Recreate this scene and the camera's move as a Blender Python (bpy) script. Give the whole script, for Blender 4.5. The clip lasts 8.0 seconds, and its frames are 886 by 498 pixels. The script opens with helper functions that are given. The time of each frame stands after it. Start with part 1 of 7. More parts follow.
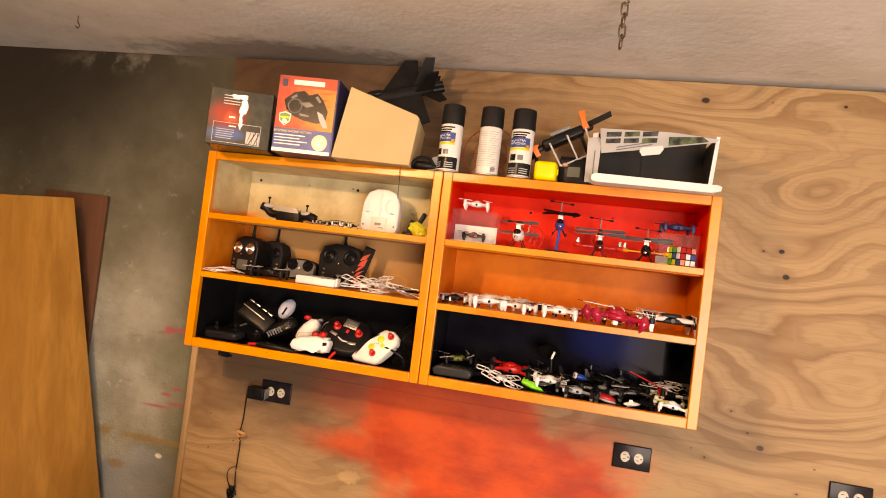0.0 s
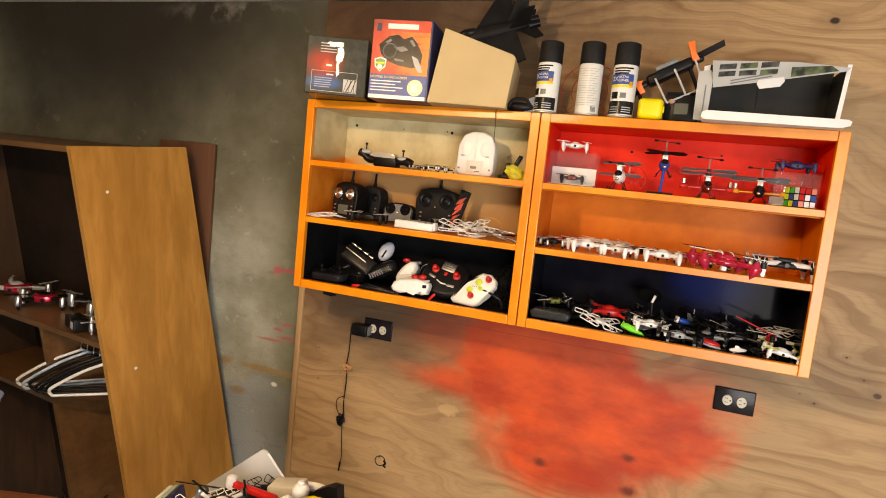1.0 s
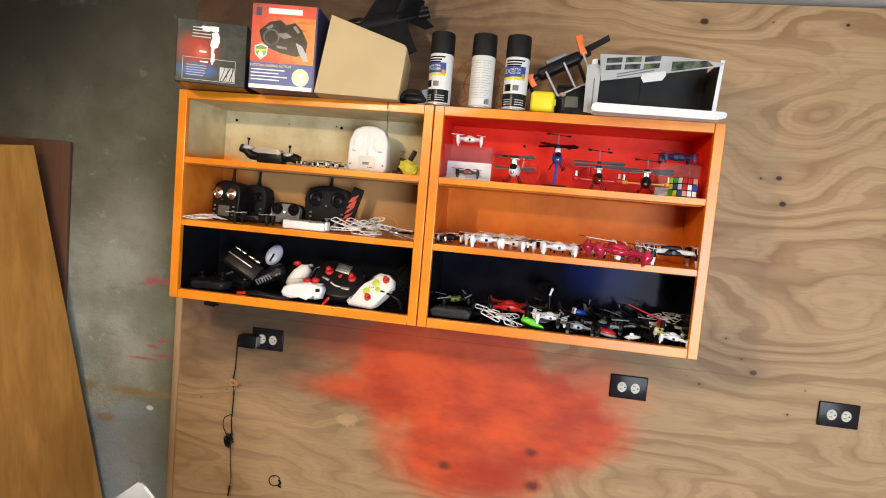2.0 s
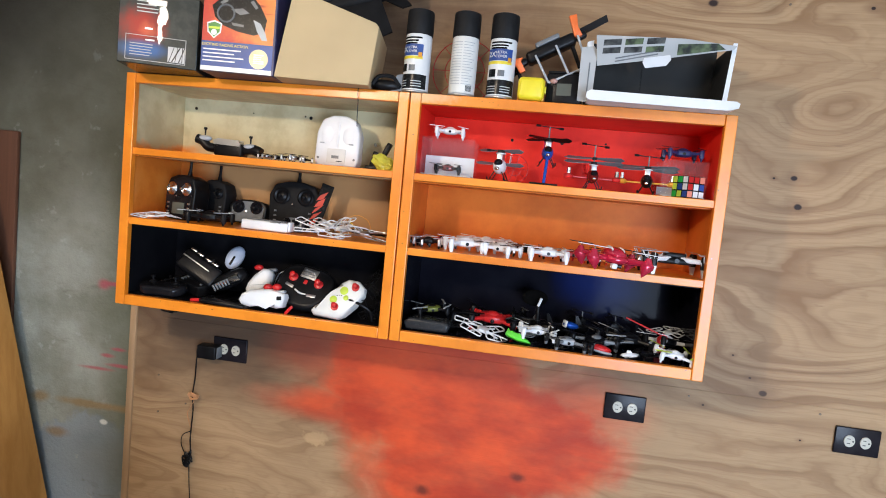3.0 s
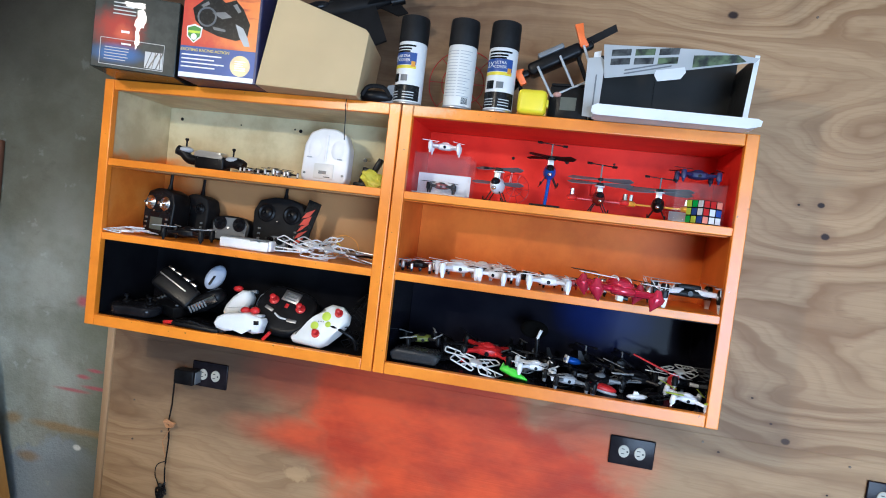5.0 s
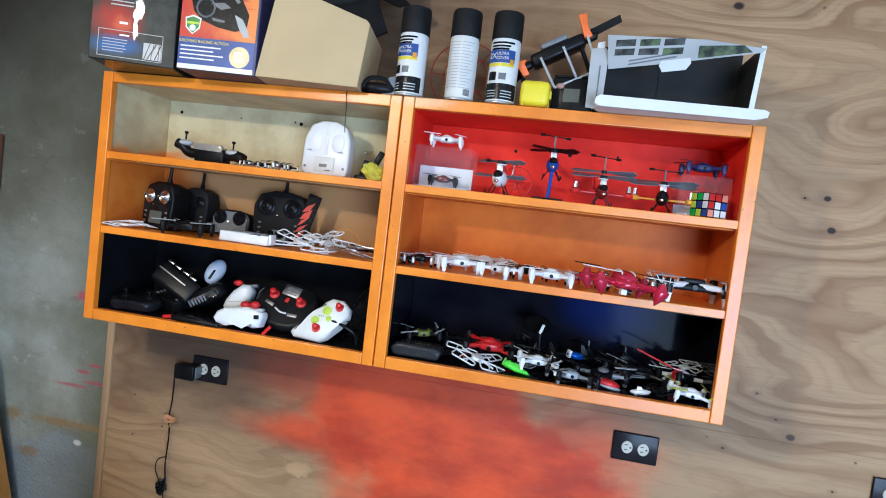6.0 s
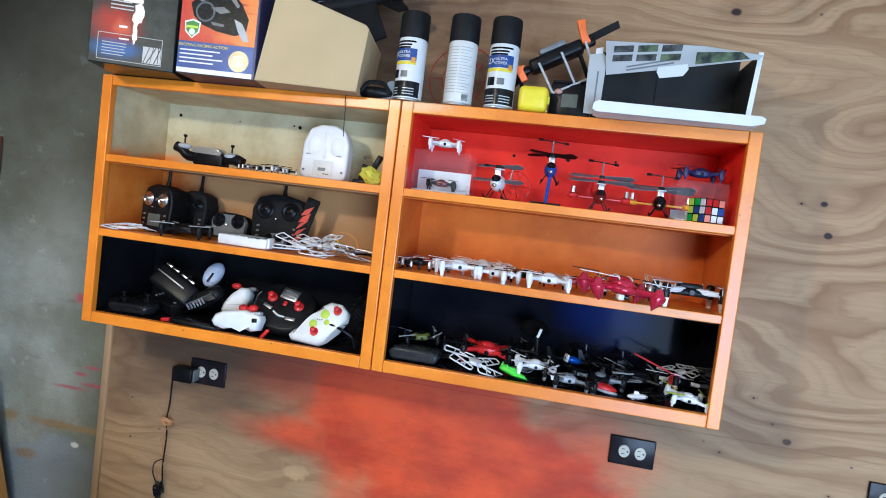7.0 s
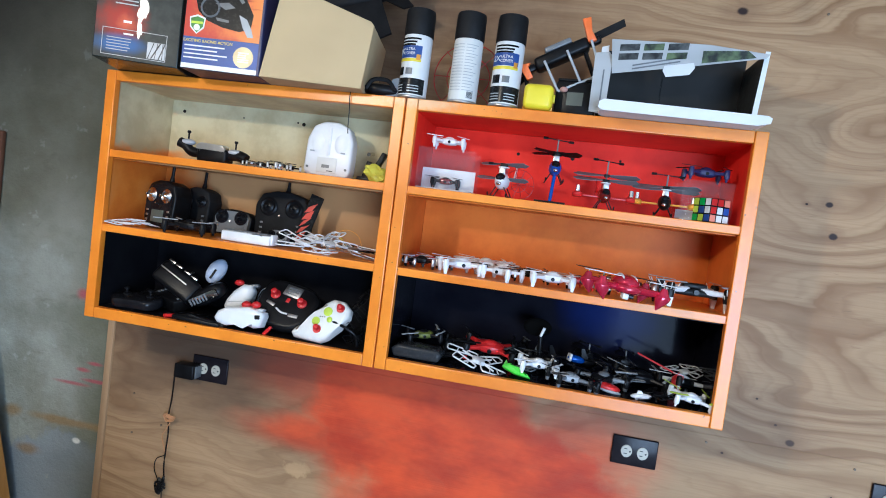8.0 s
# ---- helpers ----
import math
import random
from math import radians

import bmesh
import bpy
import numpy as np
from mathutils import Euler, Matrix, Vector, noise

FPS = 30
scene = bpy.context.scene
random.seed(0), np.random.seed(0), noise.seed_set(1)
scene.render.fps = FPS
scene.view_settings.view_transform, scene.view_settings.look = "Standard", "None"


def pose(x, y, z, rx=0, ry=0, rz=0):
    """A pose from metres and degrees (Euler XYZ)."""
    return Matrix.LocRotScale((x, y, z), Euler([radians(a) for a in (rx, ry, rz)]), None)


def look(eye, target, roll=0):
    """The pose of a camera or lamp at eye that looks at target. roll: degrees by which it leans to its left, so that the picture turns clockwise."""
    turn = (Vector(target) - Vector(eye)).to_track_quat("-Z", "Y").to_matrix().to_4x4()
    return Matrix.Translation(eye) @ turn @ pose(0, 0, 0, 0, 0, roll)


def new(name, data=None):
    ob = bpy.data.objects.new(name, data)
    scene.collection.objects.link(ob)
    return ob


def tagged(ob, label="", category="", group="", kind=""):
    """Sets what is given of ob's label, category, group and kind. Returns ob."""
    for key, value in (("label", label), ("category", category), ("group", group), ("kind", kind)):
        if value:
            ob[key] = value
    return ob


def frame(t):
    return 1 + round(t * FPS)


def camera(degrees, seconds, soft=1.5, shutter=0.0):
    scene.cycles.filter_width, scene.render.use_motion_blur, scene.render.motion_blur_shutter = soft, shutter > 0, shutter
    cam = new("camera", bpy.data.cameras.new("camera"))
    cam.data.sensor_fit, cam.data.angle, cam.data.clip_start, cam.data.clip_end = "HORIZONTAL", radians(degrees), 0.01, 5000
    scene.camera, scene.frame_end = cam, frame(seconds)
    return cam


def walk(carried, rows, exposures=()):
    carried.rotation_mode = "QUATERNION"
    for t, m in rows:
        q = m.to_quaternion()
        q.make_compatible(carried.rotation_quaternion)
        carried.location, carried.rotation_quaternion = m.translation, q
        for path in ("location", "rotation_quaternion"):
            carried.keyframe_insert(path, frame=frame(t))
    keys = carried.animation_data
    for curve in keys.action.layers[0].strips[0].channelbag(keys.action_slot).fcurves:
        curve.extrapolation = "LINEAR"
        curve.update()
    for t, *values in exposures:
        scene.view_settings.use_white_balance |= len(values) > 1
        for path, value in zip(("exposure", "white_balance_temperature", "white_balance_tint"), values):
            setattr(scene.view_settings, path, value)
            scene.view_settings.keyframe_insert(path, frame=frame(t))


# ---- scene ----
cam = camera(72.6, 8.0, 1.0)
PATH = [
    (0, (1.144, -1.972, 1.738), (0.724, -0.017, 1.782), 7.0),
    (0.5, (1.12, -2.029, 1.774), (0.587, -0.102, 1.785), 7.1),
    (1, (1.105, -1.99, 1.773), (0.448, -0.113, 1.558), 6.0),
    (1.3, (1.064, -2.03, 1.756), (0.376, -0.169, 1.523), 6.0),
    (1.5, (1.047, -2.034, 1.743), (0.466, -0.133, 1.524), 6.4),
    (2, (1.068, -1.925, 1.744), (0.762, 0.044, 1.582), 5.0),
    (2.2, (1.059, -1.896, 1.764), (0.828, 0.085, 1.609), 4.5),
    (3.5, (1.118, -1.645, 1.743), (0.786, 0.319, 1.572), 6.1),
    (4, (1.124, -1.612, 1.743), (0.815, 0.361, 1.617), 6.2),
    (4.5, (1.127, -1.614, 1.758), (0.786, 0.355, 1.66), 6.7),
    (6, (1.126, -1.595, 1.748), (0.766, 0.369, 1.633), 6.8),
    (6.5, (1.132, -1.597, 1.753), (0.773, 0.368, 1.647), 6.8),
    (7, (1.127, -1.598, 1.754), (0.771, 0.367, 1.645), 7.0),
    (7.5, (1.123, -1.595, 1.753), (0.763, 0.369, 1.639), 7.3),
    (8, (1.121, -1.596, 1.751), (0.762, 0.368, 1.638), 7.4),
]
LOOKS = [(0.0, 0.14, 12300, 35), (0.5, 0.10, 10400, 23), (1.0, 0.0, 9300, 19), (1.5, 0.05, 8100, 14), (2.2, -0.02, 6800, 14), (3.5, 0.0, 5700, 12), (6.0, -0.06, 5250, 8), (8.0, -0.06, 5200, 8)]
walk(cam, [(t, look(eye, target, roll)) for t, eye, target, roll in PATH], LOOKS)

# ---- light ----
world = bpy.data.worlds.new("sky")
scene.world = world
world.use_nodes = True
sky = world.node_tree.nodes.new("ShaderNodeTexSky")
sky.sky_type, sky.sun_disc, sky.sun_elevation, sky.sun_rotation = "NISHITA", False, radians(40), radians(160)
world.node_tree.links.new(sky.outputs[0], world.node_tree.nodes["Background"].inputs[0])
world.node_tree.nodes["Background"].inputs[1].default_value = 0.12


def area_light(name, m, width, height, watts, colour):
    lamp = bpy.data.lights.new(name, "AREA")
    lamp.shape, lamp.size, lamp.size_y, lamp.energy, lamp.color = "RECTANGLE", width, height, watts, colour
    ob = new(name, lamp)
    ob.matrix_world = m
    return ob


# daylight in the open doorway behind the camera, and the warm bulb under the ceiling
area_light("doorway_daylight", look((2.70, -4.17, 1.06), (2.70, 0, 1.06)), 1.92, 2.08, 172, (0.70, 0.84, 1.0))
bulb = bpy.data.lights.new("bulb_light", "POINT")
bulb.energy, bulb.color, bulb.shadow_soft_size = 56, (1.0, 0.80, 0.55), 0.045
new("bulb_light", bulb).location = (0.15, -1.90, 2.235)

# ---- materials ----
def nodes_of(name, rough=0.5, metal=0.0, spec=0.5):
    mat = bpy.data.materials.new(name)
    mat.use_nodes = True
    tree = mat.node_tree
    bsdf = tree.nodes["Principled BSDF"]
    bsdf.inputs["Roughness"].default_value = rough
    bsdf.inputs["Metallic"].default_value = metal
    bsdf.inputs["Specular IOR Level"].default_value = spec
    return mat, tree, bsdf


def add(tree, kind, **values):
    node = tree.nodes.new("ShaderNode" + kind)
    for key, value in values.items():
        node.inputs[key].default_value = value
    return node


def math_node(tree, op, a, b=None, clamp=False):
    node = tree.nodes.new("ShaderNodeMath")
    node.operation, node.use_clamp = op, clamp
    for slot, value in ((0, a), (1, b)):
        if value is None:
            continue
        if isinstance(value, (int, float)):
            node.inputs[slot].default_value = value
        else:
            tree.links.new(value, node.inputs[slot])
    return node.outputs[0]


def mix(tree, fac, a, b, blend="MIX"):
    node = tree.nodes.new("ShaderNodeMix")
    node.data_type, node.blend_type = "RGBA", blend
    for slot, value in ((0, fac), (6, a), (7, b)):
        if isinstance(value, (int, float)):
            node.inputs[slot].default_value = value
        elif isinstance(value, tuple):
            node.inputs[slot].default_value = (*value[:3], 1)
        else:
            tree.links.new(value, node.inputs[slot])
    return node.outputs[2]


def place_of(tree, scale=(1, 1, 1), world_space=True):
    """World or object position, scaled."""
    src = tree.nodes.new("ShaderNodeNewGeometry").outputs["Position"] if world_space else tree.nodes.new("ShaderNodeTexCoord").outputs["Object"]
    mapping = tree.nodes.new("ShaderNodeMapping")
    mapping.inputs["Scale"].default_value = scale
    tree.links.new(src, mapping.inputs["Vector"])
    return mapping.outputs[0]


def noise_of(tree, vector, scale, detail=3.0, rough=0.5, distort=0.0):
    node = add(tree, "TexNoise", Scale=scale, Detail=detail, Roughness=rough, Distortion=distort)
    tree.links.new(vector, node.inputs["Vector"])
    return node.outputs[0]


def ramp(tree, fac, low, high):
    node = tree.nodes.new("ShaderNodeMapRange")
    node.inputs["From Min"].default_value, node.inputs["From Max"].default_value = low, high
    node.interpolation_type = "SMOOTHSTEP"
    tree.links.new(fac, node.inputs["Value"])
    return node.outputs[0]


def bump_to(tree, bsdf, height, strength=0.3, distance=0.002):
    node = add(tree, "Bump", Strength=strength, Distance=distance)
    tree.links.new(height, node.inputs["Height"])
    tree.links.new(node.outputs[0], bsdf.inputs["Normal"])


def spot(tree, vector, x, z, rx, rz, soft=0.5, wobble=None, amount=0.5):
    """1 inside an uneven oval on a wall that runs along x, 0 outside."""
    sep = tree.nodes.new("ShaderNodeSeparateXYZ")
    tree.links.new(vector, sep.inputs[0])
    dx = math_node(tree, "DIVIDE", math_node(tree, "SUBTRACT", sep.outputs[0], x), rx)
    dz = math_node(tree, "DIVIDE", math_node(tree, "SUBTRACT", sep.outputs[2], z), rz)
    r = math_node(tree, "SQRT", math_node(tree, "ADD", math_node(tree, "MULTIPLY", dx, dx), math_node(tree, "MULTIPLY", dz, dz)))
    if wobble is not None:
        r = math_node(tree, "ADD", r, math_node(tree, "MULTIPLY", math_node(tree, "SUBTRACT", wobble, 0.5), amount * 2))
    return ramp(tree, r, 1.0 + soft * 0.4, 1.0 - soft)


def plain(name, colour, rough=0.5, metal=0.0, vary=0.12, scale=40.0, bump=0.08, spec=0.5, coat=0.0):
    """A surface of one colour with grain, slight stains and uneven gloss."""
    mat, tree, bsdf = nodes_of(name, rough, metal, min(spec, 0.18) if max(colour) < 0.06 else spec)
    p = place_of(tree, world_space=False)
    fine, broad = noise_of(tree, p, scale * 4, 4, 0.6), noise_of(tree, p, scale * 0.4, 3)
    dark = tuple(c * (1 - vary * 1.6) for c in colour)
    light = tuple(min(1, c * (1 + vary)) for c in colour)
    tree.links.new(mix(tree, ramp(tree, broad, 0.3, 0.7), dark, light), bsdf.inputs["Base Color"])
    node = tree.nodes.new("ShaderNodeMapRange")
    node.inputs["To Min"].default_value, node.inputs["To Max"].default_value = max(0.02, rough - 0.1), min(1, rough + 0.12)
    tree.links.new(fine, node.inputs["Value"])
    tree.links.new(node.outputs[0], bsdf.inputs["Roughness"])
    bsdf.inputs["Coat Weight"].default_value = coat
    if bump:
        bump_to(tree, bsdf, fine, bump, 0.001)
    return mat


def clear_plastic(name, colour, rough=0.08, alpha=0.25):
    mat, tree, bsdf = nodes_of(name, rough)
    bsdf.inputs["Base Color"].default_value = (*colour, 1)
    bsdf.inputs["Alpha"].default_value = alpha
    return mat


def soft_sum(tree, parts):
    """Adds sockets one after another."""
    total = parts[0]
    for one in parts[1:]:
        total = math_node(tree, "ADD", total, one)
    return total


def scaled(tree, socket, by):
    return math_node(tree, "MULTIPLY", socket, by)


def plywood_material():
    mat, tree, bsdf = nodes_of("fir_plywood", 0.58, 0, 0.35)
    p = place_of(tree)
    sep = tree.nodes.new("ShaderNodeSeparateXYZ")
    tree.links.new(p, sep.inputs[0])
    wob = noise_of(tree, p, 28.0, 3, 0.6)
    # rotary-cut figure: wavy bands along the sheet that bend round the knots
    slow = noise_of(tree, place_of(tree, (0.8, 1, 2.2)), 1.5, 2.0, 0.4, 0.35)
    ripple = noise_of(tree, place_of(tree, (1.3, 1, 5.0)), 2.6, 3.0, 0.5, 0.2)
    swell = [scaled(tree, spot(tree, p, x, z, rx, rz, 1.0, ripple, 0.25), h) for x, z, rx, rz, h in
             ((1.760, 1.855, 0.26, 0.16, 2.6), (1.860, 2.062, 0.17, 0.085, 1.4), (1.745, 1.400, 0.30, 0.15, 2.2), (2.00, 1.46, 0.20, 0.12, 1.6), (0.84, 0.87, 0.24, 0.12, 1.6), (1.12, 0.90, 0.26, 0.16, 1.6), (1.496, 2.35, 0.2, 0.1, 1.4))]
    phase = soft_sum(tree, [scaled(tree, slow, 10.0), scaled(tree, ripple, 2.2), scaled(tree, sep.outputs[2], 11.0), *swell])
    saw = math_node(tree, "FRACT", phase)
    band = math_node(tree, "MULTIPLY", ramp(tree, saw, 0.25, 0.72), ramp(tree, saw, 1.0, 0.76))
    faint = noise_of(tree, place_of(tree, (0.7, 1, 3.0)), 2.2, 3, 0.5)
    band = math_node(tree, "MULTIPLY", band, math_node(tree, "ADD", scaled(tree, ramp(tree, faint, 0.35, 0.65), 0.65), 0.25))
    fine_saw = math_node(tree, "FRACT", scaled(tree, phase, 3.3))
    band = math_node(tree, "ADD", band, scaled(tree, math_node(tree, "MULTIPLY", ramp(tree, fine_saw, 0.45, 0.80), ramp(tree, fine_saw, 1.0, 0.84)), 0.20), clamp=True)
    grain = noise_of(tree, place_of(tree, (4, 1, 190)), 1.0, 4, 0.62)
    flecks = noise_of(tree, place_of(tree, (16, 1, 120)), 1.0, 3, 0.6)
    broad = noise_of(tree, place_of(tree, (1.0, 1, 1.8)), 1.4, 4, 0.6)
    base = mix(tree, band, (0.455, 0.292, 0.150), (0.262, 0.140, 0.060))
    base = mix(tree, scaled(tree, ramp(tree, grain, 0.40, 0.75), 0.38), base, (0.27, 0.150, 0.074))
    base = mix(tree, scaled(tree, ramp(tree, flecks, 0.62, 0.78), 0.40), base, (0.16, 0.085, 0.042))
    base = mix(tree, scaled(tree, ramp(tree, broad, 0.42, 0.70), 0.32), base, (0.250, 0.148, 0.074))
    # the lower sheet is sanded paler
    lower = ramp(tree, sep.outputs[2], 1.291, 1.289)
    base = mix(tree, math_node(tree, "MULTIPLY", lower, 0.10), base, (0.50, 0.33, 0.17))
    # knots
    for x, z, r in ((1.750, 1.893, 0.016), (1.769, 1.818, 0.019), (1.750, 1.305, 0.020), (1.490, 2.335, 0.024), (1.092, 1.261, 0.009),
                    (0.838, 0.868, 0.024), (1.117, 0.956, 0.022), (1.129, 0.847, 0.028), (1.70, 1.889, 0.006), (1.66, 1.40, 0.006),
                    (1.60, 1.25, 0.007), (1.86, 1.19, 0.006), (1.711, 1.343, 0.008), (1.88, 2.34, 0.010), (0.62, 1.30, 0.008)):
        halo = math_node(tree, "MULTIPLY", spot(tree, p, x, z, r * 2.4, r * 1.4, 0.9, wob, 0.5), 0.50)
        base = mix(tree, halo, base, (0.19, 0.095, 0.045))
        base = mix(tree, spot(tree, p, x, z, r * 0.58, r * 0.44, 0.40, wob, 0.45), base, (0.028, 0.013, 0.009))
    # pale repair patch, darker brown by the ceiling and under the cabinets
    base = mix(tree, math_node(tree, "MULTIPLY", spot(tree, p, 0.487, 0.975, 0.040, 0.024, 0.3, wob, 0.9), 0.7), base, (0.55, 0.36, 0.18))
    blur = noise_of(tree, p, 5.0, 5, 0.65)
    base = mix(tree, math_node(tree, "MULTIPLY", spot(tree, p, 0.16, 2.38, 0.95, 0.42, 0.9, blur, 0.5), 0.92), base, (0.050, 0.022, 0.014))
    # uneven darker browns just below the two cabinets
    brown_wobble = noise_of(tree, place_of(tree, (1.0, 1, 3.0)), 3.0, 4, 0.6)
    base = mix(tree, math_node(tree, "MULTIPLY", spot(tree, p, 0.20, 1.34, 0.66, 0.34, 0.75, brown_wobble, 0.5), 0.90), base, (0.092, 0.052, 0.032))
    base = mix(tree, math_node(tree, "MULTIPLY", spot(tree, p, 1.45, 1.33, 0.50, 0.13, 0.9, brown_wobble, 0.7), 0.45), base, (0.17, 0.100, 0.058))
    # orange spray paint: overlapping passes with misty edges
    spray = noise_of(tree, p, 6.0, 5, 0.62)
    mist = noise_of(tree, p, 320.0, 2, 0.6)
    passes = [scaled(tree, spot(tree, p, x, z, rx, rz, soft, spray, 0.34), amount) for x, z, rx, rz, soft, amount in
              ((1.06, 1.06, 0.37, 0.22, 0.34, 1.0), (0.82, 1.20, 0.35, 0.29, 0.30, 1.0), (0.56, 1.085, 0.28, 0.065, 0.70, 0.90), (0.90, 0.92, 0.31, 0.19, 0.45, 1.0),
               (0.48, 1.26, 0.17, 0.12, 0.9, 0.50), (1.24, 1.18, 0.22, 0.13, 0.8, 0.75))]
    paint = passes[0]
    for one in passes[1:]:
        paint = math_node(tree, "MAXIMUM", paint, one)
    streak = noise_of(tree, place_of(tree, (1.2, 1, 4.0)), 4.0, 4, 0.6)
    paint = math_node(tree, "MULTIPLY", paint, soft_sum(tree, [scaled(tree, mist, 0.25), scaled(tree, streak, 0.25), math_node(tree, "ADD", scaled(tree, band, -0.10), 0.76)]), clamp=True)
    tone = mix(tree, ramp(tree, noise_of(tree, place_of(tree, (1, 1, 2.0)), 3.6, 4, 0.6), 0.32, 0.70), (0.42, 0.040, 0.014), (0.76, 0.095, 0.022))
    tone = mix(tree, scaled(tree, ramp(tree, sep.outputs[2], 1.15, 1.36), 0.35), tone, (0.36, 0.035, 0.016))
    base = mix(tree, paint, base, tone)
    # knots that show through the paint
    for x, z, r in ((0.838, 0.868, 0.020), (1.117, 0.956, 0.018), (1.129, 0.847, 0.024)):
        base = mix(tree, math_node(tree, "MULTIPLY", spot(tree, p, x, z, r * 1.3, r * 0.9, 0.7, wob, 0.5), 0.8), base, (0.10, 0.020, 0.012))
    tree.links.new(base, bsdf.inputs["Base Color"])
    bump_to(tree, bsdf, math_node(tree, "ADD", grain, math_node(tree, "MULTIPLY", band, 0.25)), 0.25, 0.0015)
    return mat


def concrete_material():
    mat, tree, bsdf = nodes_of("stained_concrete", 0.85, 0, 0.2)
    p = place_of(tree)
    big, mid, fine = noise_of(tree, p, 2.2, 4, 0.55, 0.3), noise_of(tree, p, 6.0, 6, 0.60, 0.0), noise_of(tree, p, 90.0, 4, 0.6)
    cracks = noise_of(tree, place_of(tree, (1, 1, 1.6)), 9.0, 5, 0.65, 1.2)
    sep = tree.nodes.new("ShaderNodeSeparateXYZ")
    tree.links.new(p, sep.inputs[0])
    level = math_node(tree, "ADD", sep.outputs[2], math_node(tree, "MULTIPLY", math_node(tree, "SUBTRACT", big, 0.5), 0.7))
    # olive-grey render above, paler limewash in the middle, old blue-grey paint low down
    base = mix(tree, ramp(tree, mid, 0.28, 0.72), (0.165, 0.160, 0.112), (0.255, 0.250, 0.190))
    pale = mix(tree, ramp(tree, mid, 0.28, 0.72), (0.235, 0.240, 0.190), (0.380, 0.390, 0.335))
    base = mix(tree, ramp(tree, level, 1.66, 1.48), base, pale)
    low = ramp(tree, math_node(tree, "ADD", sep.outputs[2], math_node(tree, "MULTIPLY", mid, 0.30)), 1.04, 1.00)
    base = mix(tree, math_node(tree, "MULTIPLY", low, 0.85), base, mix(tree, ramp(tree, big, 0.35, 0.65), (0.190, 0.235, 0.275), (0.300, 0.345, 0.375)))
    base = mix(tree, math_node(tree, "MULTIPLY", ramp(tree, cracks, 0.60, 0.74), 0.35), base, (0.130, 0.125, 0.085))
    base = mix(tree, math_node(tree, "MULTIPLY", ramp(tree, noise_of(tree, p, 14.0, 4, 0.6), 0.64, 0.70), 0.35), base, (0.50, 0.51, 0.47))
    # dark olive band beside the plywood, rust-edged flakes of paint
    olive_band = spot(tree, p, -0.13, 1.2, 0.22, 1.1, 0.85, big, 0.4)
    base = mix(tree, math_node(tree, "MULTIPLY", olive_band, 0.75), base, (0.095, 0.092, 0.042))
    for x, z, rx, rz in ((-0.30, 0.945, 0.16, 0.014), (-0.518, 0.945, 0.035, 0.022), (-0.46, 0.83, 0.05, 0.020)):
        base = mix(tree, math_node(tree, "MULTIPLY", spot(tree, p, x, z, rx, rz, 0.7, mid, 1.1), 0.7), base, (0.30, 0.18, 0.06))
    base = mix(tree, spot(tree, p, -0.275, 0.890, 0.014, 0.009, 0.5, mid, 0.5), base, (0.72, 0.72, 0.66))
    # two layers of dark tone that deepen towards the ceiling
    wide_blackening = spot(tree, p, -0.80, 2.56, 1.50, 1.10, 0.90, big, 0.30)
    base = mix(tree, math_node(tree, "MULTIPLY", wide_blackening, 0.84), base, (0.045, 0.042, 0.030))
    blackening = spot(tree, p, -1.32, 2.52, 1.10, 0.80, 0.60, big, 0.25)
    base = mix(tree, math_node(tree, "MULTIPLY", blackening, 0.90), base, (0.022, 0.018, 0.014))
    scraped = math_node(tree, "MULTIPLY", spot(tree, p, -0.62, 2.37, 0.34, 0.05, 0.8, mid, 1.2), ramp(tree, mid, 0.46, 0.60))
    base = mix(tree, math_node(tree, "MULTIPLY", scraped, 0.55), base, (0.30, 0.28, 0.25))
    # red spray marks
    for x, z, rx, rz in ((-0.300, 1.359, 0.026, 0.020), (-0.245, 1.363, 0.055, 0.009), (-0.315, 1.072, 0.070, 0.007), (-0.225, 1.090, 0.060, 0.007), (-0.275, 1.120, 0.030, 0.008), (-0.235, 1.145, 0.030, 0.007)):
        base = mix(tree, math_node(tree, "MULTIPLY", spot(tree, p, x, z, rx, rz, 0.7, mid, 0.4), 0.75), base, (0.42, 0.07, 0.09))
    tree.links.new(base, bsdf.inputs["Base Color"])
    bump_to(tree, bsdf, math_node(tree, "ADD", math_node(tree, "MULTIPLY", mid, 2.0), fine), 0.50, 0.006)
    return mat


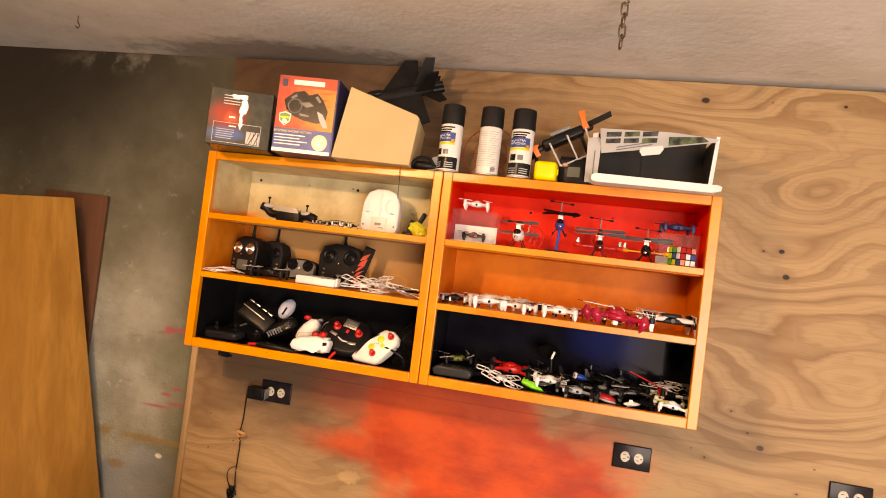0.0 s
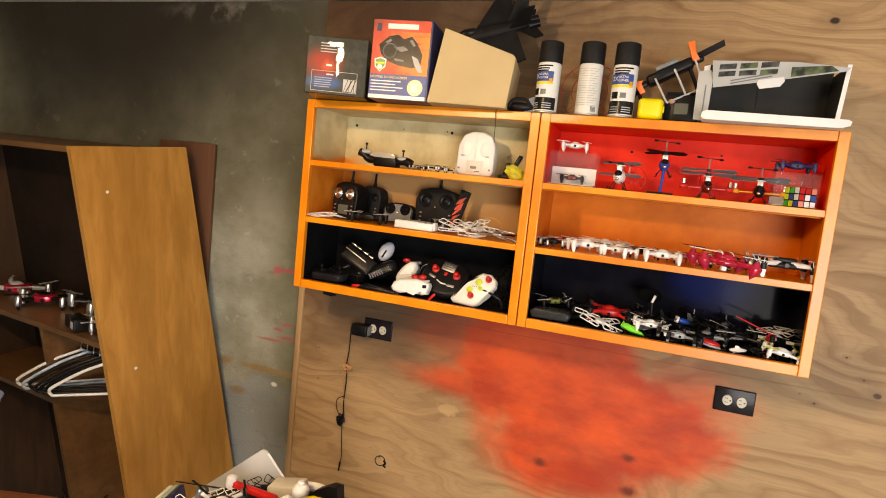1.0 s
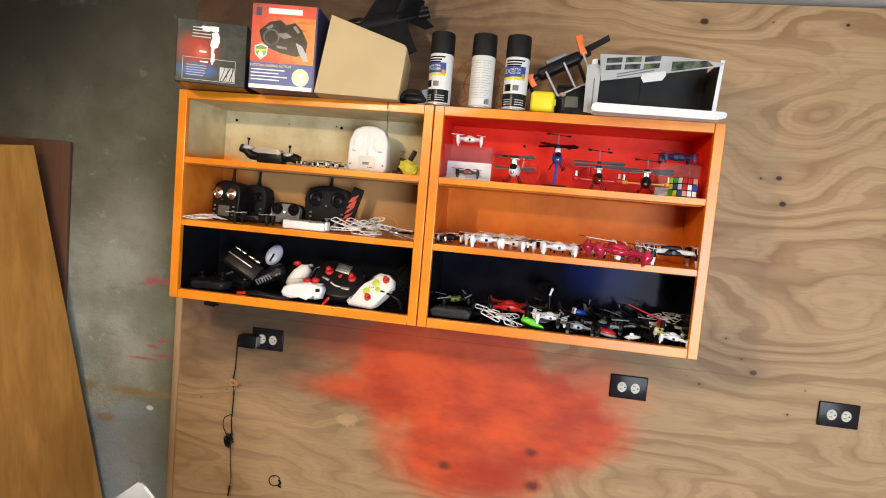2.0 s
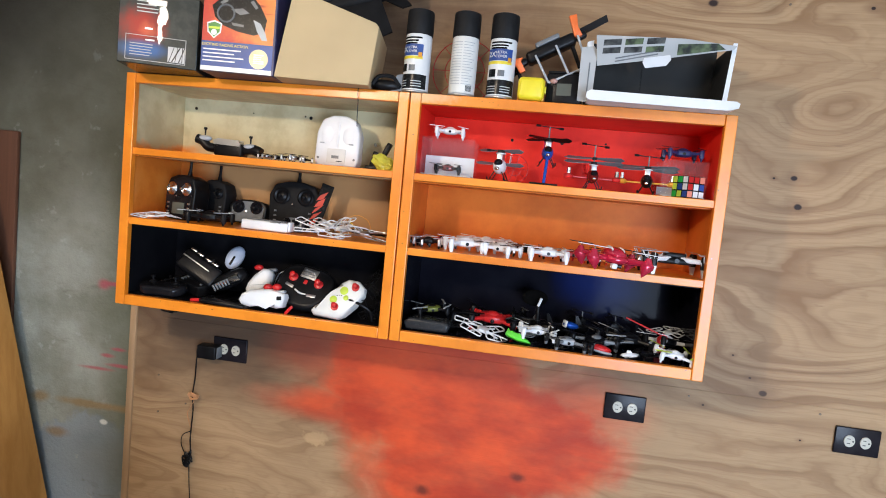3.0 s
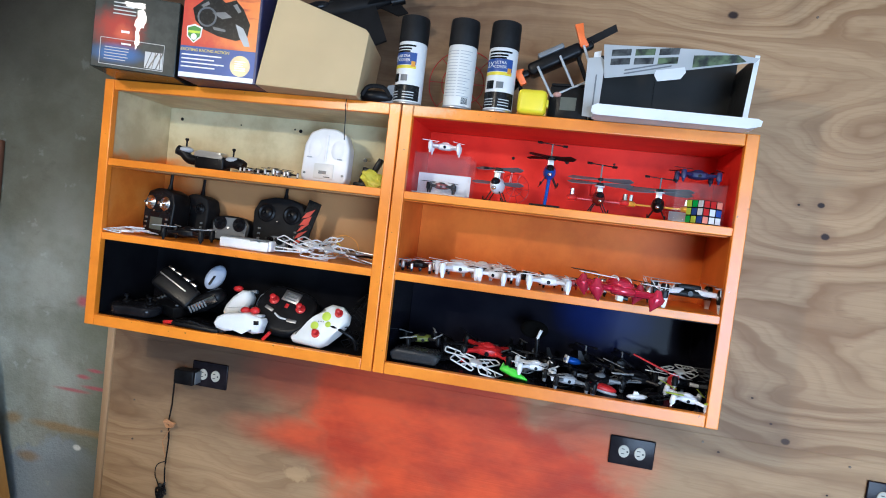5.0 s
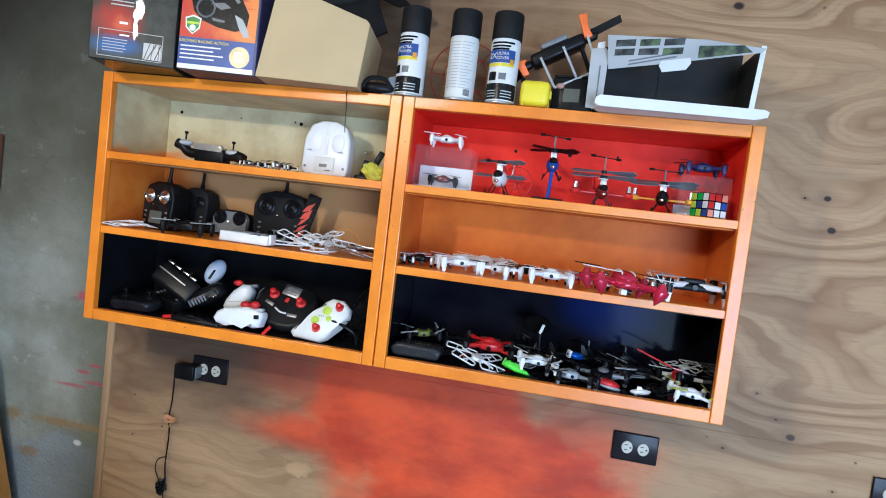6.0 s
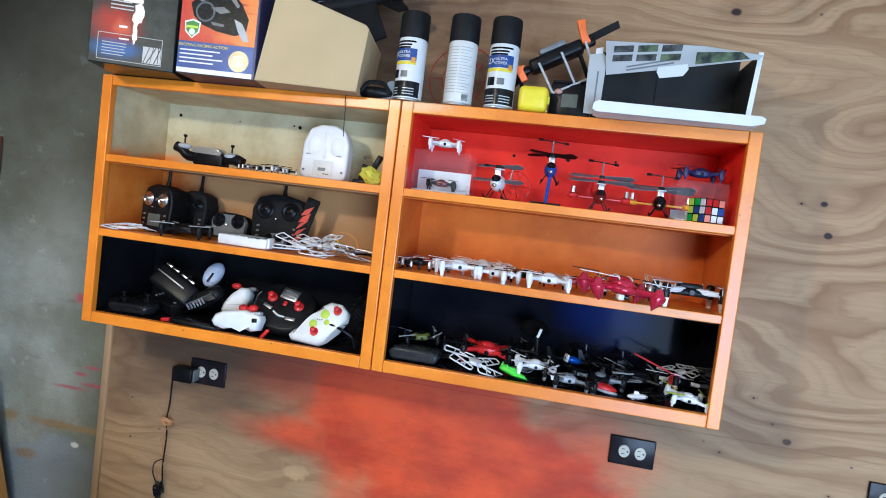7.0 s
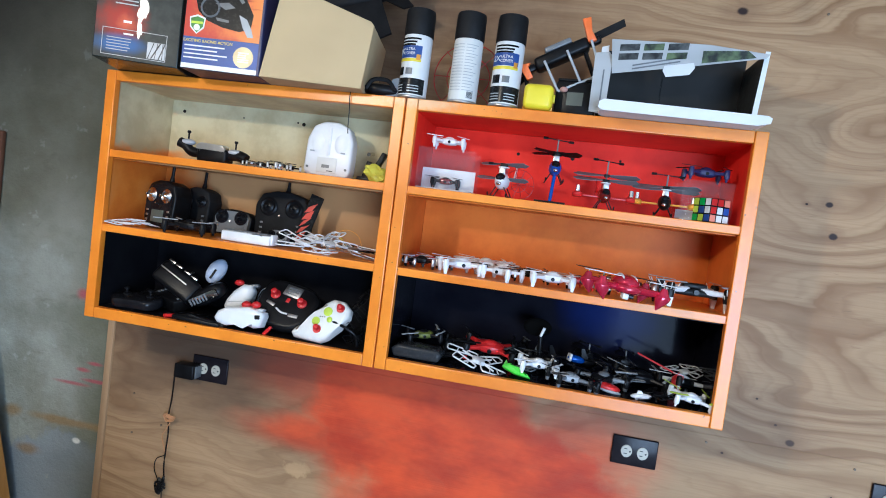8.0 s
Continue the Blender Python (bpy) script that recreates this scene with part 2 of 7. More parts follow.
def ceiling_material():
    mat, tree, bsdf = nodes_of("whitewashed_ceiling", 0.9, 0, 0.2)
    p = place_of(tree)
    big, mid, fine = noise_of(tree, p, 3.0, 5, 0.6), noise_of(tree, place_of(tree, (1, 1.4, 1)), 11.0, 5, 0.62), noise_of(tree, p, 60.0, 4)
    base = mix(tree, ramp(tree, big, 0.35, 0.7), (0.70, 0.68, 0.64), (0.82, 0.81, 0.79))
    base = mix(tree, math_node(tree, "MULTIPLY", ramp(tree, mid, 0.55, 0.75), 0.35), base, (0.42, 0.36, 0.29))
    sep = tree.nodes.new("ShaderNodeSeparateXYZ")
    tree.links.new(p, sep.inputs[0])
    # uneven dark oval where the ceiling meets the north wall
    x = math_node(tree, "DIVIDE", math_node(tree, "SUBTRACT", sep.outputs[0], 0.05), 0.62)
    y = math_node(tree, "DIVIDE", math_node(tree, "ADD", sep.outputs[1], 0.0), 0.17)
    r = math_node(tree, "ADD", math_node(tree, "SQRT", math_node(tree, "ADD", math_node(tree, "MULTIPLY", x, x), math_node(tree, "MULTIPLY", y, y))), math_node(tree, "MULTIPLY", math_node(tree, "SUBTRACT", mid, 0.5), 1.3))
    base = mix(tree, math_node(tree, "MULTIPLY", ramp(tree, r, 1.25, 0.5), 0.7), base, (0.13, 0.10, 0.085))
    tree.links.new(base, bsdf.inputs["Base Color"])
    bump_to(tree, bsdf, math_node(tree, "ADD", math_node(tree, "MULTIPLY", mid, 2.0), fine), 0.24, 0.005)
    return mat


def veneer(name, dark, light, rough=0.35, along=2):
    """Printed or real wood veneer with its grain along one axis of the thing."""
    mat, tree, bsdf = nodes_of(name, rough, 0, 0.45)
    stretch = [26.0, 26.0, 26.0]
    stretch[along] = 1.3
    p = place_of(tree, tuple(stretch), False)
    lines, wave = noise_of(tree, p, 1.0, 5, 0.62, 0.4), noise_of(tree, p, 0.24, 3, 0.5, 0.8)
    base = mix(tree, ramp(tree, lines, 0.3, 0.7), dark, light)
    base = mix(tree, math_node(tree, "MULTIPLY", ramp(tree, wave, 0.4, 0.7), 0.5), base, tuple(c * 0.72 for c in dark))
    tree.links.new(base, bsdf.inputs["Base Color"])
    bump_to(tree, bsdf, lines, 0.06, 0.001)
    return mat


def cabinet_inside(name, upper, middle, lower, gloss_low=0.12):
    """Spray-painted inside of a cabinet: a colour for each storey, with mist at the borders."""
    mat, tree, bsdf = nodes_of(name, 0.45)
    p = place_of(tree)
    sep = tree.nodes.new("ShaderNodeSeparateXYZ")
    tree.links.new(p, sep.inputs[0])
    cloud, fine = noise_of(tree, p, 9.0, 5, 0.6), noise_of(tree, p, 200.0, 3)
    z = sep.outputs[2]
    up, low = ramp(tree, z, 1.786, 1.790), ramp(tree, z, 1.612, 1.608)

    def tone(pair):
        return mix(tree, ramp(tree, cloud, 0.35, 0.65), *pair)

    upper_tone = tone(upper)
    if name.startswith("cream"):
        # orange overspray near the shelf and on the side, bare wood on the middle storey
        over = math_node(tree, "MULTIPLY", ramp(tree, math_node(tree, "ADD", z, math_node(tree, "MULTIPLY", cloud, -0.10)), 1.79, 1.765), ramp(tree, sep.outputs[0], 0.12, 0.02))
        upper_tone = mix(tree, over, upper_tone, (0.72, 0.26, 0.05))
    middle_tone = tone(middle)
    if name.startswith("cream"):
        bare = math_node(tree, "MULTIPLY", ramp(tree, math_node(tree, "ADD", sep.outputs[0], math_node(tree, "MULTIPLY", cloud, 0.25)), 0.14, 0.30), 0.8)
        middle_tone = mix(tree, bare, middle_tone, (0.42, 0.27, 0.13))
    base = mix(tree, up, middle_tone, upper_tone)
    base = mix(tree, low, base, tone(lower))
    if name.startswith("red"):
        # blue patch with uneven edges on the glossy black
        base = mix(tree, math_node(tree, "MULTIPLY", math_node(tree, "MULTIPLY", spot(tree, p, 1.285, 1.565, 0.125, 0.085, 0.8, cloud, 0.35), low), 0.9), base, (0.010, 0.018, 0.095))
    tree.links.new(base, bsdf.inputs["Base Color"])
    tree.links.new(math_node(tree, "ADD", math_node(tree, "MULTIPLY", low, gloss_low - 0.42), 0.42), bsdf.inputs["Roughness"])
    tree.links.new(math_node(tree, "ADD", math_node(tree, "MULTIPLY", low, -0.11), 0.15), bsdf.inputs["Specular IOR Level"])
    bump_to(tree, bsdf, fine, 0.05, 0.001)
    return mat


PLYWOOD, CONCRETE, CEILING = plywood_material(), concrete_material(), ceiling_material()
FLOOR = plain("grey_floor", (0.20, 0.19, 0.18), 0.8, 0, 0.2, 3.0, 0.4)


def orange_paint():
    """Brushed orange paint with small chips down to bare wood and dusty scuffs."""
    mat, tree, bsdf = nodes_of("orange_paint", 0.32, 0, 0.6)
    p = place_of(tree)
    broad, fine = noise_of(tree, p, 6.0, 5, 0.6), noise_of(tree, place_of(tree, (30, 30, 30)), 4.0, 4, 0.6)
    base = mix(tree, ramp(tree, broad, 0.3, 0.7), (0.70, 0.195, 0.010), (0.88, 0.285, 0.018))
    chips = math_node(tree, "MULTIPLY", ramp(tree, noise_of(tree, p, 95.0, 2, 0.5), 0.735, 0.76), ramp(tree, broad, 0.42, 0.55))
    base = mix(tree, chips, base, (0.25, 0.09, 0.03))
    scuff = math_node(tree, "MULTIPLY", spot(tree, p, 0.80, 1.99, 0.09, 0.016, 0.8, fine, 0.8), 0.6)
    base = mix(tree, scuff, base, (0.62, 0.45, 0.26))
    tree.links.new(base, bsdf.inputs["Base Color"])
    rough = tree.nodes.new("ShaderNodeMapRange")
    rough.inputs["To Min"].default_value, rough.inputs["To Max"].default_value = 0.24, 0.40
    tree.links.new(broad, rough.inputs["Value"])
    tree.links.new(rough.outputs[0], bsdf.inputs["Roughness"])
    bump_to(tree, bsdf, fine, 0.04, 0.001)
    return mat


ORANGE = orange_paint()
INSIDE_LEFT = cabinet_inside("cream_inside", ((0.50, 0.43, 0.25), (0.66, 0.60, 0.38)), ((0.62, 0.17, 0.020), (0.74, 0.24, 0.03)), ((0.006, 0.006, 0.008), (0.010, 0.010, 0.012)), 0.28)
INSIDE_RIGHT = cabinet_inside("red_inside", ((0.74, 0.026, 0.014), (0.88, 0.038, 0.018)), ((0.62, 0.15, 0.018), (0.74, 0.20, 0.025)), ((0.005, 0.005, 0.009), (0.009, 0.009, 0.014)), 0.10)
BATTEN = veneer("pale_batten", (0.36, 0.22, 0.11), (0.50, 0.33, 0.18), 0.6)
OAK = veneer("oak_veneer", (0.355, 0.165, 0.038), (0.475, 0.245, 0.066), 0.34)
OAK_DARK = veneer("brown_board", (0.10, 0.042, 0.024), (0.15, 0.065, 0.036), 0.45)
TABLE_WOOD = veneer("mahogany_tabletop", (0.13, 0.045, 0.022), (0.20, 0.075, 0.036), 0.3, 0)
CARDBOARD = plain("cardboard", (0.52, 0.40, 0.22), 0.75, 0, 0.05, 12.0, 0.12)
BLACK = plain("black_plastic", (0.007, 0.007, 0.008), 0.35, 0, 0.3, 60.0, 0.1)
BLACK_GLOSS = plain("black_gloss_plastic", (0.010, 0.010, 0.012), 0.12, 0, 0.2, 60.0, 0.02)
MATT_BLACK = plain("matt_black", (0.010, 0.010, 0.011), 0.6, 0, 0.2, 60.0, 0.15)
GREY = plain("grey_plastic", (0.16, 0.17, 0.18), 0.4, 0, 0.12, 50.0, 0.08)
PALE_GREY = plain("pale_grey_plastic", (0.42, 0.44, 0.46), 0.45, 0, 0.08, 50.0, 0.05)
SILVER = plain("chrome", (0.75, 0.75, 0.76), 0.18, 1.0, 0.05, 50.0, 0.02)
ALUMINIUM = plain("aluminium", (0.62, 0.63, 0.65), 0.35, 1.0, 0.06, 50.0, 0.05)
WHITE = plain("white_plastic", (0.78, 0.79, 0.80), 0.35, 0, 0.04, 50.0, 0.04)
OFF_WHITE = plain("off_white_plastic", (0.70, 0.70, 0.67), 0.4, 0, 0.05, 50.0, 0.04)
RED = plain("red_plastic", (0.55, 0.018, 0.018), 0.3, 0, 0.10, 50.0, 0.04)
RED_METALLIC = plain("metallic_red_shell", (0.55, 0.012, 0.05), 0.16, 0.35, 0.08, 60.0, 0.02, 0.6, 0.8)
BLUE = plain("blue_anodised", (0.02, 0.10, 0.50), 0.22, 0.3, 0.08, 60.0, 0.02)
GREEN = plain("bright_green_plastic", (0.10, 0.62, 0.03), 0.4, 0, 0.1, 60.0, 0.03)
LIME = plain("lime_rubber", (0.52, 0.66, 0.05), 0.5, 0, 0.06, 60.0, 0.03)
YELLOW = plain("yellow_plastic", (0.80, 0.66, 0.015), 0.4, 0, 0.05, 40.0, 0.03)
VIVID_ORANGE = plain("orange_plastic", (0.85, 0.17, 0.03), 0.4, 0, 0.06, 40.0, 0.03)
GOLD = plain("amber_plastic", (0.75, 0.33, 0.03), 0.3, 0.2, 0.06, 40.0, 0.03)
PAPER = plain("white_card", (0.74, 0.75, 0.76), 0.6, 0, 0.03, 30.0, 0.03)
COPPER_WIRE = plain("tan_wire", (0.50, 0.24, 0.10), 0.5, 0, 0.1, 60.0, 0.03)
LCD = plain("lcd_glass", (0.10, 0.11, 0.09), 0.1, 0, 0.05, 60.0, 0.0)
IVORY = plain("ivory_receptacle", (0.54, 0.51, 0.42), 0.35, 0, 0.04, 60.0, 0.03)
BROWN_PLATE = plain("dark_brown_plate", (0.016, 0.013, 0.016), 0.22, 0, 0.2, 60.0, 0.03)
STEEL = plain("rusty_steel", (0.20, 0.15, 0.11), 0.5, 0.8, 0.3, 120.0, 0.2)
CLEAR = clear_plastic("clear_acrylic", (0.85, 0.88, 0.9), 0.05, 0.025)
TUB_PLASTIC = clear_plastic("milky_blue_plastic", (0.34, 0.48, 0.80), 0.3, 0.55)
SMOKE = clear_plastic("translucent_blade", (0.16, 0.18, 0.20), 0.2, 0.85)


# ---- mesh helpers ----
def part(name, bm, material, parent=None, label="", smooth=35.0):
    mesh = bpy.data.meshes.new(name)
    bmesh.ops.recalc_face_normals(bm, faces=bm.faces)
    bm.to_mesh(mesh)
    bm.free()
    for m in material if isinstance(material, (list, tuple)) else [material]:
        mesh.materials.append(m)
    if smooth:
        mesh.shade_smooth()
        mesh.set_sharp_from_angle(angle=radians(smooth))
    ob = new(name, mesh)
    if parent is not None:
        ob.parent = parent
    if label:
        tagged(ob, label)
    return ob


def thing(name, m, label, category, group=""):
    ob = new(name)
    ob.empty_display_size = 0.02
    ob.matrix_world = m
    return tagged(ob, label, category, group)


def box(bm, x0, x1, y0, y1, z0, z1, bevel=0.0, segments=2, m=None):
    made = bmesh.ops.create_cube(bm, size=1.0)["verts"]
    for v in made:
        v.co = Vector(((x0 + x1) / 2 + v.co.x * (x1 - x0), (y0 + y1) / 2 + v.co.y * (y1 - y0), (z0 + z1) / 2 + v.co.z * (z1 - z0)))
    if bevel:
        edges = {e for v in made for e in v.link_edges}
        out = bmesh.ops.bevel(bm, geom=list(edges), offset=bevel, segments=segments, profile=0.5, affect="EDGES", clamp_overlap=True)
        made = list({v for f in out["faces"] for v in f.verts} | {v for v in made if v.is_valid})
    if m is not None:
        bmesh.ops.transform(bm, matrix=m, verts=made)
    return bm


def rod(bm, p0, p1, r0, r1=None, sides=10):
    """A tapered rod between two points."""
    p0, p1 = Vector(p0), Vector(p1)
    turn = (p1 - p0).to_track_quat("Z", "Y").to_matrix().to_4x4()
    bmesh.ops.create_cone(bm, cap_ends=True, segments=sides, radius1=r0, radius2=r0 if r1 is None else max(r1, 1e-5), depth=(p1 - p0).length,
                          matrix=Matrix.Translation((p0 + p1) / 2) @ turn)
    return bm


def wire(bm, points, r, sides=6, closed=False):
    """A tube along points."""
    pts = [Vector(p) for p in points]
    n, rings = len(pts), []
    for i, p in enumerate(pts):
        a, b = (pts[i - 1], pts[(i + 1) % n]) if closed else (pts[max(i - 1, 0)], pts[min(i + 1, n - 1)])
        turn = (b - a).to_track_quat("Z", "Y").to_matrix()
        rings.append([bm.verts.new(p + turn @ Vector((r * math.cos(math.tau * k / sides), r * math.sin(math.tau * k / sides), 0))) for k in range(sides)])
    for i in range(n if closed else n - 1):
        a, b = rings[i], rings[(i + 1) % n]
        for k in range(sides):
            bm.faces.new((a[k], a[(k + 1) % sides], b[(k + 1) % sides], b[k]))
    if not closed:
        bm.faces.new(rings[0]), bm.faces.new(rings[-1])
    return bm


def curve_points(ctrl, steps=6):
    """A smooth line through control points."""
    c = [Vector(p) for p in ctrl]
    c = [c[0] * 2 - c[1], *c, c[-1] * 2 - c[-2]]
    out = []
    for i in range(1, len(c) - 2):
        for k in range(steps):
            t = k / steps
            out.append(0.5 * ((2 * c[i]) + (c[i + 1] - c[i - 1]) * t + (2 * c[i - 1] - 5 * c[i] + 4 * c[i + 1] - c[i + 2]) * t * t + (3 * c[i] - c[i - 1] - 3 * c[i + 1] + c[i + 2]) * t ** 3))
    return out + [c[-2]]


def blob(bm, centre, radii, m=None, u=16, v=10, power=1.0):
    """An oval; a power under 1 makes it boxier."""
    made = bmesh.ops.create_uvsphere(bm, u_segments=u, v_segments=v, radius=1.0)["verts"]
    for w in made:
        if power != 1.0:
            w.co = Vector([math.copysign(abs(c) ** power, c) for c in w.co])
        w.co = Vector([c * r for c, r in zip(w.co, radii)])
        if m is not None:
            w.co = m.to_3x3() @ w.co
        w.co += Vector(centre)
    return bm


def lathe(bm, profile, sides=24, centre=(0, 0, 0)):
    """A turned body from (radius, height) pairs, closed at both ends."""
    rings = []
    for r, z in profile:
        rings.append([bm.verts.new(Vector(centre) + Vector((r * math.cos(math.tau * k / sides), r * math.sin(math.tau * k / sides), z))) for k in range(sides)])
    for a, b in zip(rings, rings[1:]):
        for k in range(sides):
            bm.faces.new((a[k], a[(k + 1) % sides], b[(k + 1) % sides], b[k]))
    bm.faces.new(rings[0]), bm.faces.new(rings[-1])
    return bm


def slab(bm, outline, y0, y1, m=None):
    """A plate with an outline in x and z, thick along y."""
    a = [bm.verts.new((x, y0, z)) for x, z in outline]
    b = [bm.verts.new((x, y1, z)) for x, z in outline]
    n = len(outline)
    bm.faces.new(a), bm.faces.new(b[::-1])
    for k in range(n):
        bm.faces.new((a[k], b[k], b[(k + 1) % n], a[(k + 1) % n]))
    if m is not None:
        bmesh.ops.transform(bm, matrix=m, verts=a + b)
    return bm


def ring(bm, centre, radius, r, m=None, steps=20, sides=5):
    pts = [Vector((radius * math.cos(math.tau * k / steps), radius * math.sin(math.tau * k / steps), 0)) for k in range(steps)]
    if m is not None:
        pts = [m.to_3x3() @ p for p in pts]
    return wire(bm, [p + Vector(centre) for p in pts], r, sides, True)


def B():
    return bmesh.new()


def text_part(words, size, m, material, parent, name="lettering"):
    """Words in the built-in font as a thin mesh."""
    curve = bpy.data.curves.new(name, "FONT")
    curve.body, curve.size, curve.extrude, curve.align_x, curve.align_y = words, size, 0.0002, "CENTER", "CENTER"
    tmp = bpy.data.objects.new(name, curve)
    mesh = bpy.data.meshes.new_from_object(tmp)
    bpy.data.objects.remove(tmp)
    mesh.materials.clear()
    mesh.materials.append(material)
    ob = new(name, mesh)
    ob.parent, ob.matrix_local = parent, m
    return ob

# ---- the room ----
CEIL = 2.404
X0, X1, Y0 = -2.4, 3.8, -4.2


def structure(name, bm, material, label, category):
    return tagged(part(name, bm, material, None, "", 30), label, category, "", "structure")


structure("floor", box(B(), X0, X1, Y0, 0.05, -0.10, 0.0), FLOOR, "worn grey concrete basement floor", "floor")
structure("ceiling", box(B(), X0 - 0.2, X1 + 0.2, Y0 - 0.2, 0.25, CEIL, CEIL + 0.15), CEILING, "rough whitewashed ceiling with uneven dark patches near the wall", "ceiling")
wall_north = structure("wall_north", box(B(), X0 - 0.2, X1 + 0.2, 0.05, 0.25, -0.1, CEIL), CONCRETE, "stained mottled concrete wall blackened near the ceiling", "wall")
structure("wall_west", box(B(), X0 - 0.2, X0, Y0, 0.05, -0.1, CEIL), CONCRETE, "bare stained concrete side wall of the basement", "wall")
structure("wall_east", box(B(), X1, X1 + 0.2, Y0, 0.05, -0.1, CEIL), CONCRETE, "bare concrete side wall of the basement", "wall")
bm = B()
box(bm, X0 - 0.2, 1.72, Y0 - 0.2, Y0, -0.1, CEIL)
box(bm, 3.68, X1 + 0.2, Y0 - 0.2, Y0, -0.1, CEIL)
box(bm, 1.72, 3.68, Y0 - 0.2, Y0, 2.12, CEIL)
structure("wall_south", bm, CONCRETE, "concrete wall with a wide open doorway to daylight", "wall")
structure("ground", box(B(), -60, 60, -90, Y0 - 0.2, -0.16, -0.06), FLOOR, "plain grey yard outside the doorway", "ground")

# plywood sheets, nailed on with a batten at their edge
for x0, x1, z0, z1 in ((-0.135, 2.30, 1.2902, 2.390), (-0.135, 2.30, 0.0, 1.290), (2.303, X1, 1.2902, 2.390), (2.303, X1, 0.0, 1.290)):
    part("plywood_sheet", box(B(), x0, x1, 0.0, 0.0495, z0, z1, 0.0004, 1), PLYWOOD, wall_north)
part("batten", box(B(), -0.158, -0.1355, -0.006, 0.0495, 0.0, 1.99, 0.003), BATTEN, wall_north, "pale wooden edge batten")


def hanging_chain():
    chain = thing("chain", pose(1.195, -0.56, CEIL), "short rusty steel chain hanging from the ceiling", "chain")
    part("hook", wire(B(), curve_points([(0, 0, 0.0), (0, 0, -0.012), (0.008, 0, -0.022), (0, 0, -0.030), (-0.006, 0, -0.024)]), 0.0022), STEEL, chain)
    for k in range(4):
        bm = B()
        pts = []
        for j in range(16):
            a = math.tau * j / 16
            pts.append((0.0075 * math.cos(a), 0.0, 0.009 * math.copysign(1, math.sin(a)) * (abs(math.sin(a)) > 0.05) + 0.0075 * math.sin(a)))
        link = part("link", wire(bm, pts, 0.0022, 6, True), STEEL, chain)
        link.matrix_local = pose(0, 0, -0.040 - 0.025 * k, 0, 0, 20 + 90 * (k % 2))


hanging_chain()
hook = thing("ceiling_hook", pose(-0.543, -0.299, CEIL), "small bent wire hook in the ceiling", "hook")
part("wire_hook", wire(B(), curve_points([(0, 0, 0), (0.002, 0, -0.02), (0.010, 0, -0.032), (0.004, 0, -0.042), (-0.006, 0, -0.034)]), 0.002), STEEL, hook)

lamp = thing("bulb_lamp", pose(0.15, -1.90, CEIL), "bare lit bulb in a white ceiling socket", "lamp")
part("socket", lathe(B(), [(0.055, 0.0), (0.055, -0.012), (0.026, -0.03), (0.024, -0.075)], 24), WHITE, lamp)
glow, gtree, gbsdf = nodes_of("lit_bulb")
gbsdf.inputs["Emission Color"].default_value, gbsdf.inputs["Emission Strength"].default_value = (1.0, 0.86, 0.66, 1), 14.0
bulb_glass = part("bulb", blob(B(), (0, 0, -0.112), (0.030, 0.030, 0.038)), glow, lamp)
bulb_glass.visible_shadow = False

# ---- cabinets ----
FRONT, BACK, CAB_Z0, CAB_Z1 = -0.290, -0.055, 1.386, 1.997
SHELF_1, SHELF_2, DECK = 1.805, 1.621, 1.413


def wall_cabinet(x0, x1, inside, label):
    cab = thing("wall_cabinet", pose(x0, FRONT, CAB_Z0), label, "cabinet", "wall cabinets")
    w, h, d = x1 - x0, CAB_Z1 - CAB_Z0, -0.002 - FRONT
    s1, s2 = SHELF_1 - CAB_Z0, SHELF_2 - CAB_Z0
    part("side_panel", box(B(), 0.004, 0.020, 0.019, d, 0.003, h - 0.003), [inside], cab, "", 20)
    part("side_panel", box(B(), w - 0.020, w - 0.004, 0.019, d, 0.003, h - 0.003), [inside], cab, "", 20)
    part("outer_skin", box(B(), 0.0, 0.0038, 0.019, d, 0.0, h, 0.001, 1), ORANGE, cab, "", 20)
    part("outer_skin", box(B(), w - 0.0038, w, 0.019, d, 0.0, h, 0.001, 1), ORANGE, cab, "", 20)
    part("top_panel", box(B(), 0.004, w - 0.004, 0.019, d, h - 0.018, h, 0.001, 1), ORANGE, cab, "", 20)
    part("ceiling_lining", box(B(), 0.0205, w - 0.0205, 0.019, BACK - FRONT, h - 0.022, h - 0.0185), inside, cab, "", 20)
    part("bottom_panel", box(B(), 0.0205, w - 0.0205, 0.019, d, 0.006, DECK - CAB_Z0, 0.0), inside, cab, "", 20)
    part("back_panel", box(B(), 0.0205, w - 0.0205, BACK - FRONT, BACK - FRONT + 0.010, DECK - CAB_Z0, h - 0.0225), inside, cab, "", 20)
    for z in (s1, s2):
        part("shelf", box(B(), 0.0205, w - 0.0205, 0.004, BACK - FRONT - 0.001, z - 0.018, z, 0.0015), ORANGE, cab, "", 20)
        part("shelf_underside", box(B(), 0.0215, w - 0.0215, 0.021, BACK - FRONT - 0.002, z - 0.0215, z - 0.0185), inside, cab, "", 20)
    part("stile", box(B(), 0.0, 0.026, 0.0, 0.018, 0.0, h, 0.002), ORANGE, cab, "", 20)
    part("stile", box(B(), w - 0.026, w, 0.0, 0.018, 0.0, h, 0.002), ORANGE, cab, "", 20)
    part("top_rail", box(B(), 0.0265, w - 0.0265, 0.0005, 0.018, h - 0.025, h, 0.002), ORANGE, cab, "", 20)
    part("bottom_rail", box(B(), 0.0265, w - 0.0265, 0.0005, 0.018, 0.0, 0.027, 0.002), ORANGE, cab, "", 20)
    return cab


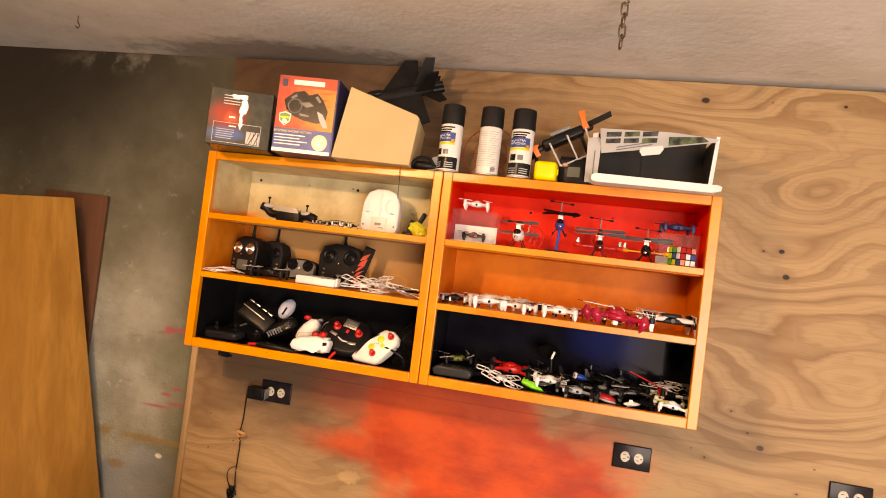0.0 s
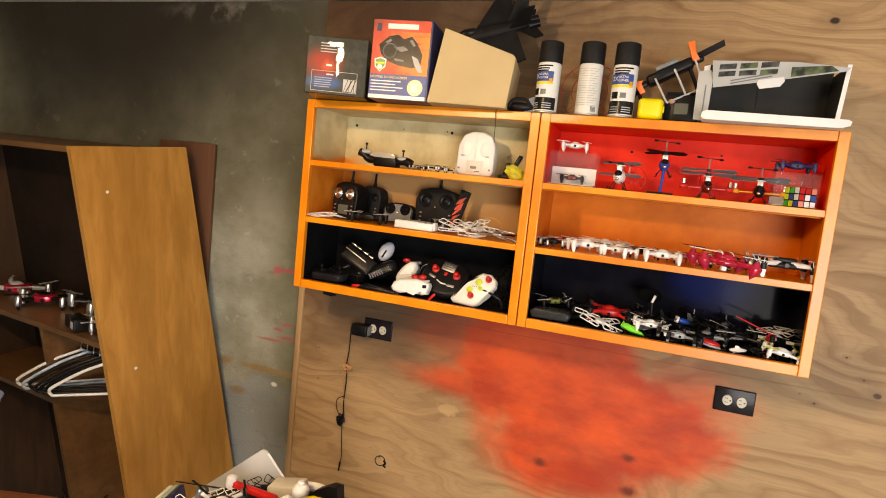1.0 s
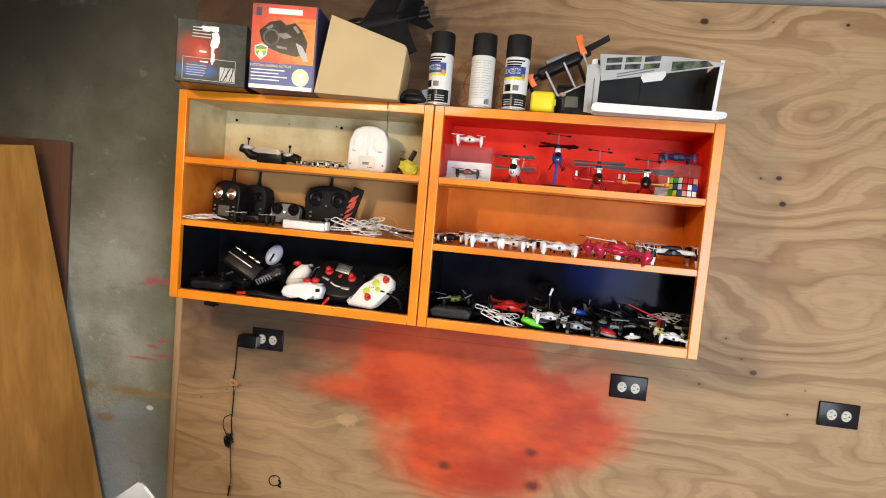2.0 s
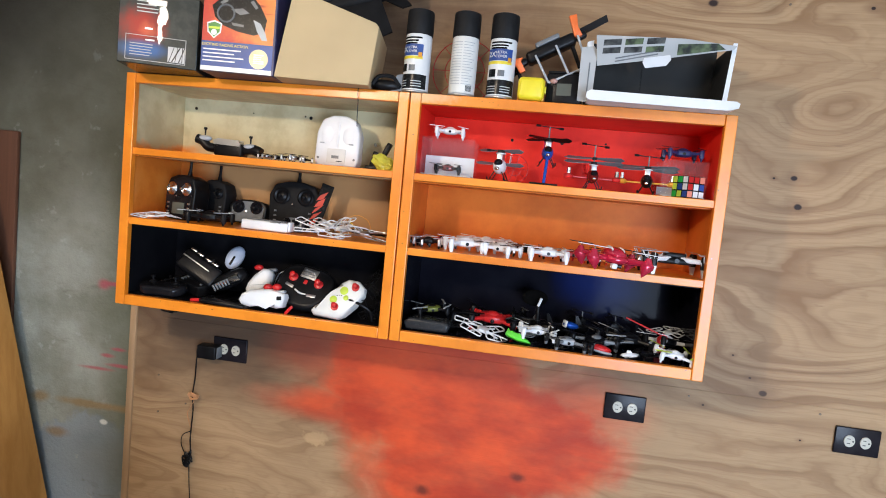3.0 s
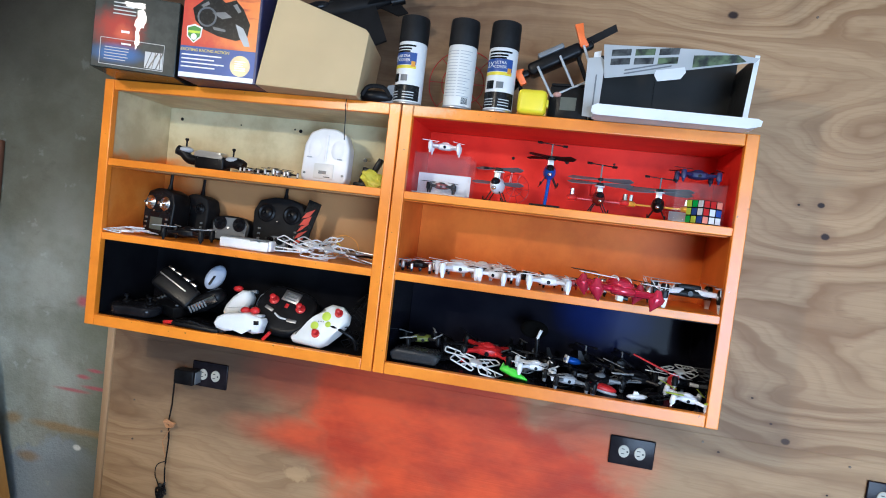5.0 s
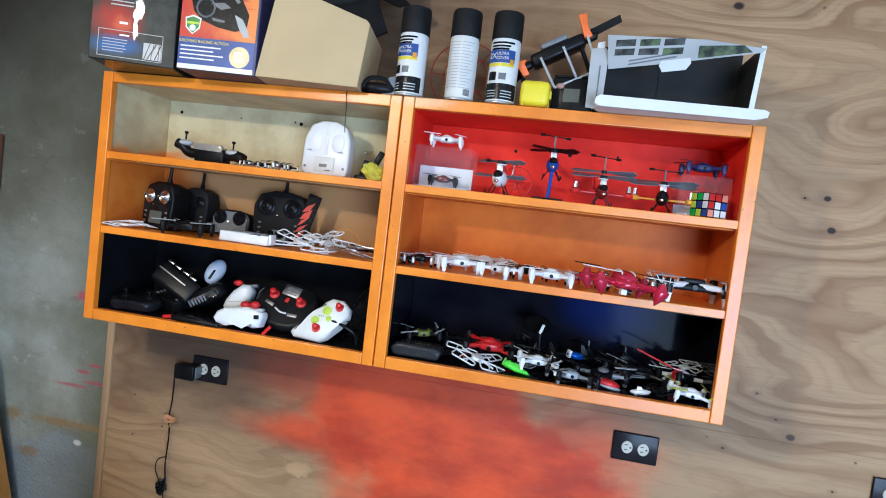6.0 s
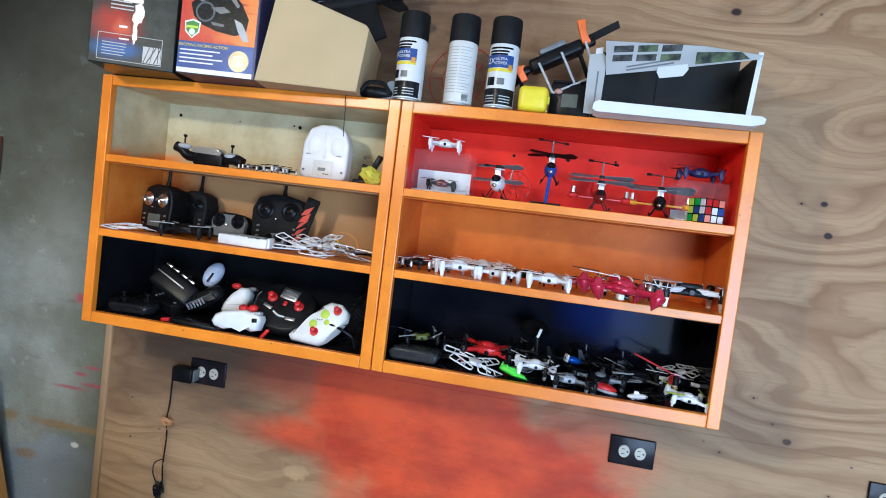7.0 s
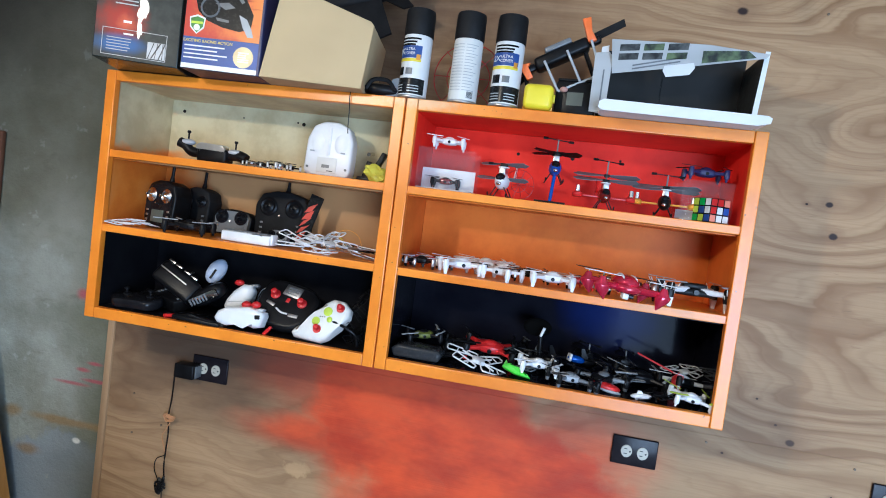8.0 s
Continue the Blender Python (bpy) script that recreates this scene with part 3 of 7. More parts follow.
left_cab = wall_cabinet(0.0, 0.7555, INSIDE_LEFT, "open orange wall cabinet with cream and black painted inside")
right_cab = wall_cabinet(0.7585, 1.508, INSIDE_RIGHT, "open orange wall cabinet with red, orange and glossy black inside")
hole = BLACK
for cab, spots in ((left_cab, ((0.058, 1.945, 0.0045), (0.417, 1.943, 0.005), (0.24, 1.944, 0.002), (0.40, 1.946, 0.0025))), (right_cab, ((1.0, 1.927, 0.004), (1.135, 1.930, 0.005), (1.25, 1.936, 0.003)))):
    for x, z, r in spots:
        o = Vector((x, BACK - 0.0012, z)) - cab.matrix_world.translation
        part("screw_head", rod(B(), o, o + Vector((0, 0.003, 0)), r, None, 12), hole, cab, "dark screw head")

# ---- leaning wardrobe ----
WA, WD, WE = Vector((-0.990, 0.140, 0.0)).normalized(), Vector((0.222, 0.970, 0.095)).normalized(), Vector((-0.199, -0.064, 0.978)).normalized()
W_TOP = Vector((-0.7795, -0.4915, 1.767))


def racked(bm, u0, u1, v0, v1, w0, w1):
    """A board in the wardrobe's own leaning axes: u along its front, v to its back, w down from its top."""
    foot = W_TOP - WE * (W_TOP.z / WE.z)
    made = bmesh.ops.create_cube(bm, size=1.0)["verts"]
    for p in made:
        u, v, w = (a if c < 0 else b for c, (a, b) in zip(p.co, ((u0, u1), (v0, v1), (w0, w1))))
        p.co = W_TOP + WA * u + WD * v - WE * w - foot
    return bm


# shade inside the wardrobe is put into this darker copy of the oak
SHADED_INSIDE = veneer("shaded_veneer", (0.034, 0.015, 0.007), (0.062, 0.028, 0.012), 0.5)
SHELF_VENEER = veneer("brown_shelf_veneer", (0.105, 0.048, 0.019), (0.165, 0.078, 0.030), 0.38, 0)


def wardrobe():
    foot = W_TOP - WE * (W_TOP.z / WE.z)
    ob = thing("wardrobe", Matrix.Translation(foot), "open oak-veneer wardrobe leaning sideways against the concrete wall", "wardrobe")
    full, dep, wid = W_TOP.z / WE.z, 0.435, 1.06
    part("side_panel", racked(B(), 0.0, 0.020, 0.0, dep, 0.0, full), OAK, ob)
    part("side_panel", racked(B(), wid - 0.02, wid, 0.0, dep - 0.14, 0.0, full), SHADED_INSIDE, ob)
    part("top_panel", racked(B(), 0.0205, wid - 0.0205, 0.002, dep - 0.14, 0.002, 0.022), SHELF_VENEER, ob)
    # the back's near-black colour carries the inner shade as well
    part("back_panel", racked(B(), 0.0205, wid - 0.0205, dep - 0.150, dep - 0.142, 0.0225, full - 0.02), plain("shaded_back", (0.018, 0.010, 0.007), 0.7, 0, 0.3, 8.0), ob, "back board with the wardrobe's inner shade in its blackish brown")
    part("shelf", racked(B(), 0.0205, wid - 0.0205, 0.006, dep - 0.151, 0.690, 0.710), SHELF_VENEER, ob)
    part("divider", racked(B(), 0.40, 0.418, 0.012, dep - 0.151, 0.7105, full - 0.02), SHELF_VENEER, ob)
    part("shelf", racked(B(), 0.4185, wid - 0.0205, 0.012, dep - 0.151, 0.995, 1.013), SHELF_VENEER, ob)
    part("hanging_rod", rod(B(), W_TOP + WA * 0.021 + WD * 0.12 - WE * 0.770 - foot, W_TOP + WA * 0.399 + WD * 0.12 - WE * 0.770 - foot, 0.011, None, 14), SILVER, ob, "chrome hanging rod")
    for w in (0.16, 0.80):
        part("screw_cap", rod(B(), W_TOP - WA * 0.001 + WD * 0.10 - WE * w - foot, W_TOP + WA * 0.002 + WD * 0.10 - WE * w - foot, 0.006, None, 10), PAPER, ob, "pale screw cap")
    return ob


wardrobe()
board = thing("brown_board", pose(-1.0, 0.038, 0), "dark red-brown wooden board standing against the concrete wall", "board")
part("panel", box(B(), 0.08, 0.372, -0.008, 0.008, 0.0, 1.835, 0.004), OAK_DARK, board)


# ---- table ----
def work_table():
    ob = thing("work_table", pose(-0.30, -1.02, 0, 0, 0, 17.5), "dark mahogany-brown wooden table", "table")
    part("tabletop", box(B(), -0.95, 0.95, -0.30, 0.30, 0.71, 0.74, 0.005), TABLE_WOOD, ob, "", 20)
    part("apron", box(B(), -0.88, 0.88, -0.25, 0.25, 0.63, 0.709, 0.003), TABLE_WOOD, ob)
    for x in (-0.88, 0.88):
        for y in (-0.25, 0.25):
            part("leg", box(B(), x - 0.03, x + 0.03, y - 0.03, y + 0.03, 0.0, 0.629, 0.004), TABLE_WOOD, ob)


work_table()


# ---- small helpers for prints ----
def patch(bm, x0, x1, z0, z1, y=0.0, thick=0.0006):
    """A thin printed patch on a front that faces -y."""
    return box(bm, x0, x1, y - thick, y, z0, z1)


def bars(parent, x0, x1, z0, z1, rows, y, material, share=0.5, seed=1, name="print_bar"):
    """Unreadable lines of print as plain bars."""
    rng, bm = random.Random(seed), B()
    step = (z1 - z0) / rows
    for k in range(rows):
        patch(bm, x0, x0 + (x1 - x0) * rng.uniform(0.72, 1.0), z0 + step * (k + 0.5 - share / 2), z0 + step * (k + 0.5 + share / 2), y, 0.0004)
    return part(name, bm, material, parent, "", 0)


INK_RED = plain("print_red", (0.62, 0.05, 0.02), 0.42, 0, 0.35, 16.0, 0.0)
INK_ORANGE = plain("print_orange", (0.80, 0.22, 0.03), 0.42, 0, 0.4, 14.0, 0.0)
INK_BLUE = plain("print_blue", (0.02, 0.07, 0.30), 0.42, 0, 0.2, 16.0, 0.0)
INK_NAVY = plain("print_navy", (0.02, 0.025, 0.10), 0.42, 0, 0.2, 16.0, 0.0)
INK_BLACK = plain("print_black", (0.012, 0.013, 0.014), 0.25, 0, 0.3, 30.0, 0.0)
INK_WHITE = plain("print_white", (0.75, 0.76, 0.76), 0.35, 0, 0.04, 30.0, 0.0)
INK_GREEN = plain("print_green", (0.05, 0.22, 0.03), 0.3, 0, 0.3, 30.0, 0.0)
INK_YELLOW = plain("print_yellow", (0.75, 0.62, 0.03), 0.3, 0, 0.05, 30.0, 0.0)
BOX_DARK = plain("dark_green_box_print", (0.020, 0.026, 0.025), 0.22, 0, 0.25, 14.0, 0.05)
FOIL = plain("torn_wrap_with_glare", (0.62, 0.64, 0.66), 0.12, 0.6, 0.2, 40.0, 0.3)
# white card with shade mixed into its grey; also a grey plastic panel
SHADED_CARD_GREY_PANEL = plain("shaded_card_and_grey_panel", (0.44, 0.45, 0.45), 0.55, 0, 0.12, 14.0, 0.03)
LID_PHOTO = plain("print_photo_grey", (0.060, 0.062, 0.058), 0.45, 0, 0.6, 130.0, 0.0)
LID_GREEN = plain("print_photo_green", (0.075, 0.105, 0.045), 0.45, 0, 0.6, 110.0, 0.0)
TOP = CAB_Z1 + 0.001


# ---- on top of the cabinets ----
def dark_box_print():
    """Printed front: dark teal with a red glow, a blue caption band and a thin frame, under crinkled wrap."""
    mat, tree, bsdf = nodes_of("dark_box_print", 0.42, 0, 0.2)
    p = place_of(tree, world_space=False)
    cloud, crease = noise_of(tree, p, 30.0, 4, 0.6), noise_of(tree, place_of(tree, (1, 1, 0.5), False), 26.0, 4, 0.65, 1.0)
    base = mix(tree, ramp(tree, cloud, 0.35, 0.7), (0.013, 0.019, 0.019), (0.030, 0.040, 0.039))
    base = mix(tree, scaled(tree, spot(tree, p, 0.052, 0.088, 0.058, 0.044, 0.8, cloud, 0.5), 0.95), base, (0.36, 0.022, 0.012))
    base = mix(tree, scaled(tree, spot(tree, p, 0.066, 0.082, 0.022, 0.018, 0.8, cloud, 0.6), 0.7), base, (0.62, 0.12, 0.05))
    base = mix(tree, scaled(tree, spot(tree, p, 0.055, 0.034, 0.060, 0.022, 0.7, cloud, 0.3), 0.95), base, (0.025, 0.105, 0.30))
    tree.links.new(base, bsdf.inputs["Base Color"])
    bump_to(tree, bsdf, crease, 0.15, 0.002)
    return mat


def dark_game_box():
    ob = thing("toy_box", pose(0.072, -0.424, TOP, 0, 0, 18), "dark shrink-wrapped toy box with red and blue print", "box")
    w, h, d = 0.180, 0.166, 0.27
    part("carton", box(B(), 0, w, 0, d, 0, h, 0.002), BOX_DARK, ob, "", 20)
    part("printed_front", patch(B(), 0.002, w - 0.002, 0.002, h - 0.002, 0), dark_box_print(), ob)
    part("printed_hatching", patch(B(), 0.114, 0.152, 0.012, 0.048, -0.0009), PALE_GREY, ob)
    for x0, x1, lean, wide in ((0.116, 0.124, 0.010, 0.0016), (0.122, 0.135, 0.016, 0.0030), (0.130, 0.139, -0.012, 0.0014), (0.138, 0.147, 0.014, 0.0024), (0.146, 0.149, -0.010, 0.0016)):
        part("printed_line", slab(B(), [(x0, 0.0125), (x0 + wide, 0.0125), (min(x1 + lean * 0.3, 0.150) + wide, 0.0475), (min(x1 + lean * 0.3, 0.150), 0.0475)], -0.0021, -0.0016), INK_BLACK, ob)
    bm = B()
    for a in ((0.018, 0.154, 0.0085, 0.0097), (0.018, 0.154, 0.066, 0.0672), (0.018, 0.0192, 0.0085, 0.0672), (0.1528, 0.154, 0.0085, 0.0672)):
        patch(bm, *a, -0.0008, 0.0004)
    part("printed_border", bm, PALE_GREY, ob, "thin pale frame line")
    bars(ob, 0.028, 0.085, 0.018, 0.050, 5, -0.0009, PALE_GREY, 0.26, 3)
    bars(ob, 0.062, 0.088, 0.054, 0.061, 1, -0.0009, INK_WHITE, 0.5, 3)
    bars(ob, 0.060, 0.082, 0.080, 0.088, 1, -0.0009, INK_WHITE, 0.6, 4)
    bars(ob, 0.040, 0.090, 0.118, 0.150, 4, -0.0009, PALE_GREY, 0.3, 6)
    rng = random.Random(5)
    # torn wrap pieces; their white glare is put into the pale foil colour
    for x0, x1, z0, z1 in ((0.088, 0.110, 0.092, 0.134), (0.090, 0.099, 0.050, 0.094), (0.060, 0.112, 0.140, 0.151)):
        pts = []
        for k in range(14):
            a = math.tau * k / 14
            r = rng.uniform(0.55, 1.10)
            pts.append(((x0 + x1) / 2 + (x1 - x0) / 2 * r * math.cos(a) * 1.2, (z0 + z1) / 2 + (z1 - z0) / 2 * r * math.sin(a) * 1.2))
        part("wrap_tear_glare", slab(B(), pts, -0.0022, -0.0015), FOIL, ob, "crumpled glossy wrap with its white glare in the colour")


def sunset_print():
    """Printed front that runs from red to orange."""
    mat, tree, bsdf = nodes_of("print_sunset", 0.42)
    p = place_of(tree, world_space=False)
    sep = tree.nodes.new("ShaderNodeSeparateXYZ")
    tree.links.new(p, sep.inputs[0])
    blend = math_node(tree, "ADD", math_node(tree, "MULTIPLY", sep.outputs[0], 3.2), math_node(tree, "MULTIPLY", noise_of(tree, p, 22.0, 4, 0.6), 0.9))
    base = mix(tree, ramp(tree, blend, 0.45, 1.05), (0.50, 0.028, 0.012), (0.78, 0.22, 0.03))
    tree.links.new(mix(tree, ramp(tree, noise_of(tree, place_of(tree, (6, 1, 40), False), 2.0, 3), 0.55, 0.75), base, (0.42, 0.05, 0.015)), bsdf.inputs["Base Color"])
    return mat


def racing_toy_box():
    ob = thing("toy_box", pose(0.262, -0.385, TOP, 0, 0, 7), "red and orange racing toy box with blue lower band", "box")
    w, h, d = 0.178, 0.224, 0.18
    part("carton", box(B(), 0, w, 0, d, 0, h, 0.002), INK_NAVY, ob, "", 20)
    part("printed_front", patch(B(), 0.0015, w - 0.006, 0.070, h - 0.002, 0), sunset_print(), ob)
    part("printed_band", patch(B(), 0.0015, w - 0.006, 0.012, 0.0695, 0), INK_BLUE, ob)
    part("printed_edge", patch(B(), 0.0015, w - 0.006, 0.0012, 0.0118, 0), INK_WHITE, ob)
    part("printed_edge", patch(B(), w - 0.0058, w - 0.0015, 0.0012, h - 0.002, 0), INK_NAVY, ob)
    part("printed_title_band", patch(B(), 0.0015, w - 0.006, h - 0.034, h - 0.002, -0.0008), INK_RED, ob)
    bars(ob, 0.045, 0.165, h - 0.029, h - 0.010, 1, -0.0016, INK_WHITE, 0.75, 1)
    part("printed_badge", patch(B(), 0.012, 0.026, h - 0.034, h - 0.012, -0.0016), INK_NAVY, ob)
    # the pictured toy: a dark two-wheeled racer
    bm = B()
    slab(bm, [(0.022, 0.152), (0.030, 0.126), (0.050, 0.108), (0.085, 0.096), (0.125, 0.090), (0.150, 0.098), (0.154, 0.128), (0.136, 0.160), (0.118, 0.178), (0.095, 0.170), (0.078, 0.182), (0.050, 0.176)], -0.0012, -0.0008)
    part("printed_toy", bm, INK_BLACK, ob)
    bm = B()
    slab(bm, [(0.122, 0.126), (0.140, 0.118), (0.152, 0.098), (0.158, 0.080), (0.145, 0.080), (0.132, 0.100)], -0.0017, -0.0013)
    part("printed_fender", bm, PALE_GREY, ob)
    part("printed_wheel", ring(B(), (0.056, -0.0016, 0.136), 0.020, 0.0022, pose(0, 0, 0, 90, 0, 0), 18, 4), GREY, ob)
    for q in ([(0.066, 0.146), (0.096, 0.150), (0.112, 0.140), (0.090, 0.134)], [(0.040, 0.160), (0.056, 0.170), (0.060, 0.164), (0.046, 0.156)], [(0.112, 0.166), (0.120, 0.170), (0.132, 0.154), (0.126, 0.150)], [(0.070, 0.116), (0.100, 0.112), (0.100, 0.107), (0.074, 0.109)]):
        part("printed_highlight", slab(B(), q, -0.0017, -0.0013), GREY, ob)
    bm = B()
    slab(bm, [(0.012, 0.112), (0.030, 0.118), (0.048, 0.112), (0.046, 0.090), (0.030, 0.076), (0.014, 0.090)], -0.0013, -0.0008)
    part("printed_badge", bm, INK_WHITE, ob)
    slab_bm = slab(B(), [(0.015, 0.109), (0.030, 0.114), (0.045, 0.109), (0.043, 0.092), (0.030, 0.079), (0.017, 0.092)], -0.0018, -0.0014)
    part("printed_badge", slab_bm, INK_GREEN, ob)
    part("printed_badge", rod(B(), (0.030, -0.0023, 0.090), (0.030, -0.0019, 0.090), 0.007, None, 16), INK_WHITE, ob)
    part("printed_badge", patch(B(), 0.017, 0.043, 0.098, 0.103, -0.0019), LIME, ob)
    text_part("EXCITING RACING ACTION", 0.0088, pose(0.058, -0.0010, 0.0615, 90, 0, 0), INK_YELLOW, ob)
    bars(ob, 0.006, 0.105, 0.020, 0.055, 4, -0.0008, INK_WHITE, 0.33, 8)
    part("printed_disc", rod(B(), (0.140, -0.0011, 0.036), (0.140, -0.0007, 0.036), 0.023, None, 20), plain("print_straw", (0.66, 0.52, 0.25), 0.3, 0, 0.15, 60.0, 0.0), ob)
    bars(ob, 0.128, 0.153, 0.024, 0.048, 5, -0.0012, INK_WHITE, 0.5, 2)
    part("side_print", box(B(), w, w + 0.0006, 0.004, d - 0.004, 0.004, h - 0.004), INK_NAVY, ob)


def cardboard_box():
    ob = thing("cardboard_box", pose(0.440, -0.366, TOP, 0, 0, 9), "plain tan cardboard box with a slanted top", "box")
    out = [(0.0, 0.0), (0.226, 0.0), (0.240, 0.137), (0.232, 0.146), (0.034, 0.207)]
    bm = slab(B(), out, 0, 0.20)
    bmesh.ops.bevel(bm, geom=bm.edges[:], offset=0.002, segments=2, profile=0.5, affect="EDGES")
    part("carton", bm, CARDBOARD, ob, "", 20)
    part("flap", box(B(), 0.002, 0.224, -0.0035, -0.0005, 0.0, 0.003, 0.0008), CARDBOARD, ob)
    part("tape", box(B(), 0.224, 0.227, 0.03, 0.15, 0.002, 0.012, 0.0005), CLEAR, ob, "clear packing tape")


def toy_jet():
    ob = thing("toy_jet", pose(0.540, -0.135, 2.205, 0, -18, 12), "matt black toy fighter jet lying behind boxes", "toy jet")
    part("fuselage", blob(B(), (0, 0, 0.045), (0.15, 0.026, 0.022), None, 16, 10), MATT_BLACK, ob)
    part("canopy", blob(B(), (-0.055, 0, 0.062), (0.035, 0.014, 0.014)), BLACK_GLOSS, ob)
    for s in (-1, 1):
        part("wing", slab(B(), [(-0.04, 0.0), (0.09, 0.0), (0.10, 0.11), (0.06, 0.12)], -0.003, 0.003, Matrix.Translation((0, s * 0.02, 0.045)) @ pose(0, 0, 0, -90 * s + 18, 0, 0)), MATT_BLACK, ob)
        part("tail_fin", slab(B(), [(0.07, 0.0), (0.13, 0.0), (0.155, 0.075), (0.125, 0.08)], -0.002, 0.002, Matrix.Translation((0, s * 0.018, 0.055)) @ pose(0, 0, 0, -20 * s, 0, 0)), MATT_BLACK, ob)
        part("tailplane", slab(B(), [(0.10, 0.0), (0.15, 0.0), (0.165, 0.05), (0.14, 0.055)], -0.002, 0.002, Matrix.Translation((0, s * 0.02, 0.04)) @ pose(0, 0, 0, -90 * s, 0, 0)), MATT_BLACK, ob)
        part("nozzle", rod(B(), (0.13, s * 0.013, 0.045), (0.165, s * 0.013, 0.045), 0.014, 0.011, 12), BLACK, ob)
    lean = Matrix.Translation((0, 0, 0.045)) @ pose(0, 0, 0, 48, 0, 0) @ Matrix.Translation((0, 0, -0.045))
    for piece in list(ob.children):
        piece.matrix_local = lean
    part("stand", rod(B(), (-0.02, 0, -0.20), (0.0, 0, 0.03), 0.006, None, 8), BLACK, ob, "thin black display stand")
    part("stand_base", box(B(), -0.05, 0.03, -0.03, 0.03, -0.205, -0.198, 0.002), BLACK, ob)


def spray_can(x, y, kind, turn=0):
    ob = thing("spray_can", pose(x, y, TOP, 0, 0, turn), "white spray paint can with black cap and blue label" if kind else "white spray paint can turned to its grey text label", "spray can", "spray cans")
    r = 0.0325
    part("can_body", lathe(B(), [(r * 0.9, 0.0), (r, 0.003), (r, 0.006), (r * 0.985, 0.008), (r * 0.985, 0.132), (r * 0.96, 0.137), (r * 0.90, 0.141)], 32), INK_WHITE if kind else OFF_WHITE, ob)
    part("cap", lathe(B(), [(r * 0.99, 0.138), (r * 1.02, 0.140), (r * 1.0, 0.190), (r * 0.96, 0.196), (r * 0.82, 0.198)], 32), MATT_BLACK, ob, "matt black cap")
    part("base_rim", lathe(B(), [(r * 0.99, -0.0005), (r * 1.03, 0.001), (r * 1.03, 0.004), (r * 0.99, 0.006)], 32), ALUMINIUM, ob)

    def wrap(a0, a1, z0, z1, material, name="printed_label", lift=0.0005):
        bm, n = B(), 10
        rr = r * 0.985 + lift
        rows = []
        for k in range(n + 1):
            a = radians(-90 + a0 + (a1 - a0) * k / n)
            rows.append([bm.verts.new((rr * math.cos(a), rr * math.sin(a), z)) for z in (z0, z1)])
        for p, q in zip(rows, rows[1:]):
            bm.faces.new((p[0], q[0], q[1], p[1]))
        part(name, bm, material, ob)

    if kind:
        wrap(-75, 75, 0.008, 0.042, INK_BLACK)
        wrap(-72, 48, 0.086, 0.113, INK_BLUE)
        wrap(-72, 48, 0.078, 0.085, INK_YELLOW)
        wrap(28, 44, 0.082, 0.094, GOLD, lift=0.0009)
        for words, size, a0, z in (("2X", 0.017, -44, 0.1000), ("ULTRA", 0.0085, -2, 0.1045), ("COVER", 0.0085, -2, 0.0955)):
            letters = text_part(words, size, Matrix.Identity(4), INK_WHITE, ob)
            for v in letters.data.vertices:
                a, rr = radians(-90 + a0) + v.co.x / (r * 0.985), r * 0.985 + 0.0010 + v.co.z
                v.co = (rr * math.cos(a), rr * math.sin(a), z + v.co.y)
        for z, a in ((0.128, 40), (0.121, 25), (0.115, 20)):
            wrap(-55, a, z - 0.002, z + 0.002, INK_BLACK, "print_bar", 0.0007)
        wrap(-55, -20, 0.048, 0.066, INK_BLACK, "printed_picture", 0.0008)
        wrap(-10, 18, 0.050, 0.064, GREY, "printed_picture", 0.0008)
        for z in (0.014, 0.020, 0.026):
            wrap(-60, -16, z - 0.001, z + 0.001, PALE_GREY, "print_bar", 0.0009)
            wrap(4, 50, z - 0.001, z + 0.001, PALE_GREY, "print_bar", 0.0009)
    else:
        for k in range(16):
            z = 0.124 - k * 0.0065
            wrap(-55, -4, z - 0.0008, z + 0.0008, PALE_GREY, "print_bar", 0.0007)
            wrap(2, 52 - (k % 3) * 9, z - 0.0008, z + 0.0008, PALE_GREY, "print_bar", 0.0007)
        for k in range(7):
            wrap(24 + k * 4, 26 + k * 4, 0.010, 0.024, INK_BLACK, "print_bar", 0.0009)


def red_wire_wheel():
    """A thin red wire guard that stands upright behind the cans."""
    ob = thing("wire_hoop_toy", pose(0.862, -0.140, TOP), "thin red wire propeller guard leaning behind spray cans", "wire guard")
    turn = pose(0, 0, 0, 84, 0, 0)
    for r in (0.084, 0.052):
        part("hoop", ring(B(), (0, 0, 0.087), r, 0.0012, turn, 32, 5), RED, ob)
    for k in range(8):
        a = math.tau * k / 8
        part("spoke", rod(B(), (0.008 * math.cos(a), 0, 0.087 + 0.008 * math.sin(a)), (0.084 * math.cos(a), 0, 0.087 + 0.084 * math.sin(a)), 0.001, None, 5), RED, ob)
    part("hub", rod(B(), (0, -0.004, 0.087), (0, 0.004, 0.087), 0.010, None, 12), RED, ob)


def black_sandal():
    ob = thing("folded_drone", pose(0.690, -0.262, TOP, 0, 0, 14), "small black folded gadget beside a spray can", "gadget")
    part("body", blob(B(), (0, 0, 0.014), (0.045, 0.026, 0.014), None, 16, 8, 0.8), BLACK, ob)
    part("strap", wire(B(), curve_points([(-0.035, -0.02, 0.012), (-0.02, -0.022, 0.032), (0.012, -0.02, 0.034), (0.03, -0.022, 0.014)]), 0.005), MATT_BLACK, ob)
    part("flap", slab(B(), [(0.01, 0.0), (0.045, 0.004), (0.038, 0.045), (0.022, 0.04)], -0.018, -0.014), GREY, ob)


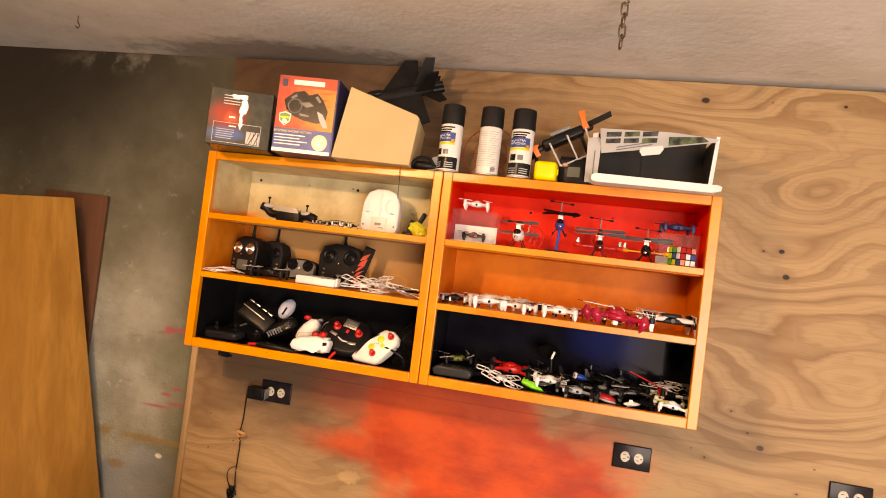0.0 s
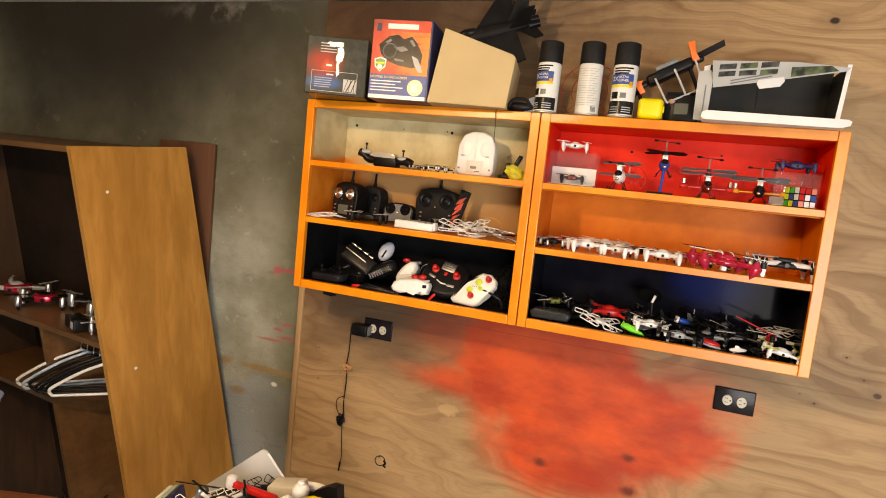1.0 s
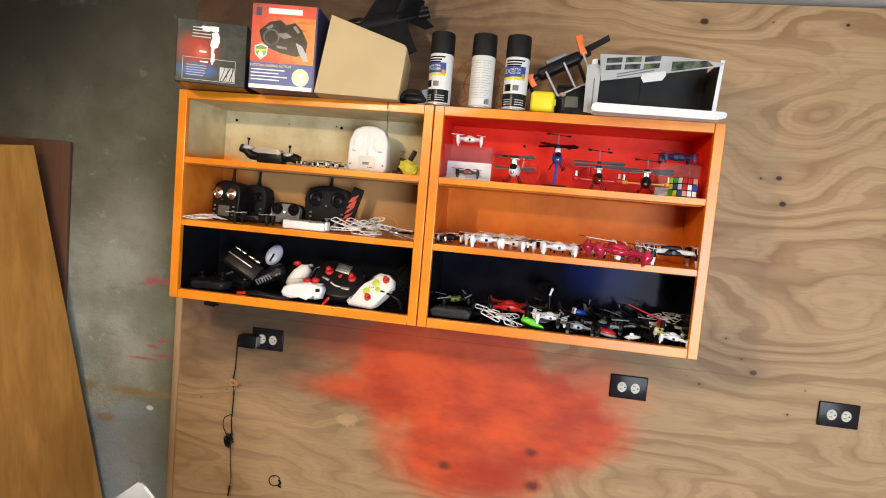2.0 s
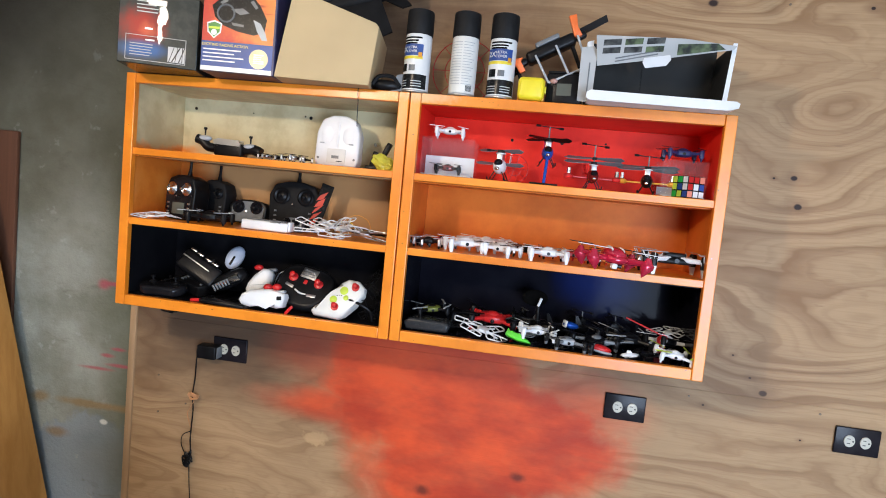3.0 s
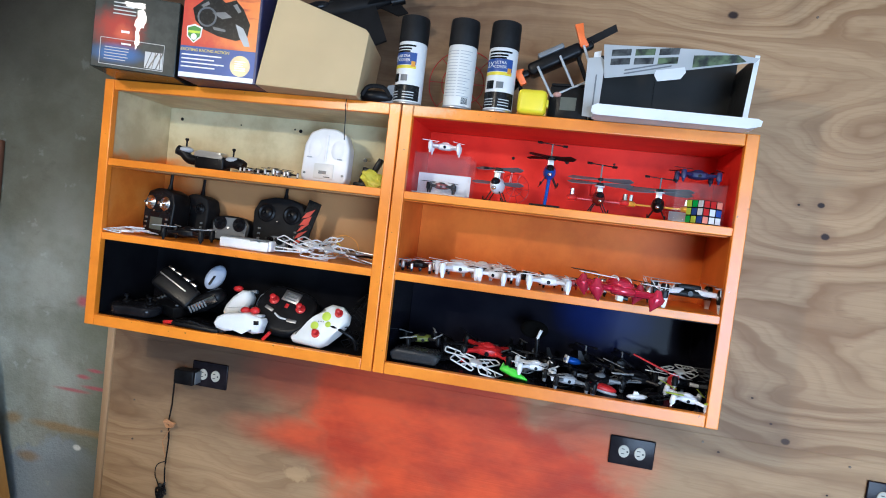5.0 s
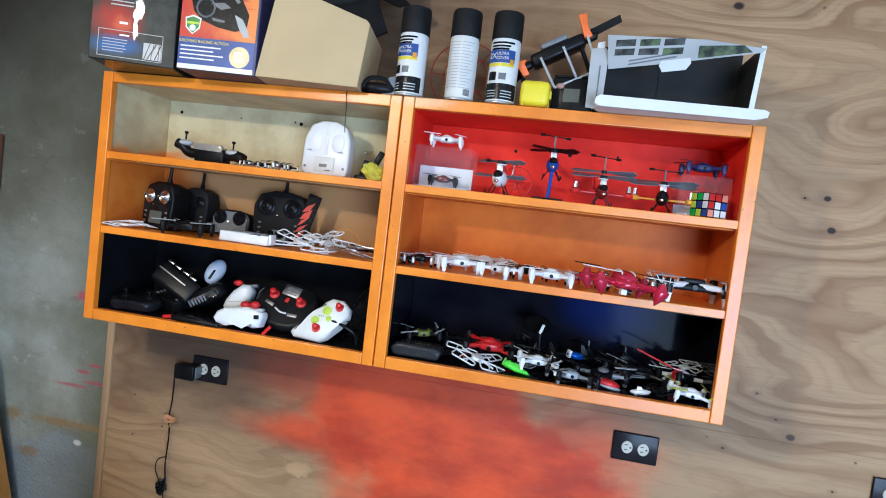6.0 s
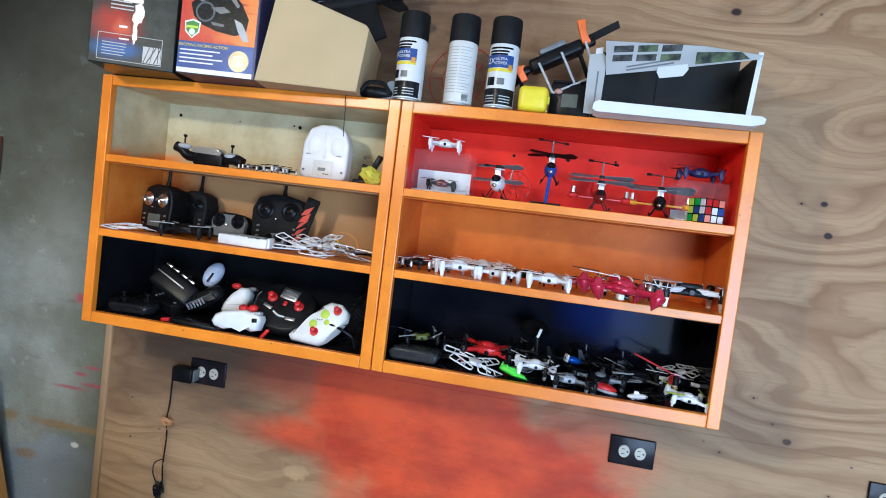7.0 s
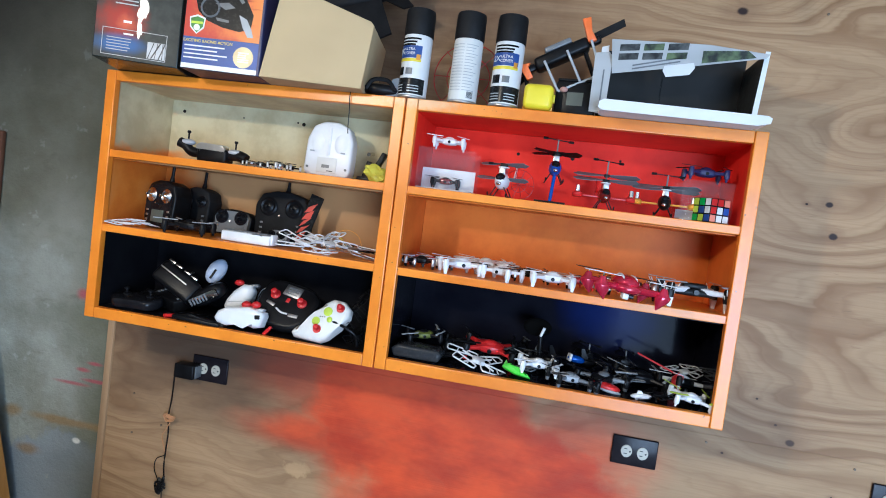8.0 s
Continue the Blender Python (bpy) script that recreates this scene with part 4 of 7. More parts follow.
def tape_box():
    ob = thing("yellow_case", pose(1.044, -0.285, TOP), "small bright yellow plastic case with rounded corners", "case")
    part("case_body", box(B(), -0.031, 0.031, -0.02, 0.028, 0.0, 0.052, 0.011, 4), YELLOW, ob)
    part("lid_seam", box(B(), -0.0316, 0.0316, 0.010, 0.0125, 0.002, 0.050, 0.009, 3), GOLD, ob)
    part("clip", box(B(), 0.030, 0.035, -0.004, 0.010, 0.018, 0.034, 0.001), YELLOW, ob)


def black_gadgets():
    ob = thing("black_box", pose(1.128, -0.235, TOP, 0, 0, -6), "small black gadget box with a dark screen", "box")
    part("case_body", box(B(), -0.048, 0.044, -0.03, 0.03, 0.0, 0.072, 0.005), BLACK, ob)
    part("screen", patch(B(), -0.022, 0.012, 0.020, 0.048, -0.0301, 0.0008), LCD, ob, "dark glass screen")
    part("knob", blob(B(), (-0.030, -0.034, 0.052), (0.009, 0.006, 0.006)), plain("pinkish_knob", (0.55, 0.30, 0.25), 0.4), ob)
    part("lid", box(B(), -0.046, 0.042, -0.028, 0.028, 0.0725, 0.078, 0.003), MATT_BLACK, ob)


def framed_drone():
    """A black folding drone propped up, with orange skids and a pale rectangular undercarriage."""
    ob = thing("propped_drone", pose(1.085, -0.250, 2.118, 0, -28, 0), "black toy drone with orange feet and grey landing frame", "drone")
    part("body", box(B(), -0.060, 0.062, -0.004, 0.045, 0.000, 0.028, 0.008, 3), BLACK, ob)
    part("battery", box(B(), -0.03, 0.03, 0.0, 0.03, 0.0285, 0.040, 0.003), GREY, ob)
    part("arm", box(B(), -0.095, -0.060, 0.006, 0.030, 0.004, 0.020, 0.005), BLACK, ob)
    part("arm", box(B(), 0.062, 0.090, 0.006, 0.030, 0.006, 0.022, 0.005), BLACK, ob)
    for x, s in ((-0.082, -1), (0.070, 1)):
        bm = slab(B(), [(-0.006, -0.026 if s < 0 else -0.004), (0.008, -0.026 if s < 0 else -0.004), (0.006, 0.0 if s < 0 else 0.018), (0.014, 0.006 if s < 0 else 0.046), (-0.004, 0.010 if s < 0 else 0.050), (-0.010, 0.0)], -0.006, 0.008, Matrix.Translation((x, 0, 0.014)))
        bmesh.ops.bevel(bm, geom=bm.edges[:], offset=0.0015, segments=2, profile=0.5, affect="EDGES")
        part("foot", bm, VIVID_ORANGE, ob, "orange rubber foot")
    frame_pts = [(-0.040, -0.012, 0.010), (-0.036, -0.012, -0.062), (0.060, -0.012, -0.064), (0.066, -0.012, 0.012)]
    for a, b in zip(frame_pts, frame_pts[1:]):
        part("frame_bar", rod(B(), a, b, 0.0028, None, 8), PALE_GREY, ob)
    part("frame_bar", rod(B(), (0.012, -0.012, 0.012), (0.014, -0.012, -0.062), 0.0028, None, 8), PALE_GREY, ob)
    part("propeller", slab(B(), [(0.060, 0.016), (0.150, 0.022), (0.152, 0.038), (0.070, 0.034)], 0.030, 0.033), MATT_BLACK, ob)
    part("propeller", slab(B(), [(-0.06, 0.010), (-0.135, -0.020), (-0.140, -0.008), (-0.07, 0.024)], 0.034, 0.037), MATT_BLACK, ob)
    part("prop_leg", rod(B(), (-0.10, 0.02, -0.080), (-0.088, 0.015, 0.004), 0.005, None, 8), BLACK, ob)
    part("prop_leg", rod(B(), (0.045, 0.03, -0.156), (0.05, 0.02, 0.002), 0.005, None, 8), BLACK, ob)


def open_white_box():
    ob = thing("open_box", pose(1.165, -0.300, TOP), "opened white product box, black inside, with printed flaps", "box")
    part("bottom_panel", box(B(), 0.0, 0.306, 0.0, 0.23, 0.0, 0.003), PAPER, ob)
    inner = plain("black_box_lining", (0.022, 0.022, 0.021), 0.45, 0, 0.15, 20.0, 0.05)
    part("back_panel", box(B(), 0.003, 0.312, 0.140, 0.143, 0.0035, 0.172), inner, ob)
    part("lining", box(B(), 0.003, 0.305, 0.0, 0.139, 0.0035, 0.005), inner, ob)
    part("lining_seam", box(B(), 0.140, 0.1415, 0.1385, 0.1398, 0.006, 0.120), BLACK, ob)
    bm = slab(B(), [(0.0, 0.0), (0.012, 0.0), (0.010, 0.142), (-0.004, 0.138)], 0, 0.14)
    part("side_panel", bm, PAPER, ob)
    part("side_panel", slab(B(), [(0.306, 0.0), (0.3095, 0.0), (0.318, 0.150), (0.3145, 0.150)], 0.0, 0.14), PAPER, ob)
    part("side_lining", slab(B(), [(0.3015, 0.005), (0.3050, 0.005), (0.3135, 0.149), (0.3100, 0.149)], 0.004, 0.139), inner, ob)
    part("side_edge", slab(B(), [(0.299, 0.002), (0.309, 0.002), (0.3180, 0.152), (0.3090, 0.152)], -0.0015, 0.0), PAPER, ob)
    # left end flap, front flap and the slanted printed lid
    # flap and lid are white card; their shade is in the grey colour
    bm = slab(B(), [(-0.014, 0.004), (0.018, 0.002), (0.020, 0.118), (0.012, 0.128), (-0.016, 0.124)], -0.004, -0.002)
    part("flap", bm, SHADED_CARD_GREY_PANEL, ob)
    bars(ob, 0.004, 0.007, 0.01, 0.10, 1, -0.0045, GREY, 0.8, 2)
    bm = slab(B(), [(0.002, 0.004), (0.012, -0.001), (0.300, -0.004), (0.322, 0.002), (0.324, 0.012), (0.316, 0.016), (0.012, 0.021), (0.003, 0.016)], -0.002, 0.0015, Matrix.Translation((0, -0.055, 0)))
    part("front_flap", bm, PAPER, ob, "white tuck flap")
    part("front_flap_fold", slab(B(), [(0.006, 0.0), (0.316, 0.0), (0.316, 0.002), (0.006, 0.002)], -0.053, 0.0), PAPER, ob)
    tilt = Matrix.Translation((0, -0.030, 0.142)) @ pose(0, 0, 0, 30, 0, 0)
    part("lid", slab(B(), [(0.022, -0.064), (0.150, -0.042), (0.305, -0.012), (0.310, -0.004), (0.20, 0.006), (0.012, 0.004)], -0.001, 0.001, tilt), SHADED_CARD_GREY_PANEL, ob, "printed white lid bent inwards, its shade put into the grey")
    for k in range(3):
        for j in range(2):
            x, z = 0.030 + k * 0.046, -0.004 - j * 0.018 + k * 0.004
            part("printed_picture", slab(B(), [(x, z - 0.014), (x + 0.038, z - 0.010), (x + 0.038, z + 0.003), (x, z - 0.001)], -0.0016, -0.0011, tilt), [LID_PHOTO, LID_GREEN, LID_PHOTO][(k + 2 * j) % 3], ob)
    part("printed_picture", slab(B(), [(0.190, -0.030), (0.288, -0.012), (0.270, 0.000), (0.188, -0.006)], -0.0016, -0.0011, tilt), LID_GREEN, ob)
    for z in (-0.046, -0.053):
        part("print_bar", slab(B(), [(0.060, z), (0.150, z + 0.022), (0.150, z + 0.025), (0.060, z + 0.003)], -0.0016, -0.0011, tilt), GREY, ob)
    bm = slab(B(), [(0.120, -0.050), (0.128, -0.062), (0.172, -0.054), (0.180, -0.040), (0.176, -0.030), (0.122, -0.040)], -0.003, -0.0018, tilt)
    part("lid_tab", bm, PAPER, ob, "white lid tab")


dark_game_box()
racing_toy_box()
cardboard_box()
toy_jet()
spray_can(0.761, -0.262, 1, -14)
spray_can(0.876, -0.262, 0, 0)
spray_can(0.968, -0.262, 1, 0)
red_wire_wheel()
black_sandal()
tape_box()
black_gadgets()
framed_drone()
open_white_box()


# ---- on the plywood wall ----
def outlet(x, z):
    ob = thing("wall_outlet", pose(x, -0.001, z), "dark brown plate with two ivory receptacles, mounted sideways", "outlet", "wall outlets")
    part("cover_plate", box(B(), -0.0565, 0.0565, -0.006, 0.0, -0.037, 0.037, 0.004, 3), BROWN_PLATE, ob)
    for s in (-1, 1):
        bm = lathe(B(), [(0.0150, 0.0055), (0.0150, 0.0078), (0.0142, 0.0086)], 24)
        for v in bm.verts:
            v.co = Vector((v.co.x * 0.92 + s * 0.0200, -v.co.z, v.co.y * 1.08))
        face = part("receptacle", bm, IVORY, ob)
        part("slot", box(B(), s * 0.0195 - 0.007, s * 0.0195 + 0.001, -0.0088, -0.0083, 0.0052, 0.0072), BLACK, face)
        part("slot", box(B(), s * 0.0195 - 0.007, s * 0.0195 + 0.001, -0.0088, -0.0083, -0.0072, -0.0052), BLACK, face)
        part("ground_hole", rod(B(), (s * 0.0195 + 0.008, -0.0088, 0), (s * 0.0195 + 0.008, -0.0083, 0), 0.0024, None, 10), BLACK, face)
    part("screw", rod(B(), (0, -0.0075, 0), (0, -0.0055, 0), 0.0025, None, 10), BROWN_PLATE, ob)


for x, z in ((0.191, 1.216), (1.392, 1.212), (1.998, 1.210)):
    outlet(x, z)


def adapter_and_cord():
    ob = thing("power_adapter", pose(0.142, -0.0095, 1.209, 0, 0, 0), "black power adapter plugged into the outlet with hanging cord", "adapter")
    part("adapter_body", box(B(), -0.040, 0.022, -0.038, 0.0, -0.021, 0.021, 0.004, 3), BLACK, ob)
    part("rib", box(B(), 0.0225, 0.0255, -0.030, 0.0, -0.017, 0.017, 0.001), GREY, ob)
    part("cord", wire(B(), curve_points([(-0.040, -0.018, 0.006), (-0.050, -0.014, 0.002), (-0.054, -0.008, -0.02), (-0.058, -0.004, -0.10), (-0.062, -0.006, -0.150), (-0.058, -0.004, -0.20), (-0.060, -0.006, -0.29), (-0.056, -0.004, -0.345)], 6), 0.0023), BLACK, ob)
    knot = []
    rng = random.Random(4)
    for k in range(14):
        a = k * 2.1
        knot.append((-0.060 + 0.018 * math.cos(a) + rng.uniform(-0.006, 0.006), -0.008 + rng.uniform(-0.006, 0.003), -0.155 + 0.010 * math.sin(a) + rng.uniform(-0.004, 0.004)))
    part("tied_cord", wire(B(), curve_points(knot, 5), 0.0022, 5), COPPER_WIRE, ob, "tan bundled wire")
    part("tan_cord", wire(B(), curve_points([(-0.055, -0.006, -0.17), (-0.070, -0.005, -0.20), (-0.076, -0.005, -0.215), (-0.062, -0.005, -0.26)], 6), 0.0015, 5), COPPER_WIRE, ob)
    clump = []
    for k in range(16):
        a = k * 2.4
        clump.append((-0.064 + 0.017 * math.cos(a) + rng.uniform(-0.010, 0.010), -0.009 + rng.uniform(-0.008, 0.004), -0.360 + 0.020 * math.sin(a) + rng.uniform(-0.008, 0.008)))
    part("cord_clump", wire(B(), curve_points(clump, 5), 0.0032, 5), BLACK, ob)
    part("loop", wire(B(), curve_points([(-0.062, -0.005, -0.27), (-0.086, -0.006, -0.285), (-0.090, -0.006, -0.315), (-0.076, -0.006, -0.345)], 6), 0.0016, 5), BLACK, ob)
    part("cord_tail", wire(B(), curve_points([(-0.060, -0.006, -0.37), (-0.056, -0.004, -0.44), (-0.050, -0.004, -0.50), (-0.054, -0.004, -0.535)], 6), 0.0016, 5), BLACK, ob)
    part("cord_plug", rod(B(), (-0.053, -0.005, -0.53), (-0.057, -0.005, -0.565), 0.004, 0.003, 8), BLACK, ob)


adapter_and_cord()
loop = thing("wire_loop", pose(0.249, -0.004, 0.722), "small dark wire loop hung on a nail in the plywood", "wire")
part("coil", ring(B(), (0, 0, 0.0), 0.019, 0.0016, pose(0, 0, 0, 90, 0, 12), 24, 5), BLACK, loop)
part("tail", wire(B(), curve_points([(0.014, 0, 0.004), (0.024, -0.002, -0.004), (0.016, -0.003, -0.014), (0.026, -0.002, -0.02)]), 0.003, 5), BLACK, loop)
part("nail", rod(B(), (0, 0.004, 0.018), (0, -0.014, 0.019), 0.0016, None, 8), STEEL, loop)
clip = thing("cable_clip", pose(-0.028, -0.001, 1.318, 0, 6, 0), "small black cable clip screwed under the cabinet", "clip")
part("clip_body", box(B(), -0.02, 0.02, -0.012, 0.0, -0.009, 0.009, 0.003), BLACK, clip)
part("clip_tongue", box(B(), 0.018, 0.032, -0.008, -0.002, -0.004, 0.004, 0.002), BLACK, clip)
for x, z in ((-0.05, 1.10), (-0.045, 0.98), (0.40, 1.36), (1.56, 1.27), (1.90, 1.27), (1.68, 2.34), (0.05, 1.02)):
    nail = thing("nail", pose(x, -0.0012, z), "dark nail head in the plywood sheet", "nail", "nails")
    part("head", rod(B(), (0, -0.001, 0), (0, 0.0012, 0), 0.003, None, 10), STEEL, nail)


# ---- models and radio sets ----
def quad(m, label, span=0.10, body=WHITE, arm=None, prop=BLACK, motor=None, legs=0.018, guard=None, shape="pod", blades=True, category="drone", group="small toy drones", style=0):
    """A toy quadcopter on its legs: span is the distance across the rotor centres."""
    arm, motor = arm or body, motor or ALUMINIUM
    ob = thing("toy_drone", m, label, category, group)
    r = span / 2
    k = span / 0.10
    h = legs * k
    if shape == "pod":
        part("body", blob(B(), (0, 0, h + 0.010 * k), (0.026 * k, 0.018 * k, 0.010 * k), None, 14, 8, 0.75), body, ob)
        part("canopy", blob(B(), (0, -0.002 * k, h + 0.017 * k), (0.014 * k, 0.011 * k, 0.007 * k), None, 12, 6), arm if arm is not body else body, ob)
    elif shape == "flat":
        part("body", box(B(), -0.030 * k, 0.030 * k, -0.016 * k, 0.016 * k, h + 0.002 * k, h + 0.012 * k, 0.004 * k, 2), body, ob)
        part("battery", box(B(), -0.017 * k, 0.017 * k, -0.010 * k, 0.010 * k, h + 0.0125 * k, h + 0.020 * k, 0.002 * k), BLACK, ob)
    part("camera", rod(B(), (0, -0.019 * k, h + 0.008 * k), (0, -0.015 * k, h + 0.008 * k), 0.004 * k, None, 10), BLACK_GLOSS, ob)
    for i, (sx, sy) in enumerate(((-1, -1), (1, -1), (1, 1), (-1, 1))):
        x, y = sx * r * 0.80, sy * r * 0.60
        part("arm", rod(B(), (x * 0.25, y * 0.25, h + 0.010 * k), (x, y, h + 0.010 * k), 0.0050 * k, 0.0036 * k, 8), arm, ob)
        part("motor", lathe(B(), [(0.0058 * k, h - 0.002 * k), (0.0064 * k, h + 0.002 * k), (0.0064 * k, h + 0.016 * k), (0.0045 * k, h + 0.019 * k)], 10, (x, y, 0)), motor, ob)
        if legs:
            if style == 1:
                part("leg", slab(B(), [(-0.0065 * k, h + 0.010 * k), (0.0065 * k, h + 0.010 * k), (0.003 * k, 0.0), (-0.002 * k, 0.0)], -0.003 * k, 0.003 * k, Matrix.Translation((x, y, 0))), arm, ob)
            else:
                part("leg", rod(B(), (x, y, 0.0), (x, y, h), 0.0022 * k, 0.0042 * k, 8), arm, ob)
        if blades:
            a = 37 * i + 15
            bm = slab(B(), [(-0.024 * k, -0.0022 * k), (-0.004 * k, -0.0030 * k), (0.004 * k, -0.0012 * k), (0.024 * k, -0.0032 * k), (0.024 * k, 0.0014 * k), (0.004 * k, 0.0030 * k), (-0.004 * k, 0.0012 * k), (-0.024 * k, 0.0034 * k)], -0.0006, 0.0006, Matrix.Translation((x, y, h + 0.0215 * k)) @ pose(0, 0, 0, 90 + 8, 0, a))
            part("propeller", bm, prop, ob)
        if guard is not None:
            g = part("guard", ring(B(), (x, y, h + 0.016 * k), 0.027 * k, 0.0013 * k, None, 18, 5), guard, ob)
            part("guard_stay", rod(B(), (x, y, h + 0.010 * k), (x + sx * 0.019 * k, y + sy * 0.019 * k, h + 0.016 * k), 0.001 * k, None, 5), guard, g)
    return ob


def hovering_drone():
    """The red drone in the air before the shelf."""
    ob = thing("flying_drone", pose(1.268, -0.345, 1.653, 0, 5, 14), "glossy metallic red toy drone hovering with white propellers", "drone")
    part("body", blob(B(), (0, 0, 0.0), (0.032, 0.042, 0.013), None, 20, 12, 0.85), RED_METALLIC, ob)
    dome = part("canopy", blob(B(), (0, 0, 0.010), (0.028, 0.036, 0.017), None, 18, 10), RED_METALLIC, ob)
    for s in (-1, 1):
        pts = [Vector((s * 0.013, -0.028 + 0.056 * t / 8, 0.012 + 0.0160 * math.sqrt(max(0.0, 0.72 - ((t - 4) / 4.6) ** 2)))) for t in range(9)]
        part("stripe", wire(B(), pts, 0.0022, 6), WHITE, dome, "white stripe")
    part("camera", box(B(), -0.016, -0.004, -0.046, -0.030, -0.020, -0.009, 0.002), WHITE, ob, "small white camera")
    part("lens", rod(B(), (-0.003, -0.040, -0.013), (0.006, -0.042, -0.013), 0.004, None, 10), BLACK_GLOSS, ob)
    for i, (sx, sy) in enumerate(((-1, -1), (1, -1), (1, 1), (-1, 1))):
        x, y = sx * 0.058, sy * 0.046
        part("arm", rod(B(), (x * 0.35, y * 0.35, 0.0), (x, y, 0.002), 0.0085, 0.0065, 10), RED_METALLIC, ob)
        bm = B()
        lathe(bm, [(0.0012, -0.028), (0.006, -0.021), (0.0145, -0.009), (0.0158, -0.001), (0.0095, 0.006), (0.0075, 0.012), (0.005, 0.016)], 14)
        for v in bm.verts:
            v.co.x += sx * 0.012 * max(0.0, -v.co.z / 0.034) ** 1.5 * -1 + sx * 0.004
            v.co.y *= 0.72
        bmesh.ops.translate(bm, verts=bm.verts, vec=(x, y, 0))
        part("motor_pod", bm, RED_METALLIC, ob, "pointed red motor pod")
        part("shaft", rod(B(), (x + sx * 0.004, y, 0.014), (x + sx * 0.004, y, 0.024), 0.0014, None, 6), SILVER, ob)
        bm = slab(B(), [(-0.040, -0.003), (-0.006, -0.004), (0.006, -0.0015), (0.040, -0.005), (0.040, 0.001), (0.006, 0.004), (-0.006, 0.0015), (-0.040, 0.005)], -0.0006, 0.0006, Matrix.Translation((x + sx * 0.004, y, 0.0235)) @ pose(0, 0, 0, 90 + 6, 0, 5 + 9 * i))
        part("propeller", bm, WHITE if i < 2 else BLACK, ob)


def heli(m, label, k=1.0, cabin=BLACK, boom=BLACK, blade=BLACK, nacelle=None, height=0.115, yaw=0, big_blade=0.06):
    """A toy helicopter seen from its nose, on skids."""
    ob = thing("toy_helicopter", m @ pose(0, 0, 0, 0, 0, yaw), label, "toy helicopter", "toy helicopters")
    part("cabin", blob(B(), (0, 0, 0.032 * k), (0.014 * k, 0.030 * k, 0.017 * k), None, 14, 10), cabin, ob)
    part("windshield", blob(B(), (0, -0.016 * k, 0.038 * k), (0.0095 * k, 0.0165 * k, 0.0095 * k), None, 12, 8), BLACK_GLOSS, ob)
    part("tail_boom", rod(B(), (0, 0.02 * k, 0.036 * k), (0, 0.125 * k, 0.046 * k), 0.005 * k, 0.002 * k, 8), boom, ob)
    part("tail_fin", slab(B(), [(0.0, 0.0), (0.016 * k, 0.028 * k), (0.024 * k, 0.028 * k), (0.020 * k, 0.0)], -0.001, 0.001, Matrix.Translation((0, 0.10 * k, 0.045 * k)) @ pose(0, 0, 0, 0, 0, 90)), boom, ob)
    part("mast", rod(B(), (0, 0, 0.045 * k), (0, 0, height), 0.0018, None, 8), GREY, ob)
    part("gear_frame", box(B(), -0.0065 * k, 0.0065 * k, -0.012 * k, 0.014 * k, 0.040 * k, 0.058 * k, 0.0015), BLACK if cabin is BLACK and blade is BLACK else ALUMINIUM, ob)
    part("gear_wheel", lathe(B(), [(0.0, 0.0585 * k), (0.011 * k, 0.0585 * k), (0.011 * k, 0.0605 * k), (0.0, 0.0605 * k)], 16, (0, 0, 0)), BLACK if blade is BLACK else WHITE, ob)
    part("nose_light", blob(B(), (0, -0.028 * k, 0.026 * k), (0.005 * k, 0.004 * k, 0.004 * k), None, 10, 8), SILVER, ob)
    part("rotor_hub", box(B(), -0.008 * k, 0.008 * k, -0.004 * k, 0.004 * k, 0.060 * k, 0.068 * k, 0.002), BLACK, ob)
    part("rotor_hub", box(B(), -0.006 * k, 0.006 * k, -0.004 * k, 0.004 * k, height - 0.036, height - 0.029, 0.002), BLACK, ob)
    part("flybar", rod(B(), (-0.030, -0.008, height), (0.030, 0.008, height - 0.002), 0.0012, None, 6), BLACK, ob)
    part("flybar_weight", rod(B(), (-0.034, -0.009, height), (-0.024, -0.0065, height), 0.0028, None, 8), BLACK, ob)
    part("flybar_weight", rod(B(), (0.034, 0.009, height - 0.002), (0.024, 0.0065, height - 0.002), 0.0028, None, 8), BLACK, ob)
    for z, a in ((0.066 * k, 8 + 21 * math.sin(height * 400)), (height - 0.032, -14 + 25 * math.sin(height * 700))):
        for s in (0, 180):
            bm = slab(B(), [(0.006, -0.004), (big_blade * 0.5, -0.010), (big_blade, -0.011), (big_blade + 0.010, -0.002), (big_blade, 0.009), (0.006, 0.004)], -0.0007, 0.0007, Matrix.Translation((0, 0, z)) @ pose(0, 0, 0, 0, 0, a + s) @ pose(0, 0, 0, 90 - 24, 0, 0))
            part("blade", bm, blade, ob)
    for s in (-1, 1):
        part("skid", wire(B(), curve_points([(s * 0.018 * k, -0.036 * k, 0.008), (s * 0.018 * k, -0.028 * k, 0.002), (s * 0.018 * k, 0.03 * k, 0.002)]), 0.0016, 6), BLACK, ob)
        for y in (-0.014, 0.014):
            part("skid_strut", rod(B(), (s * 0.018 * k, y * k, 0.002), (s * 0.008 * k, y * k, 0.020 * k), 0.0013, None, 6), BLACK, ob)
        if nacelle is not None:
            part("stub_wing", box(B(), min(s * 0.01, s * 0.058), max(s * 0.01, s * 0.058), -0.004, 0.006, 0.026 * k, 0.030 * k, 0.001), nacelle, ob)
            pod = part("nacelle", lathe(B(), [(0.010, 0.0), (0.012, 0.004), (0.011, 0.009), (0.006, 0.012)], 14, (s * 0.058, 0, 0.023 * k)), nacelle, ob)
            part("nacelle_fan", rod(B(), (s * 0.058, 0, 0.023 * k + 0.0125), (s * 0.058, 0, 0.023 * k + 0.026), 0.0055, 0.0045, 10), SILVER, pod)
    return ob


